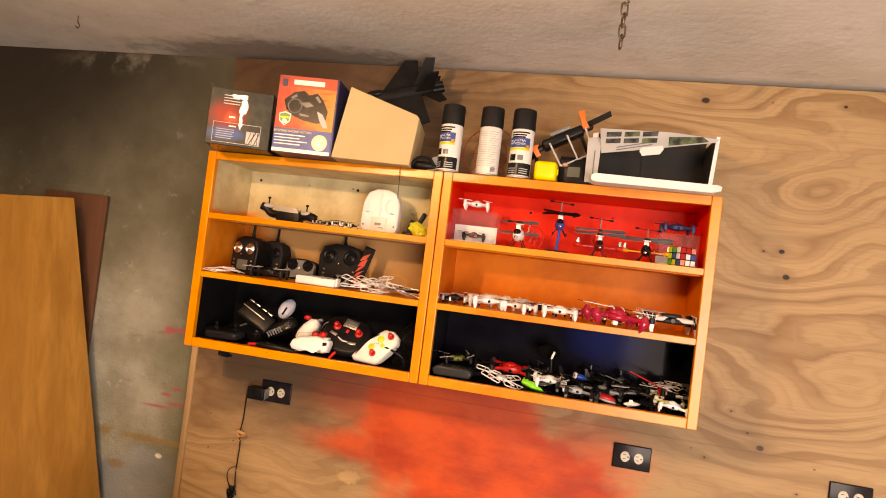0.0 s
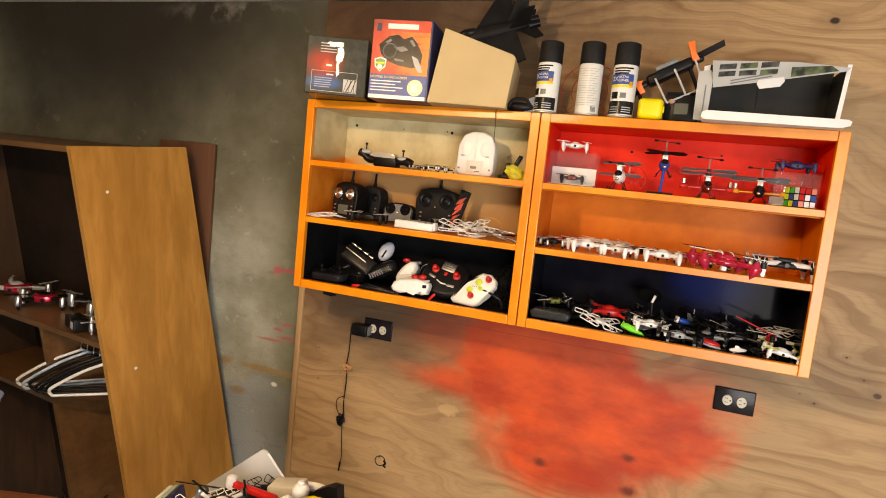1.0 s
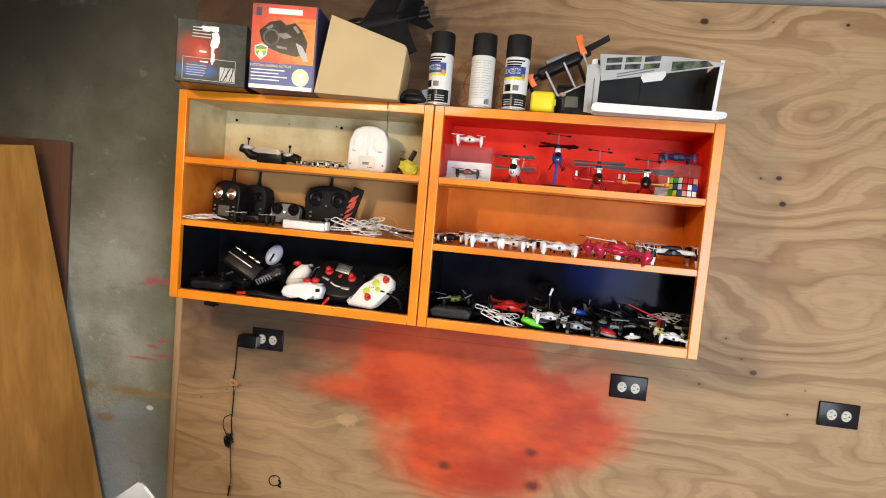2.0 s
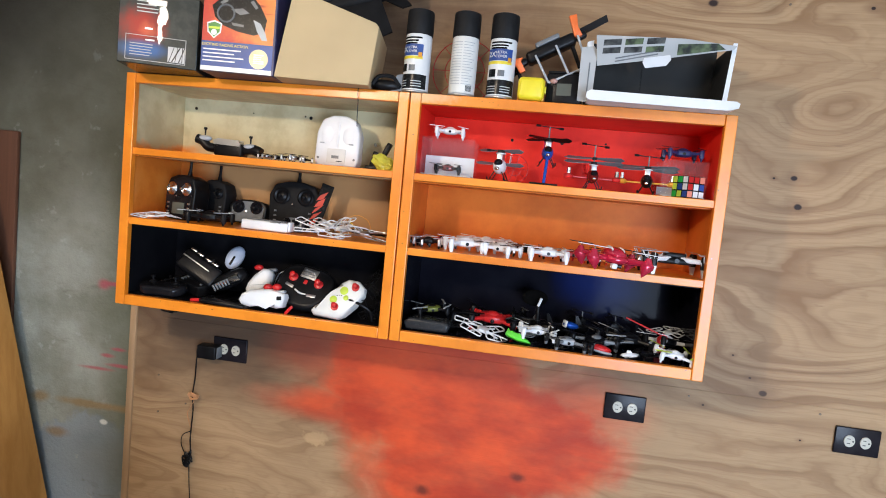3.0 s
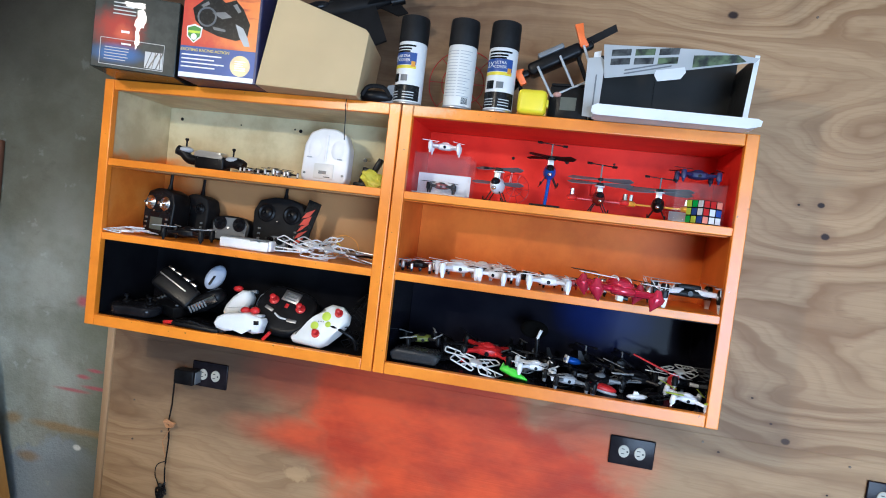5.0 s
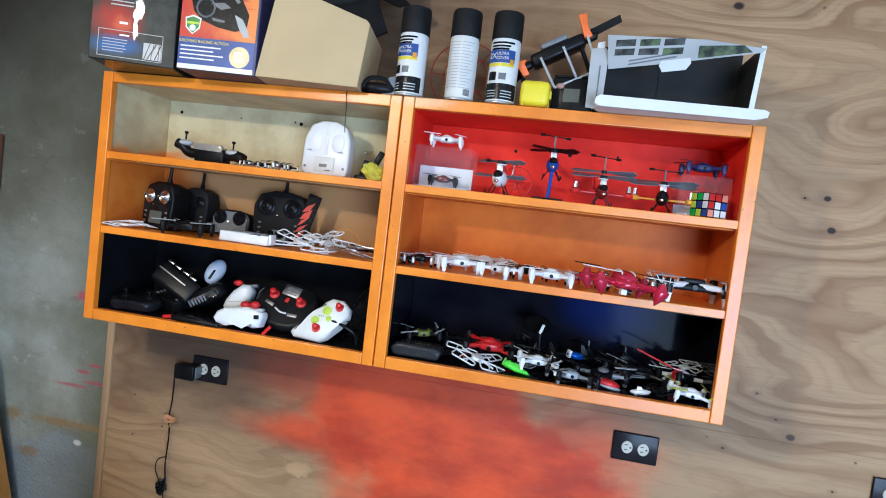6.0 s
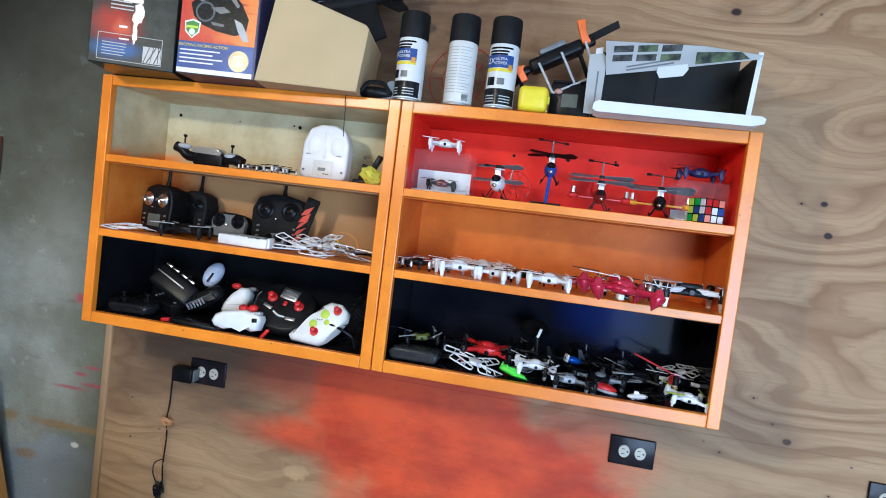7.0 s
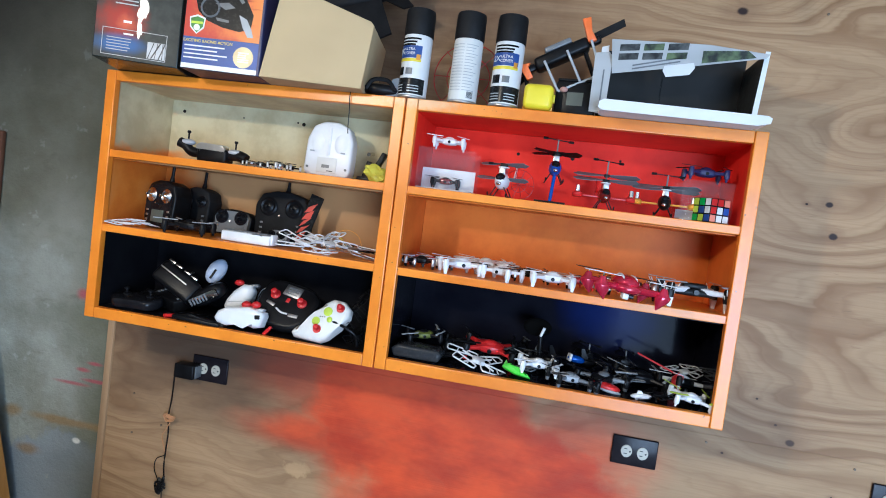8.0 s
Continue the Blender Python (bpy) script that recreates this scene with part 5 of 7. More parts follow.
def radio_set(m, label, w, h, d, body=BLACK, face=None, antenna=0.05, screen=True, gimbal=SILVER, name="radio_transmitter"):
    """A radio control transmitter standing upright, face to -y."""
    ob = thing(name, m, label, "transmitter")
    pts = [(-w * 0.40, 0.0), (w * 0.40, 0.0), (w * 0.48, h * 0.22), (w * 0.50, h * 0.70), (w * 0.40, h * 0.92), (w * 0.14, h), (-w * 0.14, h), (-w * 0.40, h * 0.92), (-w * 0.50, h * 0.70), (-w * 0.48, h * 0.22)]
    bm = slab(B(), pts, 0, d)
    bmesh.ops.bevel(bm, geom=bm.edges[:], offset=min(w, d) * 0.10, segments=3, profile=0.5, affect="EDGES", clamp_overlap=True)
    part("case", bm, body, ob)
    if face is not None:
        fp = part("faceplate", slab(B(), [(x * 0.86, h * 0.06 + z * 0.86) for x, z in pts], -0.0015, 0.001), face, ob)
    for s in (-1, 1):
        x, z = s * w * 0.24, h * 0.68
        g = part("gimbal", lathe(B(), [(w * 0.155, 0.0), (w * 0.165, 0.003), (w * 0.135, 0.006), (w * 0.10, 0.0035), (w * 0.06, 0.0075)], 16), gimbal, ob)
        g.matrix_local = pose(x, -0.0012, z, 90, 0, 0)
        part("stick", rod(B(), (0, 0, 0.003), (s * 0.001, 0.002, 0.020), 0.0018, None, 8), gimbal, g)
        part("stick_tip", lathe(B(), [(0.0022, 0.016), (0.0038, 0.018), (0.0038, 0.022), (0.002, 0.023)], 10), gimbal, g)
        for j in range(3):
            part("trim_button", box(B(), s * w * 0.34 - 0.004, s * w * 0.34 + 0.004, -0.003, 0.0, h * (0.14 + 0.10 * j), h * (0.14 + 0.10 * j) + 0.005, 0.001), ALUMINIUM if gimbal is SILVER else GREY, ob)
    if screen:
        part("screen", box(B(), -w * 0.20, w * 0.20, -0.0025, 0.0, h * 0.12, h * 0.38, 0.001), LCD, ob, "grey-green display")
    part("switch", rod(B(), (0, -0.002, h * 0.50), (0.002, -0.014, h * 0.52), 0.002, None, 8), SILVER, ob)
    if antenna:
        a = part("antenna", rod(B(), (0, d * 0.5, h * 0.99), (0, d * 0.5, h * 0.99 + antenna), 0.0045, 0.0038, 10), BLACK, ob)
        part("antenna_collar", rod(B(), (0, d * 0.5, h * 0.985), (0, d * 0.5, h + 0.012), 0.0075, 0.005, 12), BLACK, a)
    return ob


def gamepad(m, label, k=1.0, body=WHITE, stick=RED, extra=None, plate=None, curve=0.020, aspect=0.50, bend=0.34):
    """A hand controller with two grips, lying with its face up."""
    ob = thing("game_controller", m, label, "controller", "hand controllers")
    w = 0.062 * k
    pts = []
    for kk in range(28):
        a = math.tau * kk / 28
        x, y = 1.0 * math.cos(a), 0.52 * math.sin(a)
        x, y = math.copysign(abs(x) ** 0.75, x), math.copysign(abs(y / 0.52) ** 0.85, y) * aspect
        if aspect < 0.7:
            y *= 0.72 + 0.75 * x * x * (1.25 - x * x)
        if y < 0:
            y += curve * 6.0 * (1 - x * x) - 0.04
        y += 0.14 - bend * x * x
        pts.append((x * w, y * w))
    bm = slab(B(), pts, -0.013 * k, 0.013 * k, pose(0, 0, 0.014 * k, 90, 0, 0))
    bmesh.ops.bevel(bm, geom=[e for e in bm.edges if abs(e.verts[0].co.z - e.verts[1].co.z) < 1e-6], offset=0.009 * k, segments=4, profile=0.5, affect="EDGES", clamp_overlap=True)
    part("case", bm, body, ob)
    for s in (-1, 1):
        base = part("stick_base", lathe(B(), [(0.010 * k, 0.026 * k), (0.010 * k, 0.029 * k), (0.007 * k, 0.031 * k)], 14, (s * 0.030 * k, 0.004 * k, 0)), stick, ob)
        part("stick", lathe(B(), [(0.003 * k, 0.030 * k), (0.003 * k, 0.038 * k), (0.006 * k, 0.040 * k), (0.006 * k, 0.043 * k), (0.003 * k, 0.045 * k)], 12, (s * 0.030 * k, 0.004 * k, 0)), stick, base)
    if extra is not None:
        for x, y, r in ((-0.010, -0.008, 0.006), (0.012, -0.006, 0.006), (-0.030, -0.018, 0.009), (0.006, 0.018, 0.009)):
            part("button", lathe(B(), [(r * k, 0.024 * k), (r * k, 0.0282 * k), (r * 0.7 * k, 0.0292 * k)], 14, (x * k, y * k, 0)), extra, ob)
    if plate is not None:
        part("label_plate", box(B(), -0.018 * k, 0.018 * k, 0.010 * k, 0.034 * k, 0.0262 * k, 0.0285 * k, 0.001), plate, ob, "printed silver label")
        for x, y, a in ((-0.030, -0.016, -12), (0.026, -0.026, 8)):
            part("silver_strip", box(B(), -0.010 * k, 0.010 * k, -0.0035 * k, 0.0035 * k, 0.0, 0.002, 0.0008, 2, pose(x * k, y * k, 0.0262 * k, 0, 0, a)), plate, ob, "small silver strip")
        part("pale_arc", wire(B(), curve_points([(-0.014 * k, -0.022 * k, 0.0262 * k), (0.0, -0.027 * k, 0.0268 * k), (0.014 * k, -0.026 * k, 0.0262 * k)]), 0.0022 * k, 6), OFF_WHITE, ob, "pale curved strip")
        part("badge", box(B(), -0.004 * k, 0.004 * k, -0.004 * k, 0.006 * k, 0.0262 * k, 0.0275 * k, 0.001), RED, ob)
        for j in range(3):
            part("print_bar", box(B(), -0.013 * k, 0.012 * k, (0.014 + 0.006 * j) * k, (0.0165 + 0.006 * j) * k, 0.0286 * k, 0.0289 * k), GREY, ob)
    return ob


def wire_frame(m, label, k=1.0, material=WHITE, seed=0, name="spare_airframe"):
    """A bare thin drone frame: rings joined by struts."""
    ob = thing(name, m, label, "drone frame", "spare drone frames")
    rng = random.Random(seed)
    pts = [(-0.034, -0.026), (0.034, -0.024), (0.033, 0.027), (-0.035, 0.025)]
    for i, (x, y) in enumerate(pts):
        turn = pose(x * k, y * k, (0.006 + rng.uniform(0, 0.010)) * k, rng.uniform(-12, 12), rng.uniform(-12, 12), rng.uniform(-35, 35))
        wide, deep = rng.uniform(0.026, 0.036) * k, rng.uniform(0.014, 0.022) * k
        corners = [(-1, -0.55), (-0.9, -0.8), (0.85, -0.5), (1, -0.3), (1, 0.3), (0.85, 0.5), (-0.9, 0.8), (-1, 0.55)]
        hoop = part("guard", wire(B(), [turn @ Vector((u * wide, v * deep, 0)) for u, v in corners], 0.0017 * k, 6, True), material, ob)
        for u in (-0.35, 0.35):
            part("rung", rod(B(), turn @ Vector((u * wide, -0.62 * deep, 0)), turn @ Vector((u * wide * 0.8, 0.62 * deep, 0)), 0.0013 * k, None, 5), material, hoop)
        part("strut", rod(B(), (x * k, y * k, 0.008 * k), (-x * 0.2 * k, -y * 0.2 * k, 0.010 * k), 0.0022 * k, None, 6), material, ob)
    part("hub", box(B(), -0.014 * k, 0.014 * k, -0.012 * k, 0.012 * k, 0.004 * k, 0.013 * k, 0.003 * k), material, ob)
    return ob


# ---- cabinet with cream inside, upper shelf ----
ob = thing("game_controller", pose(0.253, -0.205, SHELF_1 + 0.001), "black and silver transmitter with curved grips and two sticks", "controller", "hand controllers")
part("case", box(B(), -0.035, 0.046, -0.020, 0.02, 0.0, 0.034, 0.006, 3), BLACK, ob)
part("silver_bezel", slab(B(), [(-0.034, 0.030), (0.040, 0.028), (0.044, 0.036), (0.020, 0.044), (-0.022, 0.046), (-0.036, 0.040)], -0.0225, -0.019), ALUMINIUM, ob)
part("top_plate", box(B(), -0.030, 0.034, -0.016, 0.018, 0.0345, 0.045, 0.004), ALUMINIUM, ob)
part("grip", wire(B(), curve_points([(-0.036, 0.0, 0.020), (-0.060, -0.002, 0.022), (-0.076, -0.004, 0.036), (-0.092, -0.006, 0.042)]), 0.0125, 12), BLACK, ob)
part("grip", wire(B(), curve_points([(0.044, 0.0, 0.022), (0.066, -0.002, 0.024), (0.084, -0.004, 0.020), (0.092, -0.004, 0.016)]), 0.0140, 12), BLACK, ob)
for x, z in ((-0.070, 0.044), (0.062, 0.030)):
    part("stick_dish", blob(B(), (x, -0.004, z), (0.020, 0.014, 0.008)), PALE_GREY, ob)
    st = part("stick", rod(B(), (x, -0.004, z + 0.006), (x, -0.004, z + 0.024), 0.0022, None, 8), BLACK, ob)
    part("stick_tip", lathe(B(), [(0.003, 0.0), (0.005, 0.003), (0.004, 0.007)], 10, (x, -0.004, z + 0.022)), BLACK, st)
for x in (-0.024, 0.034):
    part("screw", rod(B(), (x, -0.0235, 0.026), (x, -0.0222, 0.026), 0.0016, None, 8), SILVER, ob)

for x, y, k, mat_a in ((0.372, -0.225, 0.42, ALUMINIUM), (0.395, -0.215, 0.40, BLACK), (0.440, -0.220, 0.55, ALUMINIUM), (0.466, -0.215, 0.45, BLACK)):
    quad(pose(x, y, SHELF_1 + 0.001, 0, 0, 40 * x * 100), "tiny silver and black pocket drone", 0.05 * k / 0.45, mat_a, BLACK, BLACK, legs=0.010)

ob = thing("radio_transmitter", pose(0.545, -0.160, SHELF_1 + 0.001, -4, 0, 0), "white rounded transmitter standing with its moulded back forward", "transmitter")
pts = [(-0.054, 0.0), (0.054, 0.0), (0.061, 0.012), (0.060, 0.090), (0.046, 0.124), (0.018, 0.136), (-0.018, 0.136), (-0.046, 0.124), (-0.060, 0.090), (-0.061, 0.012)]
bm = slab(B(), pts, -0.022, 0.02)
bmesh.ops.bevel(bm, geom=bm.edges[:], offset=0.010, segments=4, profile=0.5, affect="EDGES", clamp_overlap=True)
part("case", bm, WHITE, ob)
for s in (-1, 1):
    part("moulded_dome", blob(B(), (s * 0.030, -0.020, 0.082), (0.020, 0.004, 0.028)), WHITE, ob)
    part("recess_screw", rod(B(), (s * 0.050, -0.0245, 0.020), (s * 0.050, -0.0215, 0.020), 0.003, None, 10), GREY, ob)
    part("vent_slot", box(B(), s * 0.040 - 0.006, s * 0.040 + 0.006, -0.0295, -0.026, 0.058, 0.061, 0.001), PALE_GREY, ob)
part("ridge", box(B(), -0.004, 0.004, -0.024, -0.020, 0.05, 0.120, 0.002), WHITE, ob)
part("battery_door", box(B(), -0.026, 0.026, -0.0245, -0.021, 0.008, 0.046, 0.003), OFF_WHITE, ob)
part("print_bar", patch(B(), -0.012, 0.008, 0.020, 0.028, -0.0246), GREY, ob)
part("print_bar", patch(B(), 0.002, 0.018, 0.012, 0.014, -0.0246), BLACK, ob)

ob = thing("black_clamp", pose(0.646, -0.170, SHELF_1 + 0.001), "black folded phone clamp with silver screw", "clamp")
part("arm", box(B(), -0.012, 0.006, -0.01, 0.01, 0.0, 0.050, 0.003, 2, pose(0, 0, 0, 0, 14, 0)), BLACK, ob)
part("arm", box(B(), 0.000, 0.012, -0.01, 0.01, 0.040, 0.085, 0.003, 2, pose(0, 0, 0, 0, 26, 0)), BLACK, ob)
part("screw", rod(B(), (0.006, -0.016, 0.066), (0.008, 0.012, 0.070), 0.005, None, 10), SILVER, ob)
part("foot", box(B(), -0.02, 0.022, -0.016, 0.014, 0.0, 0.012, 0.004), BLACK, ob)

ob = thing("plastic_bag", pose(0.683, -0.195, SHELF_1 + 0.001), "small crumpled translucent yellow-green plastic bag", "bag")
bm = B()
bmesh.ops.create_icosphere(bm, subdivisions=3, radius=1.0)
for v in bm.verts:
    n = noise.noise(v.co * 2.3) * 0.35 + noise.noise(v.co * 6.0) * 0.12
    v.co = Vector((v.co.x * 0.034 * (1 + n), v.co.y * 0.016 * (1 + n), max(0.0, 0.018 + v.co.z * 0.022 * (1 + n) - v.co.x * 0.012)))
part("film", bm, clear_plastic("yellow_film", (0.75, 0.72, 0.08), 0.2, 0.75), ob, "", 0)
ob = thing("thin_cable", pose(0.640, -0.286, CAB_Z1 - 0.026), "thin dark cable hanging down over the cabinet edge", "cable")
part("strand", wire(B(), curve_points([(-0.012, -0.008, 0.026), (-0.012, -0.010, 0.012), (-0.010, -0.009, -0.008), (-0.011, -0.002, -0.05), (-0.010, 0.0, -0.066)]), 0.0011, 5), BLACK, ob)

# ---- cabinet with cream inside, middle shelf ----
Z2 = SHELF_2 + 0.001
wire_frame(pose(0.073, -0.258, Z2, 0, 0, 10), "white thin plastic propeller guards lying on the shelf", 0.72, WHITE, 1)
wire_frame(pose(0.105, -0.245, Z2 + 0.006, 0, 12, 50), "white thin plastic propeller guards lying on the shelf", 0.55, WHITE, 2)
radio_set(pose(0.112, -0.205, Z2, -4, 0, -16), "black radio transmitter with chrome sticks and display", 0.112, 0.124, 0.055, BLACK, BLACK_GLOSS, 0.055)
radio_set(pose(0.168, -0.135, Z2, -4, 0, -10), "black radio transmitter standing behind another one", 0.095, 0.118, 0.05, MATT_BLACK, None, 0.045, False, BLACK)
radio_set(pose(0.283, -0.140, Z2 + 0.004, -6, 0, 0), "small grey two-stick transmitter with round black sticks", 0.112, 0.068, 0.035, BLACK, GREY, 0.0, False, BLACK_GLOSS)
part_red = thing("red_switch_block", pose(0.350, -0.185, Z2), "small red plastic switch block on the shelf", "switch")
part("block", box(B(), -0.006, 0.006, -0.006, 0.006, 0.0, 0.022, 0.002), RED, part_red)
part("lever", rod(B(), (0, -0.006, 0.014), (0, -0.012, 0.02), 0.0015, None, 8), SILVER, part_red)
quad(pose(0.232, -0.240, Z2, 0, 0, 10), "rounded black drone with a dark canopy", 0.115, BLACK, BLACK, PALE_GREY, BLACK, 0.008)
ob = thing("white_battery_case", pose(0.392, -0.246, Z2, 0, 0, -4), "white rounded battery case with scalloped side", "battery case")
bm = slab(B(), [(-0.062, 0.0), (0.070, 0.0), (0.072, 0.024), (0.050, 0.025), (0.040, 0.020), (0.020, 0.025), (-0.062, 0.025)], -0.018, 0.018)
bmesh.ops.bevel(bm, geom=bm.edges[:], offset=0.004, segments=2, profile=0.5, affect="EDGES", clamp_overlap=True)
part("case", bm, WHITE, ob)
part("dark_strip", box(B(), -0.050, 0.060, -0.010, 0.012, 0.0252, 0.028, 0.001), GREY, ob)
part("clip", box(B(), 0.068, 0.076, -0.012, 0.012, 0.002, 0.028, 0.003), WHITE, ob)
radio_set(pose(0.408, -0.120, Z2, -5, 0, 0), "large black radio transmitter with its antenna up", 0.150, 0.135, 0.05, MATT_BLACK, None, 0.03, False, BLACK)
radio_set(pose(0.438, -0.190, Z2, -12, 0, -6), "small grey display module with lit-less screen", 0.060, 0.038, 0.016, GREY, None, 0.0, True, BLACK, "display_module")
ob = thing("blister_card", pose(0.486, -0.150, Z2, 0, 16, 8), "upright red and black streaked packaging card", "card")
part("card", box(B(), -0.022, 0.012, -0.002, 0.002, 0.0, 0.138, 0.001, 1), INK_BLACK, ob)
rng = random.Random(9)
for k in range(5):
    z = 0.010 + 0.019 * k
    part("printed_streak", slab(B(), [(-0.022, z), (-0.012 + 0.012 * rng.random(), z + 0.010), (0.004 * rng.random(), z + 0.034), (-0.016, z + 0.018)], -0.0028, -0.0022), INK_RED, ob)
for x, y, z, rx, ry, rz, k, mt, s in ((0.535, -0.235, 0.010, 16, 6, 20, 0.95, WHITE, 3), (0.595, -0.230, 0.016, 20, -8, 65, 1.0, WHITE, 4), (0.655, -0.225, 0.010, 14, 5, 10, 0.9, ALUMINIUM, 5),
                                      (0.615, -0.180, 0.010, 0, 6, 40, 0.80, BLACK, 6), (0.560, -0.190, 0.022, 18, -10, 5, 0.9, WHITE, 7), (0.672, -0.180, 0.010, 6, 6, 30, 0.70, BLACK, 8)):
    wire_frame(pose(x, y, Z2 + z, rx, ry, rz), "bare thin drone frame tangled in a pile" + (", black" if mt is BLACK else ", white" if mt is WHITE else ", silver"), k, mt, s)
ob = thing("yellow_wire", pose(0.600, -0.160, Z2), "thin yellow wires arching out of a pile of frames", "wire")
part("strand", wire(B(), curve_points([(-0.07, 0, 0.01), (-0.04, 0, 0.035), (-0.01, 0.01, 0.038), (0.02, 0.0, 0.015)]), 0.0011, 5), YELLOW, ob)
part("strand", wire(B(), curve_points([(-0.05, 0, 0.02), (0.0, 0.005, 0.058), (0.04, 0.0, 0.05), (0.055, 0.0, 0.02)]), 0.0009, 5), GOLD, ob)

# ---- cabinet with cream inside, black bottom ----
Z3 = DECK + 0.001
gamepad(pose(0.100, -0.225, Z3 + 0.004, 10, 0, 6), "glossy black hand controller lying in the dark", 1.05, BLACK_GLOSS, BLACK, None, None, 0.012, 0.60, 0.10)
for x, y, z, rx, ry, rz, w in ((0.150, -0.150, 0.028, -78, 6, -18, 0.11), (0.075, -0.160, 0.0, -82, 0, 30, 0.10)):
    radio_set(pose(x, y - 0.05, Z3 + z + 0.004, rx, ry, rz), "black transmitter lying flat in a dark pile", w, 0.10, 0.03, BLACK, None, 0.0, False, BLACK)
ob = thing("radio_transmitter", pose(0.176, -0.175, Z3 + 0.070, -30, 28, 0), "black transmitter with chrome switches, thrown on a pile", "transmitter")
part("case", box(B(), -0.062, 0.062, -0.028, 0.028, -0.030, 0.028, 0.010, 3), BLACK, ob)
part("silver_strip", box(B(), -0.058, 0.030, -0.0305, -0.027, 0.004, 0.0075, 0.001), ALUMINIUM, ob)
for x in (-0.045, -0.022, 0.006, 0.03):
    part("chrome_switch", box(B(), x - 0.012, x + 0.009, -0.022, -0.008, 0.0285, 0.037, 0.002), SILVER, ob)
part("knob", rod(B(), (0.006, 0.005, 0.028), (0.006, 0.005, 0.046), 0.006, 0.005, 12), BLACK, ob)
ob = thing("toy_car", pose(0.278, -0.195, Z3 + 0.058, 16, -28, -10), "black toy car with ribbed silver side lying on its flank", "toy car")
part("car_body", blob(B(), (0, 0, 0), (0.052, 0.026, 0.022), None, 18, 10, 0.7), BLACK, ob)
part("silver_skirt", box(B(), -0.048, 0.044, -0.0275, -0.022, -0.010, 0.010, 0.004), SILVER, ob)
for k in range(6):
    part("rib", box(B(), -0.044 + 0.010 * k, -0.040 + 0.010 * k, -0.029, -0.026, -0.009, 0.009, 0.001), GREY, ob)
ob = thing("plastic_oval", pose(0.252, -0.130, Z3 + 0.110, 70, 24, 10), "upright pale bluish oval plastic shell", "shell")
part("shell", blob(B(), (0, 0, 0), (0.024, 0.036, 0.012), None, 18, 10), plain("bluish_white_plastic", (0.48, 0.54, 0.68), 0.3), ob)
part("slot", box(B(), -0.003, 0.003, -0.026, 0.002, 0.009, 0.013, 0.001), BLACK, ob)
def moulded_pad(m, label, outline, depth, body, round_off=0.012):
    """A hand controller lying on its edge: a moulded shell with a parting line."""
    ob = thing("game_controller", m, label, "controller", "hand controllers")
    bm = slab(B(), outline, 0.0, depth)
    bmesh.ops.bevel(bm, geom=[e for e in bm.edges if abs(e.verts[0].co.y - e.verts[1].co.y) < 1e-6], offset=round_off, segments=5, profile=0.5, affect="EDGES", clamp_overlap=True)
    part("case", bm, body, ob, "", 50)
    return ob


def thumb_stick(parent, x, z, k=1.0, y=0.0):
    base = part("stick_base", rod(B(), (x, y + 0.003, z), (x, y - 0.002, z), 0.0095 * k, 0.0085 * k, 16), RED, parent)
    part("stick", rod(B(), (x, y - 0.002, z), (x + 0.001, y - 0.010, z + 0.002), 0.0034 * k, 0.0045 * k, 10), RED, base)
    part("stick_tip", blob(B(), (x + 0.001, y - 0.011, z + 0.002), (0.0058 * k, 0.003, 0.0058 * k), None, 12, 6), RED, base)


pad = moulded_pad(pose(0.334, -0.225, Z3 + 0.028, -14, -9, 8) @ Matrix.Scale(1.24, 4), "white hand controller with red sticks tipped on its side", [(0.0, 0.012), (0.006, 0.026), (0.020, 0.042), (0.040, 0.055), (0.056, 0.052), (0.062, 0.040), (0.058, 0.024), (0.046, 0.008), (0.028, -0.004), (0.006, -0.002)], 0.036, WHITE)
part("stick", blob(B(), (0.030, 0.010, 0.058), (0.010, 0.008, 0.006)), RED, pad)
part("trigger", box(B(), 0.044, 0.066, 0.020, 0.034, 0.048, 0.056, 0.003), GREY, pad)
part("parting_line", box(B(), 0.012, 0.050, -0.0006, 0.001, 0.018, 0.0192, 0.0003), PALE_GREY, pad)
pad = moulded_pad(pose(0.350, -0.291, Z3 + 0.005, -6, -7, 0) @ Matrix.Scale(1.24, 4), "white hand controller with red sticks lying on its edge", [(0.0, 0.016), (0.008, 0.029), (0.026, 0.036), (0.070, 0.037), (0.102, 0.026), (0.104, 0.018), (0.096, -0.002), (0.082, -0.004), (0.066, 0.006), (0.046, 0.003), (0.024, 0.000), (0.006, 0.006)], 0.034, WHITE)
part("port", box(B(), 0.088, 0.098, -0.0015, 0.002, 0.014, 0.022, 0.001), BLACK, pad, "small black port")
for x in (0.062, 0.082):
    part("stick", blob(B(), (x, 0.016, 0.041), (0.010, 0.009, 0.007)), RED, pad)
part("bumper", box(B(), 0.080, 0.100, 0.010, 0.026, 0.028, 0.034, 0.003), PALE_GREY, pad)
gamepad(pose(0.500, -0.190, Z3 + 0.058, 52, 10, -4), "black hand controller with red sticks and silver label", 1.24, BLACK, RED, None, ALUMINIUM, 0.006, 0.82, 0.12)
pad = moulded_pad(pose(0.543, -0.280, Z3 + 0.010, -24, -9, 0) @ Matrix.Scale(1.15, 4), "white hand controller with lime buttons and red sticks", [(0.0, 0.010), (0.008, 0.020), (0.042, 0.031), (0.056, 0.044), (0.068, 0.070), (0.086, 0.078), (0.110, 0.072), (0.124, 0.055), (0.122, 0.038), (0.100, 0.016), (0.078, -0.006), (0.062, -0.012), (0.006, 0.000)], 0.030, OFF_WHITE, 0.010)
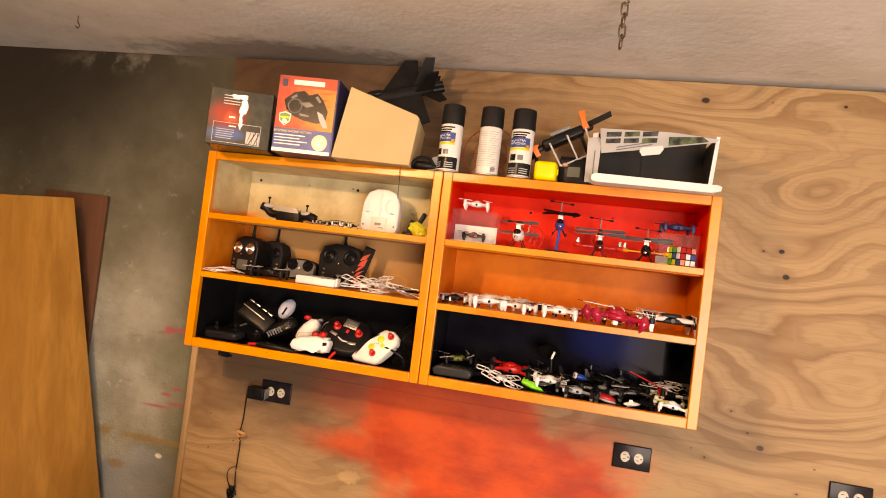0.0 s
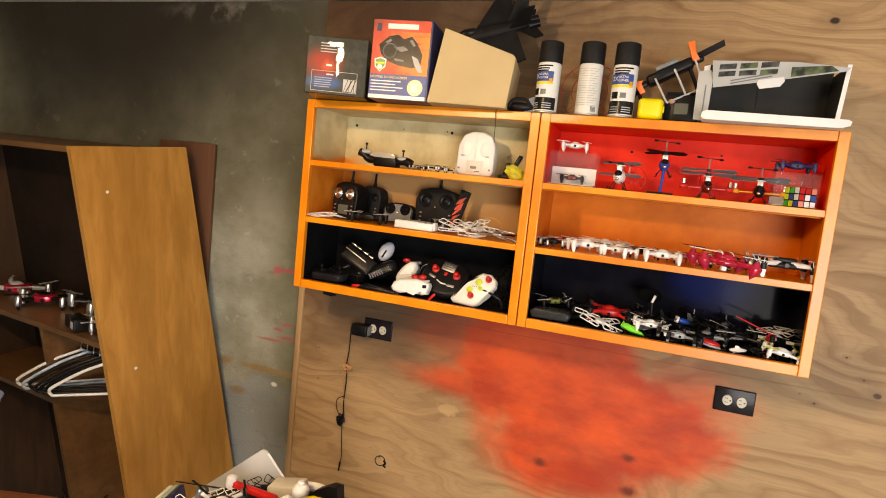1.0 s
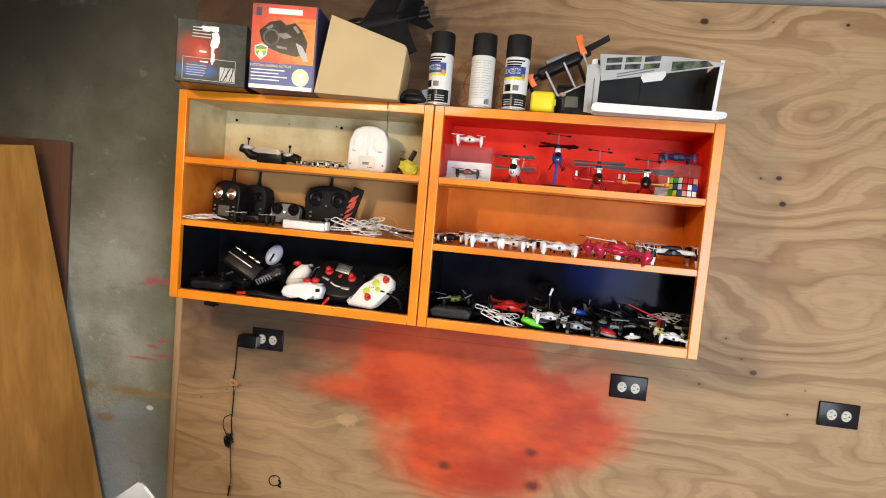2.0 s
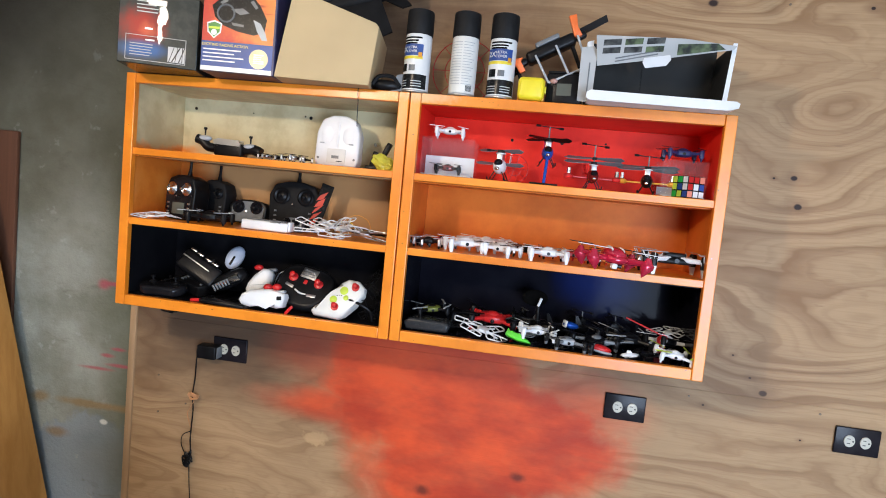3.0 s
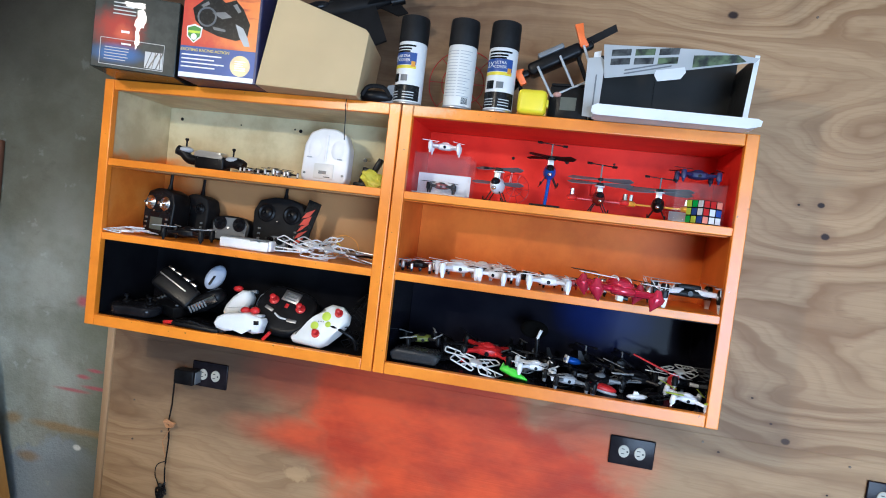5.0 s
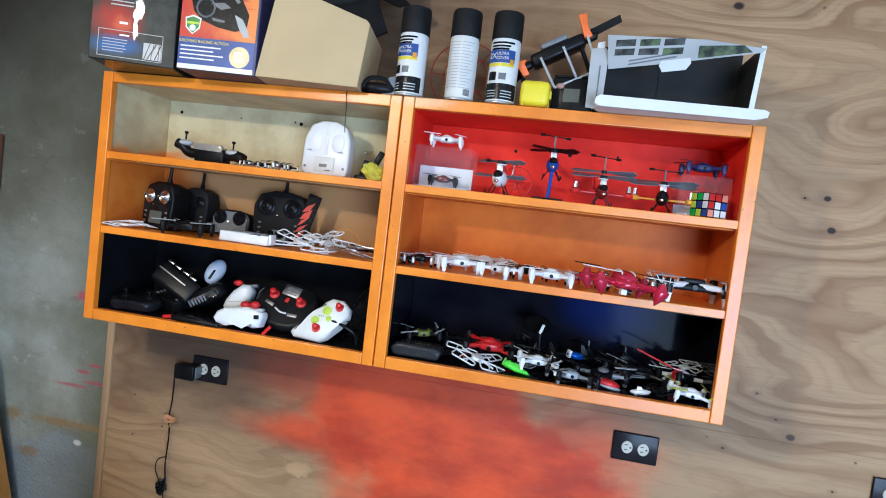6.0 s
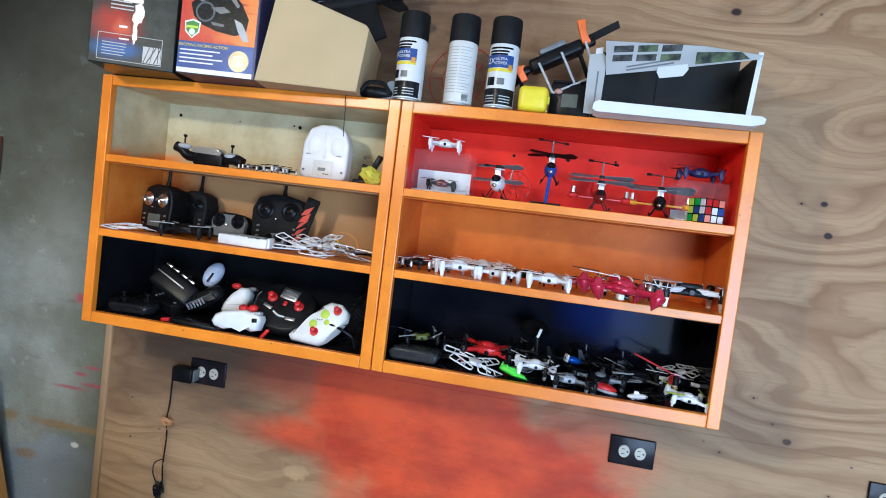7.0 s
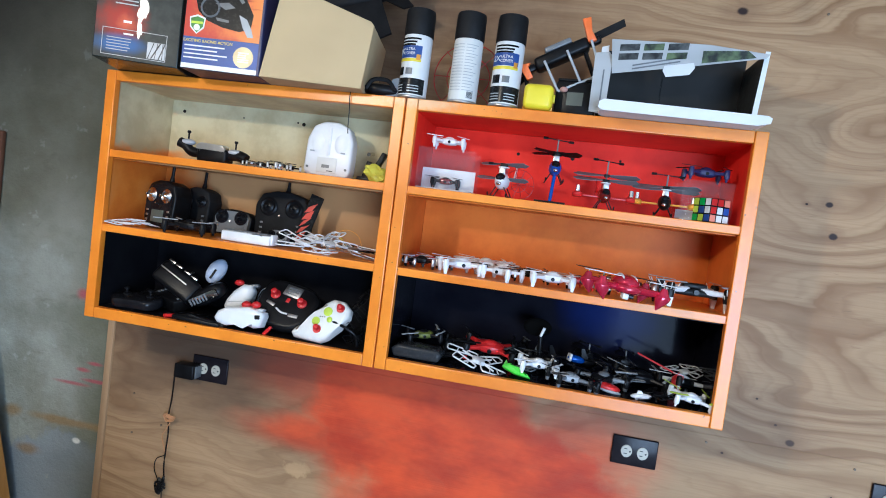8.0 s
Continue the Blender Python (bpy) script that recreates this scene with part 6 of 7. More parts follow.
thumb_stick(pad, 0.104, 0.056)
thumb_stick(pad, 0.058, 0.014)
for x, z, r in ((0.078, 0.050, 0.0095), (0.054, 0.031, 0.0085), (0.083, 0.033, 0.0060)):
    part("button", lathe(B(), [(r, 0.0), (r, 0.002), (r * 0.7, 0.003)], 16), LIME, pad).matrix_local = pose(x, 0.0006, z, 90, 0, 0)
for k in range(3):
    part("indicator", rod(B(), (0.062 + 0.005 * k, -0.0006, 0.040 - 0.0006 * k), (0.062 + 0.005 * k, 0.001, 0.040 - 0.0006 * k), 0.0012, None, 8), BLACK, pad)
ob = thing("flat_phone", pose(0.300, -0.262, Z3 + 0.002, 0, 4, 6), "flat black device with a glassy screen", "device")
part("case", box(B(), -0.060, 0.060, -0.028, 0.03, 0.0, 0.010, 0.004), BLACK, ob)
part("screen", box(B(), -0.052, 0.046, -0.024, 0.026, 0.0101, 0.0112, 0.0005), BLACK_GLOSS, ob)
part("button", blob(B(), (0.062, -0.01, 0.008), (0.012, 0.014, 0.011)), BLACK, ob)
ob = thing("red_clip", pose(0.222, -0.265, Z3, 0, -8, 0), "small red plastic strip", "clip")
part("strip", box(B(), -0.018, 0.016, -0.004, 0.004, 0.0, 0.009, 0.002), RED, ob)
ob = thing("red_clip", pose(0.480, -0.272, Z3, 0, -50, 0), "small red plastic strip", "clip")
part("strip", box(B(), -0.004, 0.024, -0.004, 0.004, 0.0, 0.008, 0.002), RED, ob)
for x, y, z, s in ((0.690, -0.230, 0.016, 3), (0.700, -0.150, 0.018, 4), (0.695, -0.19, 0.052, 5), (0.665, -0.13, 0.085, 6), (0.060, -0.11, 0.02, 7)):
    wire_frame(pose(x, y, Z3 + z, 20 * math.sin(s), 60 * math.cos(s * 2), 35 * s), "black drone frame jammed into the dark corner", 0.62, BLACK, s)
ob = thing("black_cable", pose(0.655, -0.255, Z3), "black cable with a plug looped on the pile", "cable")
part("strand", wire(B(), curve_points([(-0.03, 0, 0.05), (-0.01, -0.01, 0.055), (0.02, -0.008, 0.045), (0.04, 0.0, 0.03), (0.045, 0.01, 0.004)]), 0.0035, 7), BLACK, ob)
part("plug", box(B(), -0.040, -0.022, -0.006, 0.006, 0.045, 0.057, 0.003), BLACK, ob)
ob = thing("white_cable", pose(0.400, -0.14, Z3 + 0.05), "thin white cord looped behind the controllers", "cable")
part("strand", wire(B(), curve_points([(-0.02, 0, 0.0), (0.0, -0.01, 0.035), (0.03, -0.01, 0.04), (0.05, 0.0, 0.02)]), 0.0014, 5), WHITE, ob)

# ---- cabinet with red inside, upper shelf ----
Z1 = SHELF_1 + 0.001


def display_box(x0, x1, h, label, card):
    ob = thing("display_box", pose((x0 + x1) / 2, -0.235, Z1), label, "display box", "clear display boxes")
    w = (x1 - x0) / 2
    part("card_insert", box(B(), -w + 0.002, w - 0.002, 0.056, 0.058, 0.0045, h * card), PAPER, ob, "plain white card")
    part("floor", box(B(), -w + 0.002, w - 0.002, 0.002, 0.097, 0.0015, 0.004), PAPER, ob)
    for a in ((-w, w, 0.0, 0.0012, 0.0, h), (-w, w, 0.0988, 0.10, 0.0, h), (-w, -w + 0.0012, 0.0013, 0.0987, 0.0, h), (w - 0.0012, w, 0.0013, 0.0987, 0.0, h)):
        part("clear_side", box(B(), *a), CLEAR, ob)
    part("clear_lid", box(B(), -w - 0.001, w + 0.001, -0.001, 0.101, h, h + 0.0015), CLEAR, ob)
    return ob


display_box(0.786, 0.918, 0.094, "clear plastic display box with a small red drone inside", 0.56)
quad(pose(0.853, -0.209, Z1 + 0.0045, 0, 0, 5), "small dark red drone with black legs inside a clear box", 0.072, plain("dark_red_shell", (0.20, 0.014, 0.014), 0.2), BLACK, BLACK, BLACK, 0.014)
quad(pose(0.850, -0.205, Z1 + 0.0965, 0, 0, 6), "tiny white drone standing on a clear box", 0.082, WHITE, WHITE, WHITE, WHITE, 0.012)
heli(pose(0.985, -0.220, Z1), "small white toy helicopter with a red wire tail ring", 1.15, WHITE, WHITE, SMOKE, None, 0.075, -8, 0.05)
ob = thing("wire_hoop_toy", pose(1.018, -0.150, Z1), "thin red wire ring standing against the red back", "wire guard")
part("hoop", ring(B(), (0, 0, 0.038), 0.036, 0.0010, pose(0, 0, 0, 86, 0, 0), 26, 5), RED, ob)
part("hoop", ring(B(), (0, 0, 0.038), 0.018, 0.0009, pose(0, 0, 0, 86, 0, 0), 20, 5), RED, ob)
for k in range(10):
    a = math.tau * k / 10
    part("spoke", rod(B(), (0, 0, 0.038), (0.036 * math.cos(a), 0, 0.038 + 0.036 * math.sin(a)), 0.0008, None, 5), RED, ob)
heli(pose(1.098, -0.215, Z1 + 0.046), "slim blue and black toy helicopter on a stick stand", 1.05, BLUE, BLUE, BLACK, None, 0.098, 4, 0.050)
ob = thing("display_stand", pose(1.096, -0.225, Z1), "blue stick stand under the helicopter", "stand")
part("stalk", rod(B(), (0.0, -0.012, 0.0), (0.003, 0.006, 0.062), 0.0040, None, 8), BLUE, ob)
part("foot_bar", box(B(), -0.034, 0.034, -0.016, -0.006, 0.0, 0.005, 0.001), BLACK, ob)
heli(pose(1.212, -0.220, Z1), "dark red toy helicopter with silver engine pods", 1.0, plain("dark_red_gloss", (0.16, 0.012, 0.012), 0.15), RED, SMOKE, RED, 0.108, 6, 0.062)
heli(pose(1.340, -0.220, Z1), "black toy helicopter with amber engine pods", 1.0, BLACK, BLACK, SMOKE, GOLD, 0.092, -10, 0.062)
display_box(1.370, 1.474, 0.086, "clear plastic display box behind a puzzle cube", 0.28)
quad(pose(1.418, -0.200, Z1 + 0.0885, 0, 0, 4), "tiny dark blue drone standing on a clear box", 0.092, INK_NAVY, INK_NAVY, BLACK, INK_NAVY, 0.010)


def puzzle_cube():
    ob = thing("puzzle_cube", pose(1.430, -0.248, Z1, 0, 0, 30), "scrambled colour puzzle cube with black edges", "puzzle cube")
    s = 0.050
    part("cube_body", box(B(), -s / 2, s / 2, -s / 2, s / 2, 0, s, 0.002), BLACK, ob)
    kinds = {"w": INK_WHITE, "r": RED, "b": INK_BLUE, "g": plain("sticker_green", (0.02, 0.40, 0.06), 0.3), "y": LIME, "o": plain("sticker_salmon", (0.75, 0.25, 0.17), 0.3)}
    c = s / 3
    for face, rows in (("front", ("rro", "rwb", "oww")), ("left", ("ygw", "ybw", "gyb"))):
        for i, row in enumerate(rows):
            for j, ch in enumerate(row):
                u, z = -s / 2 + c * (j + 0.5), s - c * (i + 0.5)
                bm = B()
                if face == "front":
                    box(bm, u - c * 0.42, u + c * 0.42, -s / 2 - 0.0006, -s / 2 + 0.0002, z - c * 0.42, z + c * 0.42, 0.0004, 1)
                else:
                    box(bm, -s / 2 - 0.0006, -s / 2 + 0.0002, -u - c * 0.42, -u + c * 0.42, z - c * 0.42, z + c * 0.42, 0.0004, 1)
                part("sticker", bm, kinds[ch], ob)


puzzle_cube()

# ---- cabinet with red inside, middle shelf: a row of small drones ----
ROW = (
    (0.778, -0.225, 0.070, BLACK, BLACK, BLACK, None, 1, 20, "small black drone at the end of the row"),
    (0.822, -0.215, 0.085, BLACK, BLACK, PALE_GREY, None, 1, 0, "black drone with pale propellers"),
    (0.850, -0.170, 0.090, RED, BLACK, WHITE, None, 1, 15, "black and red drone with white trim"),
    (0.920, -0.235, 0.115, WHITE, WHITE, WHITE, None, 1, 22, "white four-legged toy drone"),
    (0.965, -0.150, 0.120, WHITE, OFF_WHITE, WHITE, WHITE, 0, 12, "white toy drone with ring guards"),
    (1.012, -0.245, 0.100, WHITE, WHITE, BLACK, None, 1, -30, "white toy drone with black propellers"),
    (1.075, -0.180, 0.100, BLACK, BLACK, BLACK, None, 0, 10, "flat black toy drone"),
    (1.126, -0.250, 0.110, WHITE, WHITE, WHITE, None, 1, 4, "white toy drone with a long rounded body"),
    (1.185, -0.175, 0.095, RED, BLACK, PALE_GREY, None, 0, 20, "small dark red toy drone"),
    (1.300, -0.180, 0.125, BLACK, BLACK, BLACK, None, 0, 0, "low black toy drone"),
    (1.235, -0.150, 0.090, RED, RED, PALE_GREY, None, 0, 30, "small red toy drone behind the others"),
)
for x, y, span, body, arm, prop, guard, style, yaw, label in ROW:
    quad(pose(x, y, Z2, 0, 0, yaw), label, span * 0.95, body, arm, prop, None if body is not WHITE else WHITE, 0.011, guard, "pod", True, "drone", "row of toy drones", style)
big = quad(pose(1.424, -0.225, Z2, 0, 0, 4), "black and white drone with spidery pale guards", 0.145, BLACK, WHITE, PALE_GREY, BLACK, 0.016, None, "flat", True, "drone", "row of toy drones", 1)
for sx, sy in ((-1, -1), (1, -1), (1, 1), (-1, 1)):
    for k in range(5):
        a = radians(math.degrees(math.atan2(sy, sx)) - 70 + 35 * k)
        c = Vector((sx * 0.058, sy * 0.0435, 0.036))
        part("guard_finger", wire(B(), curve_points([c, c + Vector((0.018 * math.cos(a), 0.018 * math.sin(a), 0.004)), c + Vector((0.027 * math.cos(a), 0.027 * math.sin(a), 0.016))], 4), 0.0010, 5), OFF_WHITE, big)
hovering_drone()

# ---- cabinet with red inside, glossy black bottom: a heap of models ----
ob = thing("round_dish", pose(0.842, -0.232, Z3, 0, 0, 0), "shallow dark grey plastic tray", "tray")
bm = slab(B(), [(-0.050, 0.0), (0.056, 0.0), (0.064, 0.020), (0.050, 0.028), (-0.040, 0.030), (-0.058, 0.020)], -0.032, 0.035)
bmesh.ops.bevel(bm, geom=bm.edges[:], offset=0.007, segments=3, profile=0.5, affect="EDGES", clamp_overlap=True)
part("tray_body", bm, plain("dark_grey_tray", (0.03, 0.032, 0.035), 0.25), ob)
quad(pose(0.845, -0.185, Z3 + 0.032, 4, -6, 20), "tiny olive and white drone on a tray", 0.09, plain("olive_plastic", (0.12, 0.14, 0.02), 0.5), BLACK, PALE_GREY, BLACK, 0.006)
HEAP = (
    (1.002, -0.165, 0.012, 8, 4, 4, 0.150, RED, RED, BLACK, None, 1, "red drone with a black cage nose"),
    (1.120, -0.230, 0.014, 4, 3, 10, 0.105, WHITE, WHITE, WHITE, None, 1, "white drone on the heap of models"),
    (1.190, -0.262, 0.002, 0, 6, 25, 0.105, PALE_GREY, GREY, BLACK, None, 1, "grey drone tipped on the heap"),
    (1.262, -0.225, 0.004, 10, -4, 40, 0.120, BLACK, GREY, BLACK, None, 1, "black drone lost in the heap"),
    (1.150, -0.150, 0.004, 0, 8, 60, 0.130, BLACK, BLACK, BLACK, None, 1, "black drone lost in the heap"),
    (1.350, -0.170, 0.006, 6, 4, 12, 0.130, BLACK, BLACK, PALE_GREY, None, 1, "black drone with pale blades in the heap"),
    (1.444, -0.252, 0.002, 6, 8, 6, 0.100, WHITE, WHITE, LIME, None, 0, "white drone with lime green propellers"),
    (1.446, -0.170, 0.012, -10, 10, 30, 0.115, BLACK, WHITE, WHITE, None, 0, "black and white drone with thin arms"),
    (0.935, -0.130, 0.006, 4, 4, 10, 0.120, BLACK, BLACK, BLACK, None, 0, "black drone at the back of the heap"),
    (1.060, -0.110, 0.010, 4, -8, 30, 0.130, BLACK, BLACK, GREY, None, 0, "black drone at the back of the heap"),
)
for x, y, z, rx, ry, rz, span, body, arm, prop, guard, style, label in HEAP:
    quad(pose(x, y, Z3 + z, rx, ry, rz), label, span * 0.9, body, arm, prop, BLACK if body is not WHITE else WHITE, 0.010, guard, "pod", True, "drone", "heap of models", style)
wire_frame(pose(0.985, -0.240, Z3 + 0.010, 14, 14, 16), "white bare drone frame with ring guards on a heap", 1.05, WHITE, 12)
wire_frame(pose(1.452, -0.140, Z3 + 0.045, 12, -10, 20), "white thin frame on top of the heap", 0.75, OFF_WHITE, 14)
ob = thing("model_shell", pose(1.075, -0.250, Z3 + 0.002, -20, 8, -8), "bright green plastic model canopy", "canopy")
bm = slab(B(), [(-0.034, 0.006), (0.000, 0.0), (0.036, 0.002), (0.026, 0.010), (0.006, 0.013), (-0.016, 0.022), (-0.030, 0.016)], -0.016, 0.016)
bmesh.ops.bevel(bm, geom=bm.edges[:], offset=0.005, segments=2, profile=0.5, affect="EDGES", clamp_overlap=True)
part("shell", bm, GREEN, ob)
part("fin", slab(B(), [(-0.034, 0.010), (-0.020, 0.014), (-0.030, 0.026)], -0.003, 0.001), GREEN, ob)
ob = thing("antenna_stand", pose(1.122, -0.150, Z3), "black stalk with a round dark dish and white tip", "antenna")
part("stalk", rod(B(), (0, 0, 0.0), (-0.004, -0.002, 0.082), 0.0065, 0.0055, 12), BLACK, ob)
part("tip", rod(B(), (-0.004, -0.004, 0.080), (0.003, -0.006, 0.102), 0.0036, None, 8), WHITE, ob, "white stalk tip")
part("dish", blob(B(), (-0.014, 0.018, 0.098), (0.034, 0.008, 0.022)), plain("black_felt", (0.003, 0.003, 0.003), 0.9, 0, 0.2, 50.0, 0.1, 0.03), ob)
for x, label, yaw, cab, z in ((1.235, "black model helicopter with a long tail in the heap", 118, BLACK, 0.020), (1.320, "dark model helicopter leaning in the heap", 100, BLACK, 0.014)):
    heli(pose(x, -0.130, Z3 + z * 0.3), label, 0.85, cab, BLACK, BLACK, None, 0.072, yaw, 0.070)
ob = thing("model_shell", pose(1.270, -0.245, Z3, 0, 10, 0), "glossy red oval model canopy", "canopy")
part("shell", blob(B(), (0, 0, 0.012), (0.032, 0.016, 0.009)), RED, ob)
part("trim", blob(B(), (0.008, -0.004, 0.006), (0.027, 0.0135, 0.005)), PALE_GREY, ob)
ob = thing("broken_model", pose(1.345, -0.262, Z3, 0, -6, 0), "small white plastic model tail", "tail fin")
part("fin", slab(B(), [(-0.012, 0.0), (0.014, 0.002), (0.008, 0.007), (0.002, 0.018), (-0.006, 0.019)], -0.003, 0.003), WHITE, ob)
part("stub", blob(B(), (0, 0, 0.007), (0.022, 0.008, 0.006)), WHITE, ob)
ob = thing("broken_model", pose(1.424, -0.185, Z3 + 0.004, 0, 0, 0), "red model tail fin on a thin boom", "tail boom")
bm = slab(B(), [(-0.010, 0.0), (0.012, 0.004), (0.018, 0.044), (0.006, 0.052), (-0.006, 0.040)], -0.003, 0.003)
bmesh.ops.bevel(bm, geom=bm.edges[:], offset=0.0012, segments=1, profile=0.5, affect="EDGES")
part("fin", bm, RED, ob)
part("boom", rod(B(), (0.004, 0, 0.046), (-0.085, 0.012, 0.078), 0.002, None, 6), RED, ob)
for x, y, z, s in ((1.215, -0.235, 0.002, 21), (1.30, -0.200, 0.010, 22), (1.385, -0.235, 0.004, 23), (1.10, -0.190, 0.004, 24), (0.905, -0.205, 0.002, 25)):
    wire_frame(pose(x, y, Z3 + z, 9 * math.sin(s), 14 * math.cos(s), 50 * s), "dark bare drone frame in the heap", 0.8, BLACK if s % 2 else GREY, s)
ob = thing("model_shell", pose(1.205, -0.160, Z3 + 0.034, 0, 10, 20), "small blue and white model canopy", "canopy")
part("shell", blob(B(), (0, 0, 0.008), (0.022, 0.012, 0.009)), BLUE, ob)
part("white_nose", box(B(), -0.020, -0.014, -0.010, 0.010, 0.0, 0.018, 0.002), WHITE, ob)


# ---- wardrobe contents and the table ----
def on_shelf(u, v, w):
    return W_TOP + WA * u + WD * v - WE * w


for u, v, span, body, arm, prop, yaw, label in ((0.78, 0.12, 0.22, RED_METALLIC, PALE_GREY, PALE_GREY, 12, "red drone with pale grey arms on a wardrobe shelf"), (0.58, 0.12, 0.19, RED_METALLIC, BLACK, BLACK, 40, "dark red drone with black arms on a wardrobe shelf"),
                                                 (0.34, 0.20, 0.24, BLACK, BLACK, GREY, -20, "chunky black drone on a wardrobe shelf"), (0.12, 0.10, 0.15, BLACK, ALUMINIUM, PALE_GREY, 50, "small chrome and black drone on a wardrobe shelf")):
    quad(Matrix.Translation(on_shelf(u, v, 0.689)) @ pose(0, 0, 0.002, 0, 0, yaw), label, span, body, arm, prop, None, 0.010, None, "pod", True, "drone", "wardrobe drones")
ob = thing("battery_pack", Matrix.Translation(on_shelf(0.24, 0.05, 0.689)) @ pose(0, 0, 0.001, 0, 0, -25), "black battery pack with white label marks", "battery")
part("pack", box(B(), -0.06, 0.06, -0.025, 0.025, 0.0, 0.045, 0.004), BLACK, ob)
part("print_bar", patch(B(), 0.020, 0.048, 0.008, 0.034, -0.0251), PALE_GREY, ob)


def clothes_hanger(at, yaw, lean, material, label):
    ob = thing("clothes_hanger", Matrix.Translation(at) @ pose(0, 0, 0, lean, 0, yaw) @ Matrix.Scale(1.04, 4), label, "hanger", "clothes hangers")
    part("hook", wire(B(), curve_points([(-0.012, 0, -0.012), (-0.012, 0, 0.008), (0.002, 0, 0.017), (0.014, 0, 0.004), (0.006, 0, -0.012), (0.0, 0, -0.03), (0.0, 0, -0.055)]), 0.0022, 7), ALUMINIUM, ob)
    part("shoulder", wire(B(), curve_points([(0, 0, -0.05), (-0.09, 0, -0.085), (-0.175, 0, -0.135), (-0.195, 0, -0.155), (-0.185, 0, -0.172)]), 0.0055, 8), material, ob)
    part("shoulder", wire(B(), curve_points([(0, 0, -0.05), (0.09, 0, -0.085), (0.175, 0, -0.135), (0.195, 0, -0.155), (0.185, 0, -0.172)]), 0.0055, 8), material, ob)
    part("cross_bar", rod(B(), (-0.186, 0, -0.172), (0.186, 0, -0.172), 0.005, None, 8), material, ob)
    part("strap_hook", wire(B(), curve_points([(0.08, 0, -0.084), (0.084, 0, -0.104), (0.096, 0, -0.100)]), 0.0025, 6), material, ob)


for k, (u, yaw, material, label) in enumerate(((0.15, 42, WHITE, "white plastic clothes hanger"), (0.17, 38, BLACK, "black plastic clothes hanger"), (0.20, 44, BLACK, "black plastic clothes hanger"), (0.23, 48, BLACK, "black plastic clothes hanger"),
                                               (0.27, 46, BLACK, "black plastic clothes hanger"), (0.31, 54, plain("pale_blue_plastic", (0.40, 0.52, 0.66), 0.35), "pale blue plastic clothes hanger"), (0.35, 50, WHITE, "white plastic clothes hanger"))):
    clothes_hanger(on_shelf(u, 0.12, 0.763), yaw, 0, material, label + " on the rod")


def storage_tub():
    ob = thing("storage_tub", pose(-0.790, -0.975, 0.741, 0, 0, 17.5), "translucent bluish plastic storage tub with a wide rim", "storage tub")
    bm = B()
    rings = []
    for s, z in ((0.86, 0.0), (0.90, 0.02), (1.0, 0.26), (1.06, 0.262), (1.06, 0.278), (0.985, 0.278), (0.965, 0.262), (0.88, 0.02), (0.84, 0.008)):
        loop_pts = []
        for k in range(32):
            a = math.tau * k / 32
            c, q = math.cos(a), math.sin(a)
            loop_pts.append(bm.verts.new((0.20 * s * math.copysign(abs(c) ** 0.35, c), 0.15 * s * math.copysign(abs(q) ** 0.35, q), z)))
        rings.append(loop_pts)
    for a, b in zip(rings, rings[1:]):
        for k in range(32):
            bm.faces.new((a[k], a[(k + 1) % 32], b[(k + 1) % 32], b[k]))
    bm.faces.new(rings[0]), bm.faces.new(rings[-1])
    part("tub_body", bm, TUB_PLASTIC, ob)
    edge = []
    for k in range(40):
        c, q = math.cos(math.tau * k / 40), math.sin(math.tau * k / 40)
        edge.append((0.214 * math.copysign(abs(c) ** 0.35, c), 0.161 * math.copysign(abs(q) ** 0.35, q), 0.281))
    part("rolled_rim", wire(B(), edge, 0.0045, 8, True), TUB_PLASTIC, ob, "pale rolled rim")
    cloth = thing("folded_cloth", pose(-0.790, -0.975, 0.752), "crumpled white cloth inside the tub", "cloth")
    bm = B()
    bmesh.ops.create_icosphere(bm, subdivisions=4, radius=1.0)
    for v in bm.verts:
        n = noise.noise(v.co * 2.0) * 0.25 + noise.noise(v.co * 5.0) * 0.12
        v.co = Vector((v.co.x * 0.13 * (1 + n), v.co.y * 0.09 * (1 + n), max(0.0, 0.055 + v.co.z * 0.06 * (1 + n))))
    part("fabric", bm, plain("white_cotton", (0.66, 0.68, 0.72), 0.9, 0, 0.08, 40, 0.3), cloth)


storage_tub()
quad(pose(-0.30, -0.84, 0.741, 0, 0, 10), "white toy drone with black print on the table", 0.15, WHITE, WHITE, BLACK, BLACK, 0.016, None, "pod", True, "drone", "table drones", 1)
quad(pose(-0.40, -1.02, 0.741, 0, 0, 30), "black toy drone near the table edge", 0.16, BLACK, BLACK, BLACK, None, 0.016, None, "flat", True, "drone", "table drones", 1)


def parts_basin():
    ob = thing("parts_basin", pose(0.27, -0.765, 0.741), "round white plastic basin full of drone parts", "basin")
    part("basin_body", lathe(B(), [(0.16, 0.0), (0.172, 0.01), (0.206, 0.130), (0.214, 0.134), (0.216, 0.146), (0.208, 0.150), (0.198, 0.138), (0.165, 0.02), (0.15, 0.012)], 48), WHITE, ob)


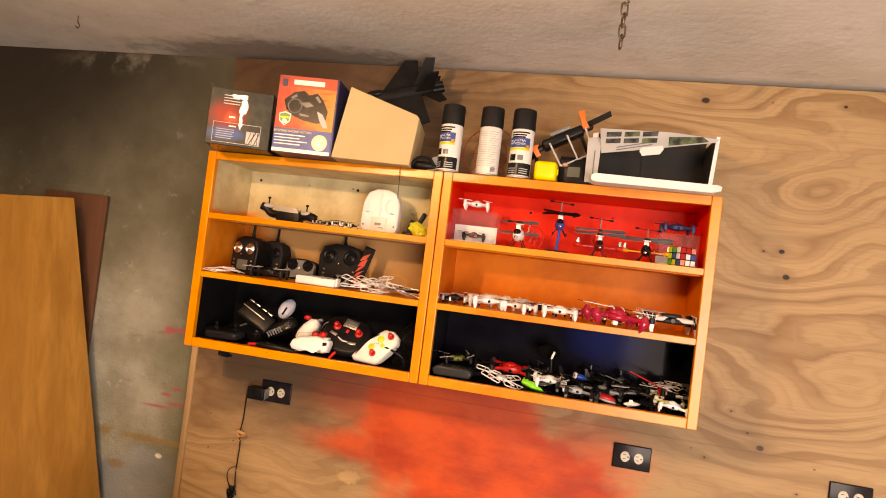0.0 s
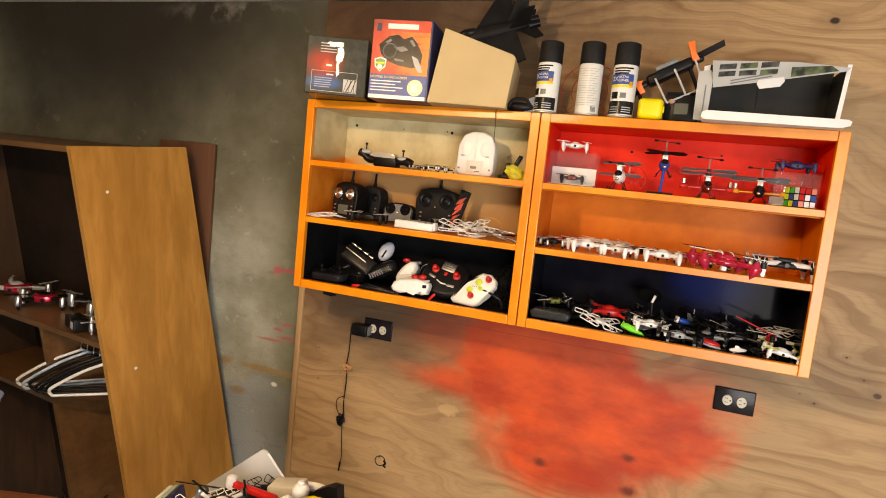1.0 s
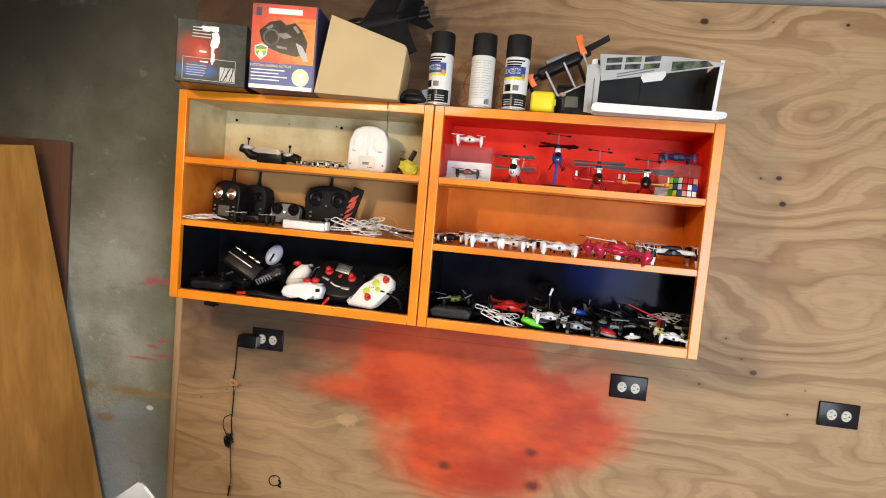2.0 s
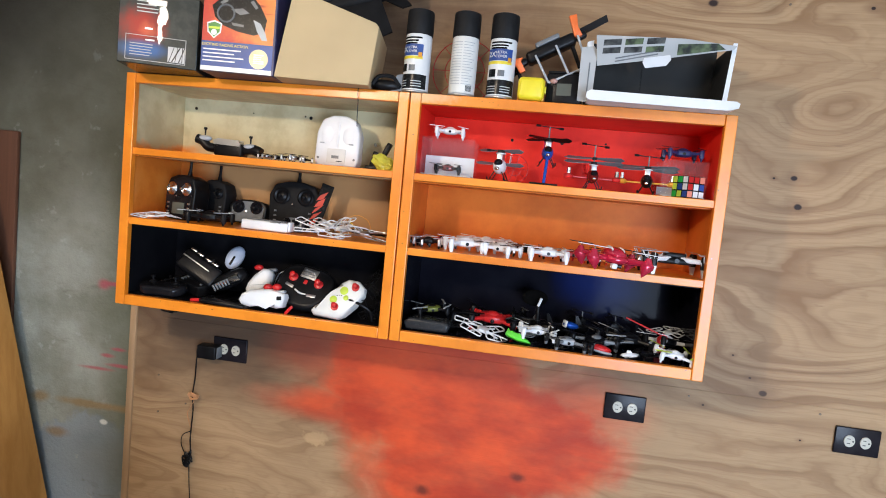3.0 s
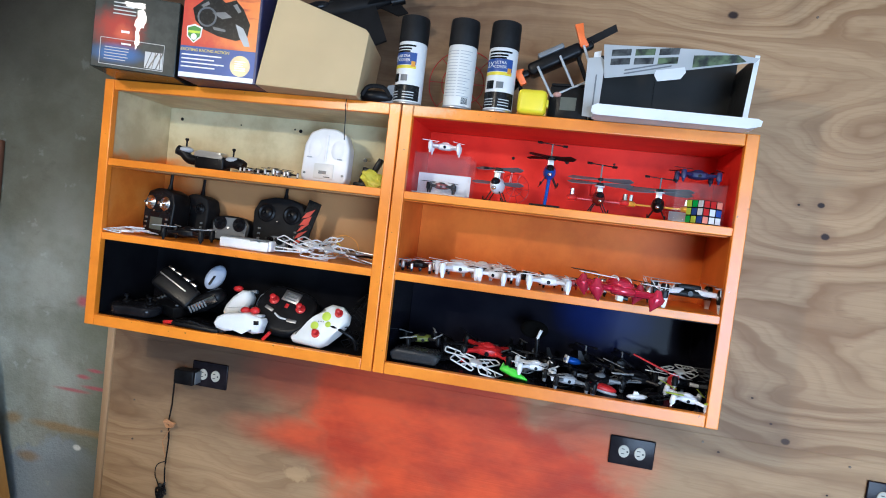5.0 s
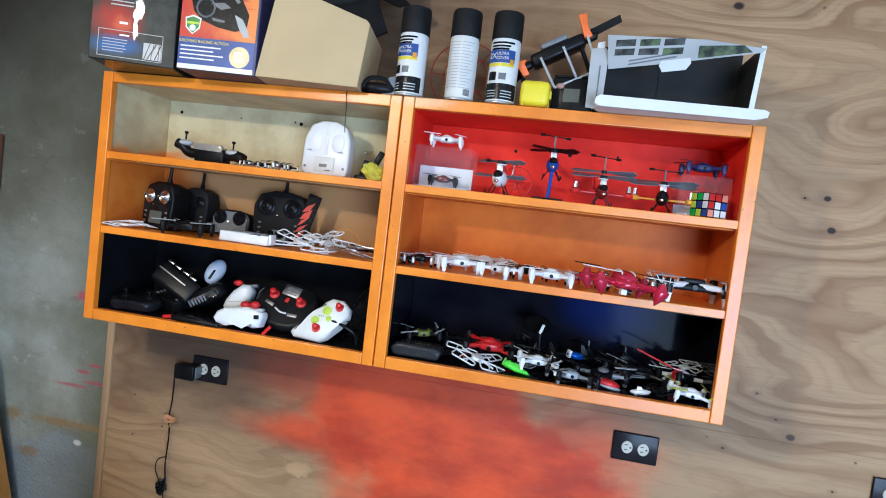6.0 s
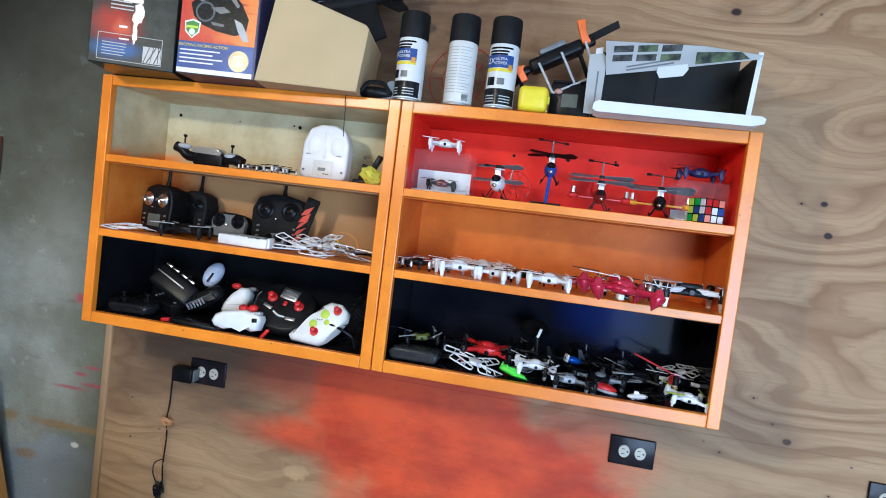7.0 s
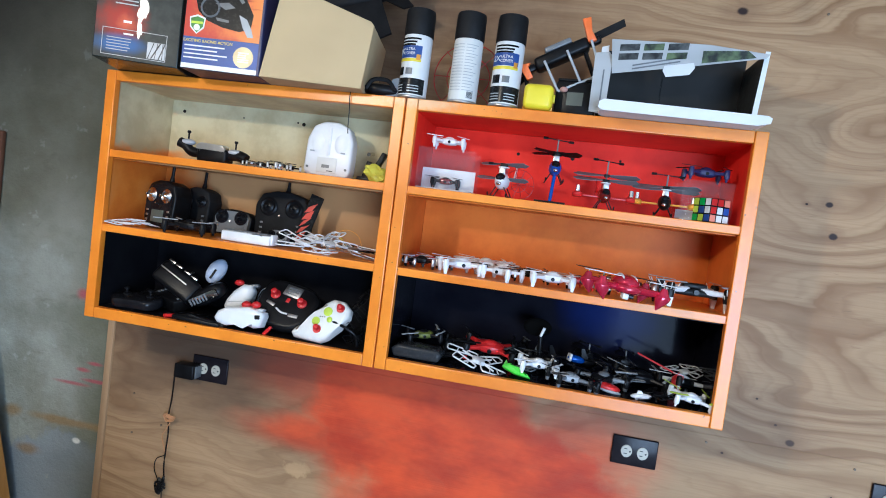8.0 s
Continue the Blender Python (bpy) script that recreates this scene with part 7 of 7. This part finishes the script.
parts_basin()
bm = B()
bmesh.ops.create_icosphere(bm, subdivisions=4, radius=1.0)
for v in bm.verts:
    n = noise.noise(v.co * 4.0) * 0.2
    v.co = Vector((v.co.x * 0.190, v.co.y * 0.190, 0.04 + v.co.z * 0.060 * (1 + n)))
heap = thing("parts_heap", pose(0.27, -0.765, 0.835), "dark heap of small drone parts filling the basin", "parts")
part("heap_mass", bm, MATT_BLACK, heap)
ob = thing("plastic_sheet", pose(0.150, -0.700, 0.900, -8, 0, 12), "pale grey flat plastic panel sticking out of the basin", "panel")
part("panel", slab(B(), [(-0.115, -0.015), (-0.09, -0.05), (0.11, -0.05), (0.130, 0.045), (0.062, 0.118), (0.050, 0.120)], -0.003, 0.003), SHADED_CARD_GREY_PANEL, ob)
part("panel_rim", rod(B(), (0.068, -0.004, 0.112), (0.128, -0.004, 0.046), 0.003, None, 6), WHITE, ob)
ob = thing("book_stack", pose(0.050, -0.85, 0.870, 0, -14, 14), "green, blue and cream booklets standing on edge", "booklets")
for k, mt in enumerate((PAPER, plain("pale_green_cover", (0.35, 0.48, 0.36), 0.5), INK_NAVY)):
    part("booklet", box(B(), -0.018 + 0.015 * k, -0.006 + 0.015 * k, -0.06, 0.06, -0.03, 0.058, 0.002), mt, ob)
ob = thing("model_motor", pose(0.095, -0.775, 0.905), "silver motor with a long black propeller", "motor")
part("motor_can", lathe(B(), [(0.012, -0.03), (0.013, 0.0), (0.013, 0.022), (0.008, 0.026)], 14), ALUMINIUM, ob)
part("propeller", slab(B(), [(-0.072, -0.005), (-0.008, -0.004), (0.072, -0.006), (0.074, 0.004), (0.008, 0.005), (-0.074, 0.006)], -0.001, 0.001, Matrix.Translation((0, 0, 0.030)) @ pose(0, 0, 0, 90 - 20, 0, 14)), BLACK, ob)
for x, y, z, rz, ry, ln, mt, label in ((0.100, -0.835, 0.905, 20, -38, 0.12, RED, "red plastic drone arm"), (0.235, -0.760, 0.953, 4, 6, 0.13, RED, "red plastic drone arm"), (0.275, -0.830, 0.935, 26, -26, 0.21, WHITE, "white plastic drone arm")):
    ob = thing("plastic_beam", pose(x, y, z, 0, ry, rz), label + " lying across the basin", "drone arm", "spare arms")
    bm = slab(B(), [(-ln / 2, -0.008), (ln / 2, -0.010), (ln / 2 + 0.006, 0.0), (ln / 2, 0.009), (-ln / 2, 0.007)], -0.008, 0.008)
    bmesh.ops.bevel(bm, geom=bm.edges[:], offset=0.003, segments=2, profile=0.5, affect="EDGES", clamp_overlap=True)
    part("arm", bm, mt, ob)
    part("motor_mount", lathe(B(), [(0.012, -0.012), (0.014, 0.0), (0.012, 0.016), (0.006, 0.019)], 14, (-ln / 2, 0, 0)), WHITE, ob)
ob = thing("white_motor", pose(0.355, -0.730, 0.950), "white round motor housing on the heap", "motor")
part("housing", blob(B(), (0, 0, 0.022), (0.022, 0.022, 0.020)), WHITE, ob)
part("shaft_cap", lathe(B(), [(0.008, 0.038), (0.010, 0.044), (0.006, 0.049)], 12), WHITE, ob)
ob = thing("model_boat", pose(0.425, -0.790, 0.952, 0, -8, 16), "bright yellow plastic model hull", "hull")
bm = slab(B(), [(-0.060, -0.03), (0.075, -0.03), (0.080, 0.012), (0.040, 0.020), (0.000, 0.042), (-0.035, 0.034)], -0.036, 0.036)
bmesh.ops.bevel(bm, geom=bm.edges[:], offset=0.010, segments=3, profile=0.5, affect="EDGES", clamp_overlap=True)
part("hull", bm, YELLOW, ob)
part("port", rod(B(), (0.0, -0.038, 0.006), (0.0, -0.034, 0.006), 0.014, None, 16), BLACK, ob)
ob = thing("glossy_helmet", pose(0.345, -0.800, 0.905), "glossy black plastic dome with silver scratches", "dome")
part("dome", blob(B(), (0, 0, 0.030), (0.044, 0.040, 0.034)), BLACK_GLOSS, ob)
part("chrome_bar", rod(B(), (-0.03, -0.03, 0.052), (0.02, -0.034, 0.046), 0.003, None, 8), SILVER, ob)
ob = thing("white_tube", pose(0.320, -0.70, 0.920), "curved white plastic pipe at the rim", "pipe")
part("pipe", wire(B(), curve_points([(-0.05, 0.05, 0.006), (0.02, 0.07, 0.012), (0.09, 0.04, 0.020), (0.135, -0.02, 0.018), (0.150, -0.08, 0.002)], 6), 0.012, 10), WHITE, ob)
ob = thing("plastic_block", pose(0.300, -0.700, 0.945, 0, -10, 8), "cream plastic block lying on the heap", "block")
part("block", box(B(), -0.045, 0.045, -0.03, 0.03, -0.02, 0.022, 0.006), IVORY, ob)
ob = thing("plastic_offcut", pose(0.400, -0.700, 0.955, 0, -16, -10), "black plastic bracket on the heap", "bracket")
part("bracket", slab(B(), [(-0.06, -0.02), (0.06, -0.01), (0.065, 0.030), (0.040, 0.034), (-0.01, 0.020)], -0.014, 0.014), BLACK, ob)
wire_frame(pose(0.200, -0.86, 0.915, 10, 10, 20), "green thin drone frame in the basin", 0.7, GREEN, 31)
for x, y, z, rx, ry, rz, k, mt, label in ((0.18, -0.80, 0.930, 14, -10, 30, 0.75, WHITE, "white"), (0.26, -0.87, 0.915, -10, 12, 10, 0.8, BLACK, "black"), (0.36, -0.86, 0.930, 12, 8, 70, 0.75, GREY, "grey"), (0.24, -0.72, 0.940, 20, 10, 50, 0.7, BLACK, "black"), (0.12, -0.86, 0.915, 8, 16, 5, 0.7, WHITE, "white")):
    wire_frame(pose(x, y, z, rx, ry, rz), label + " thin drone frame in the basin", k, mt, int(x * 100))
quad(pose(0.20, -0.84, 0.925, 10, 6, 40), "black and white toy drone lying in the basin", 0.13, BLACK, WHITE, BLACK, None, 0.010, None, "pod", True, "drone", "basin drones")
quad(pose(0.31, -0.885, 0.915, -6, 8, 15), "black toy drone lying in the basin", 0.13, BLACK_GLOSS, BLACK, PALE_GREY, None, 0.010, None, "pod", True, "drone", "basin drones")
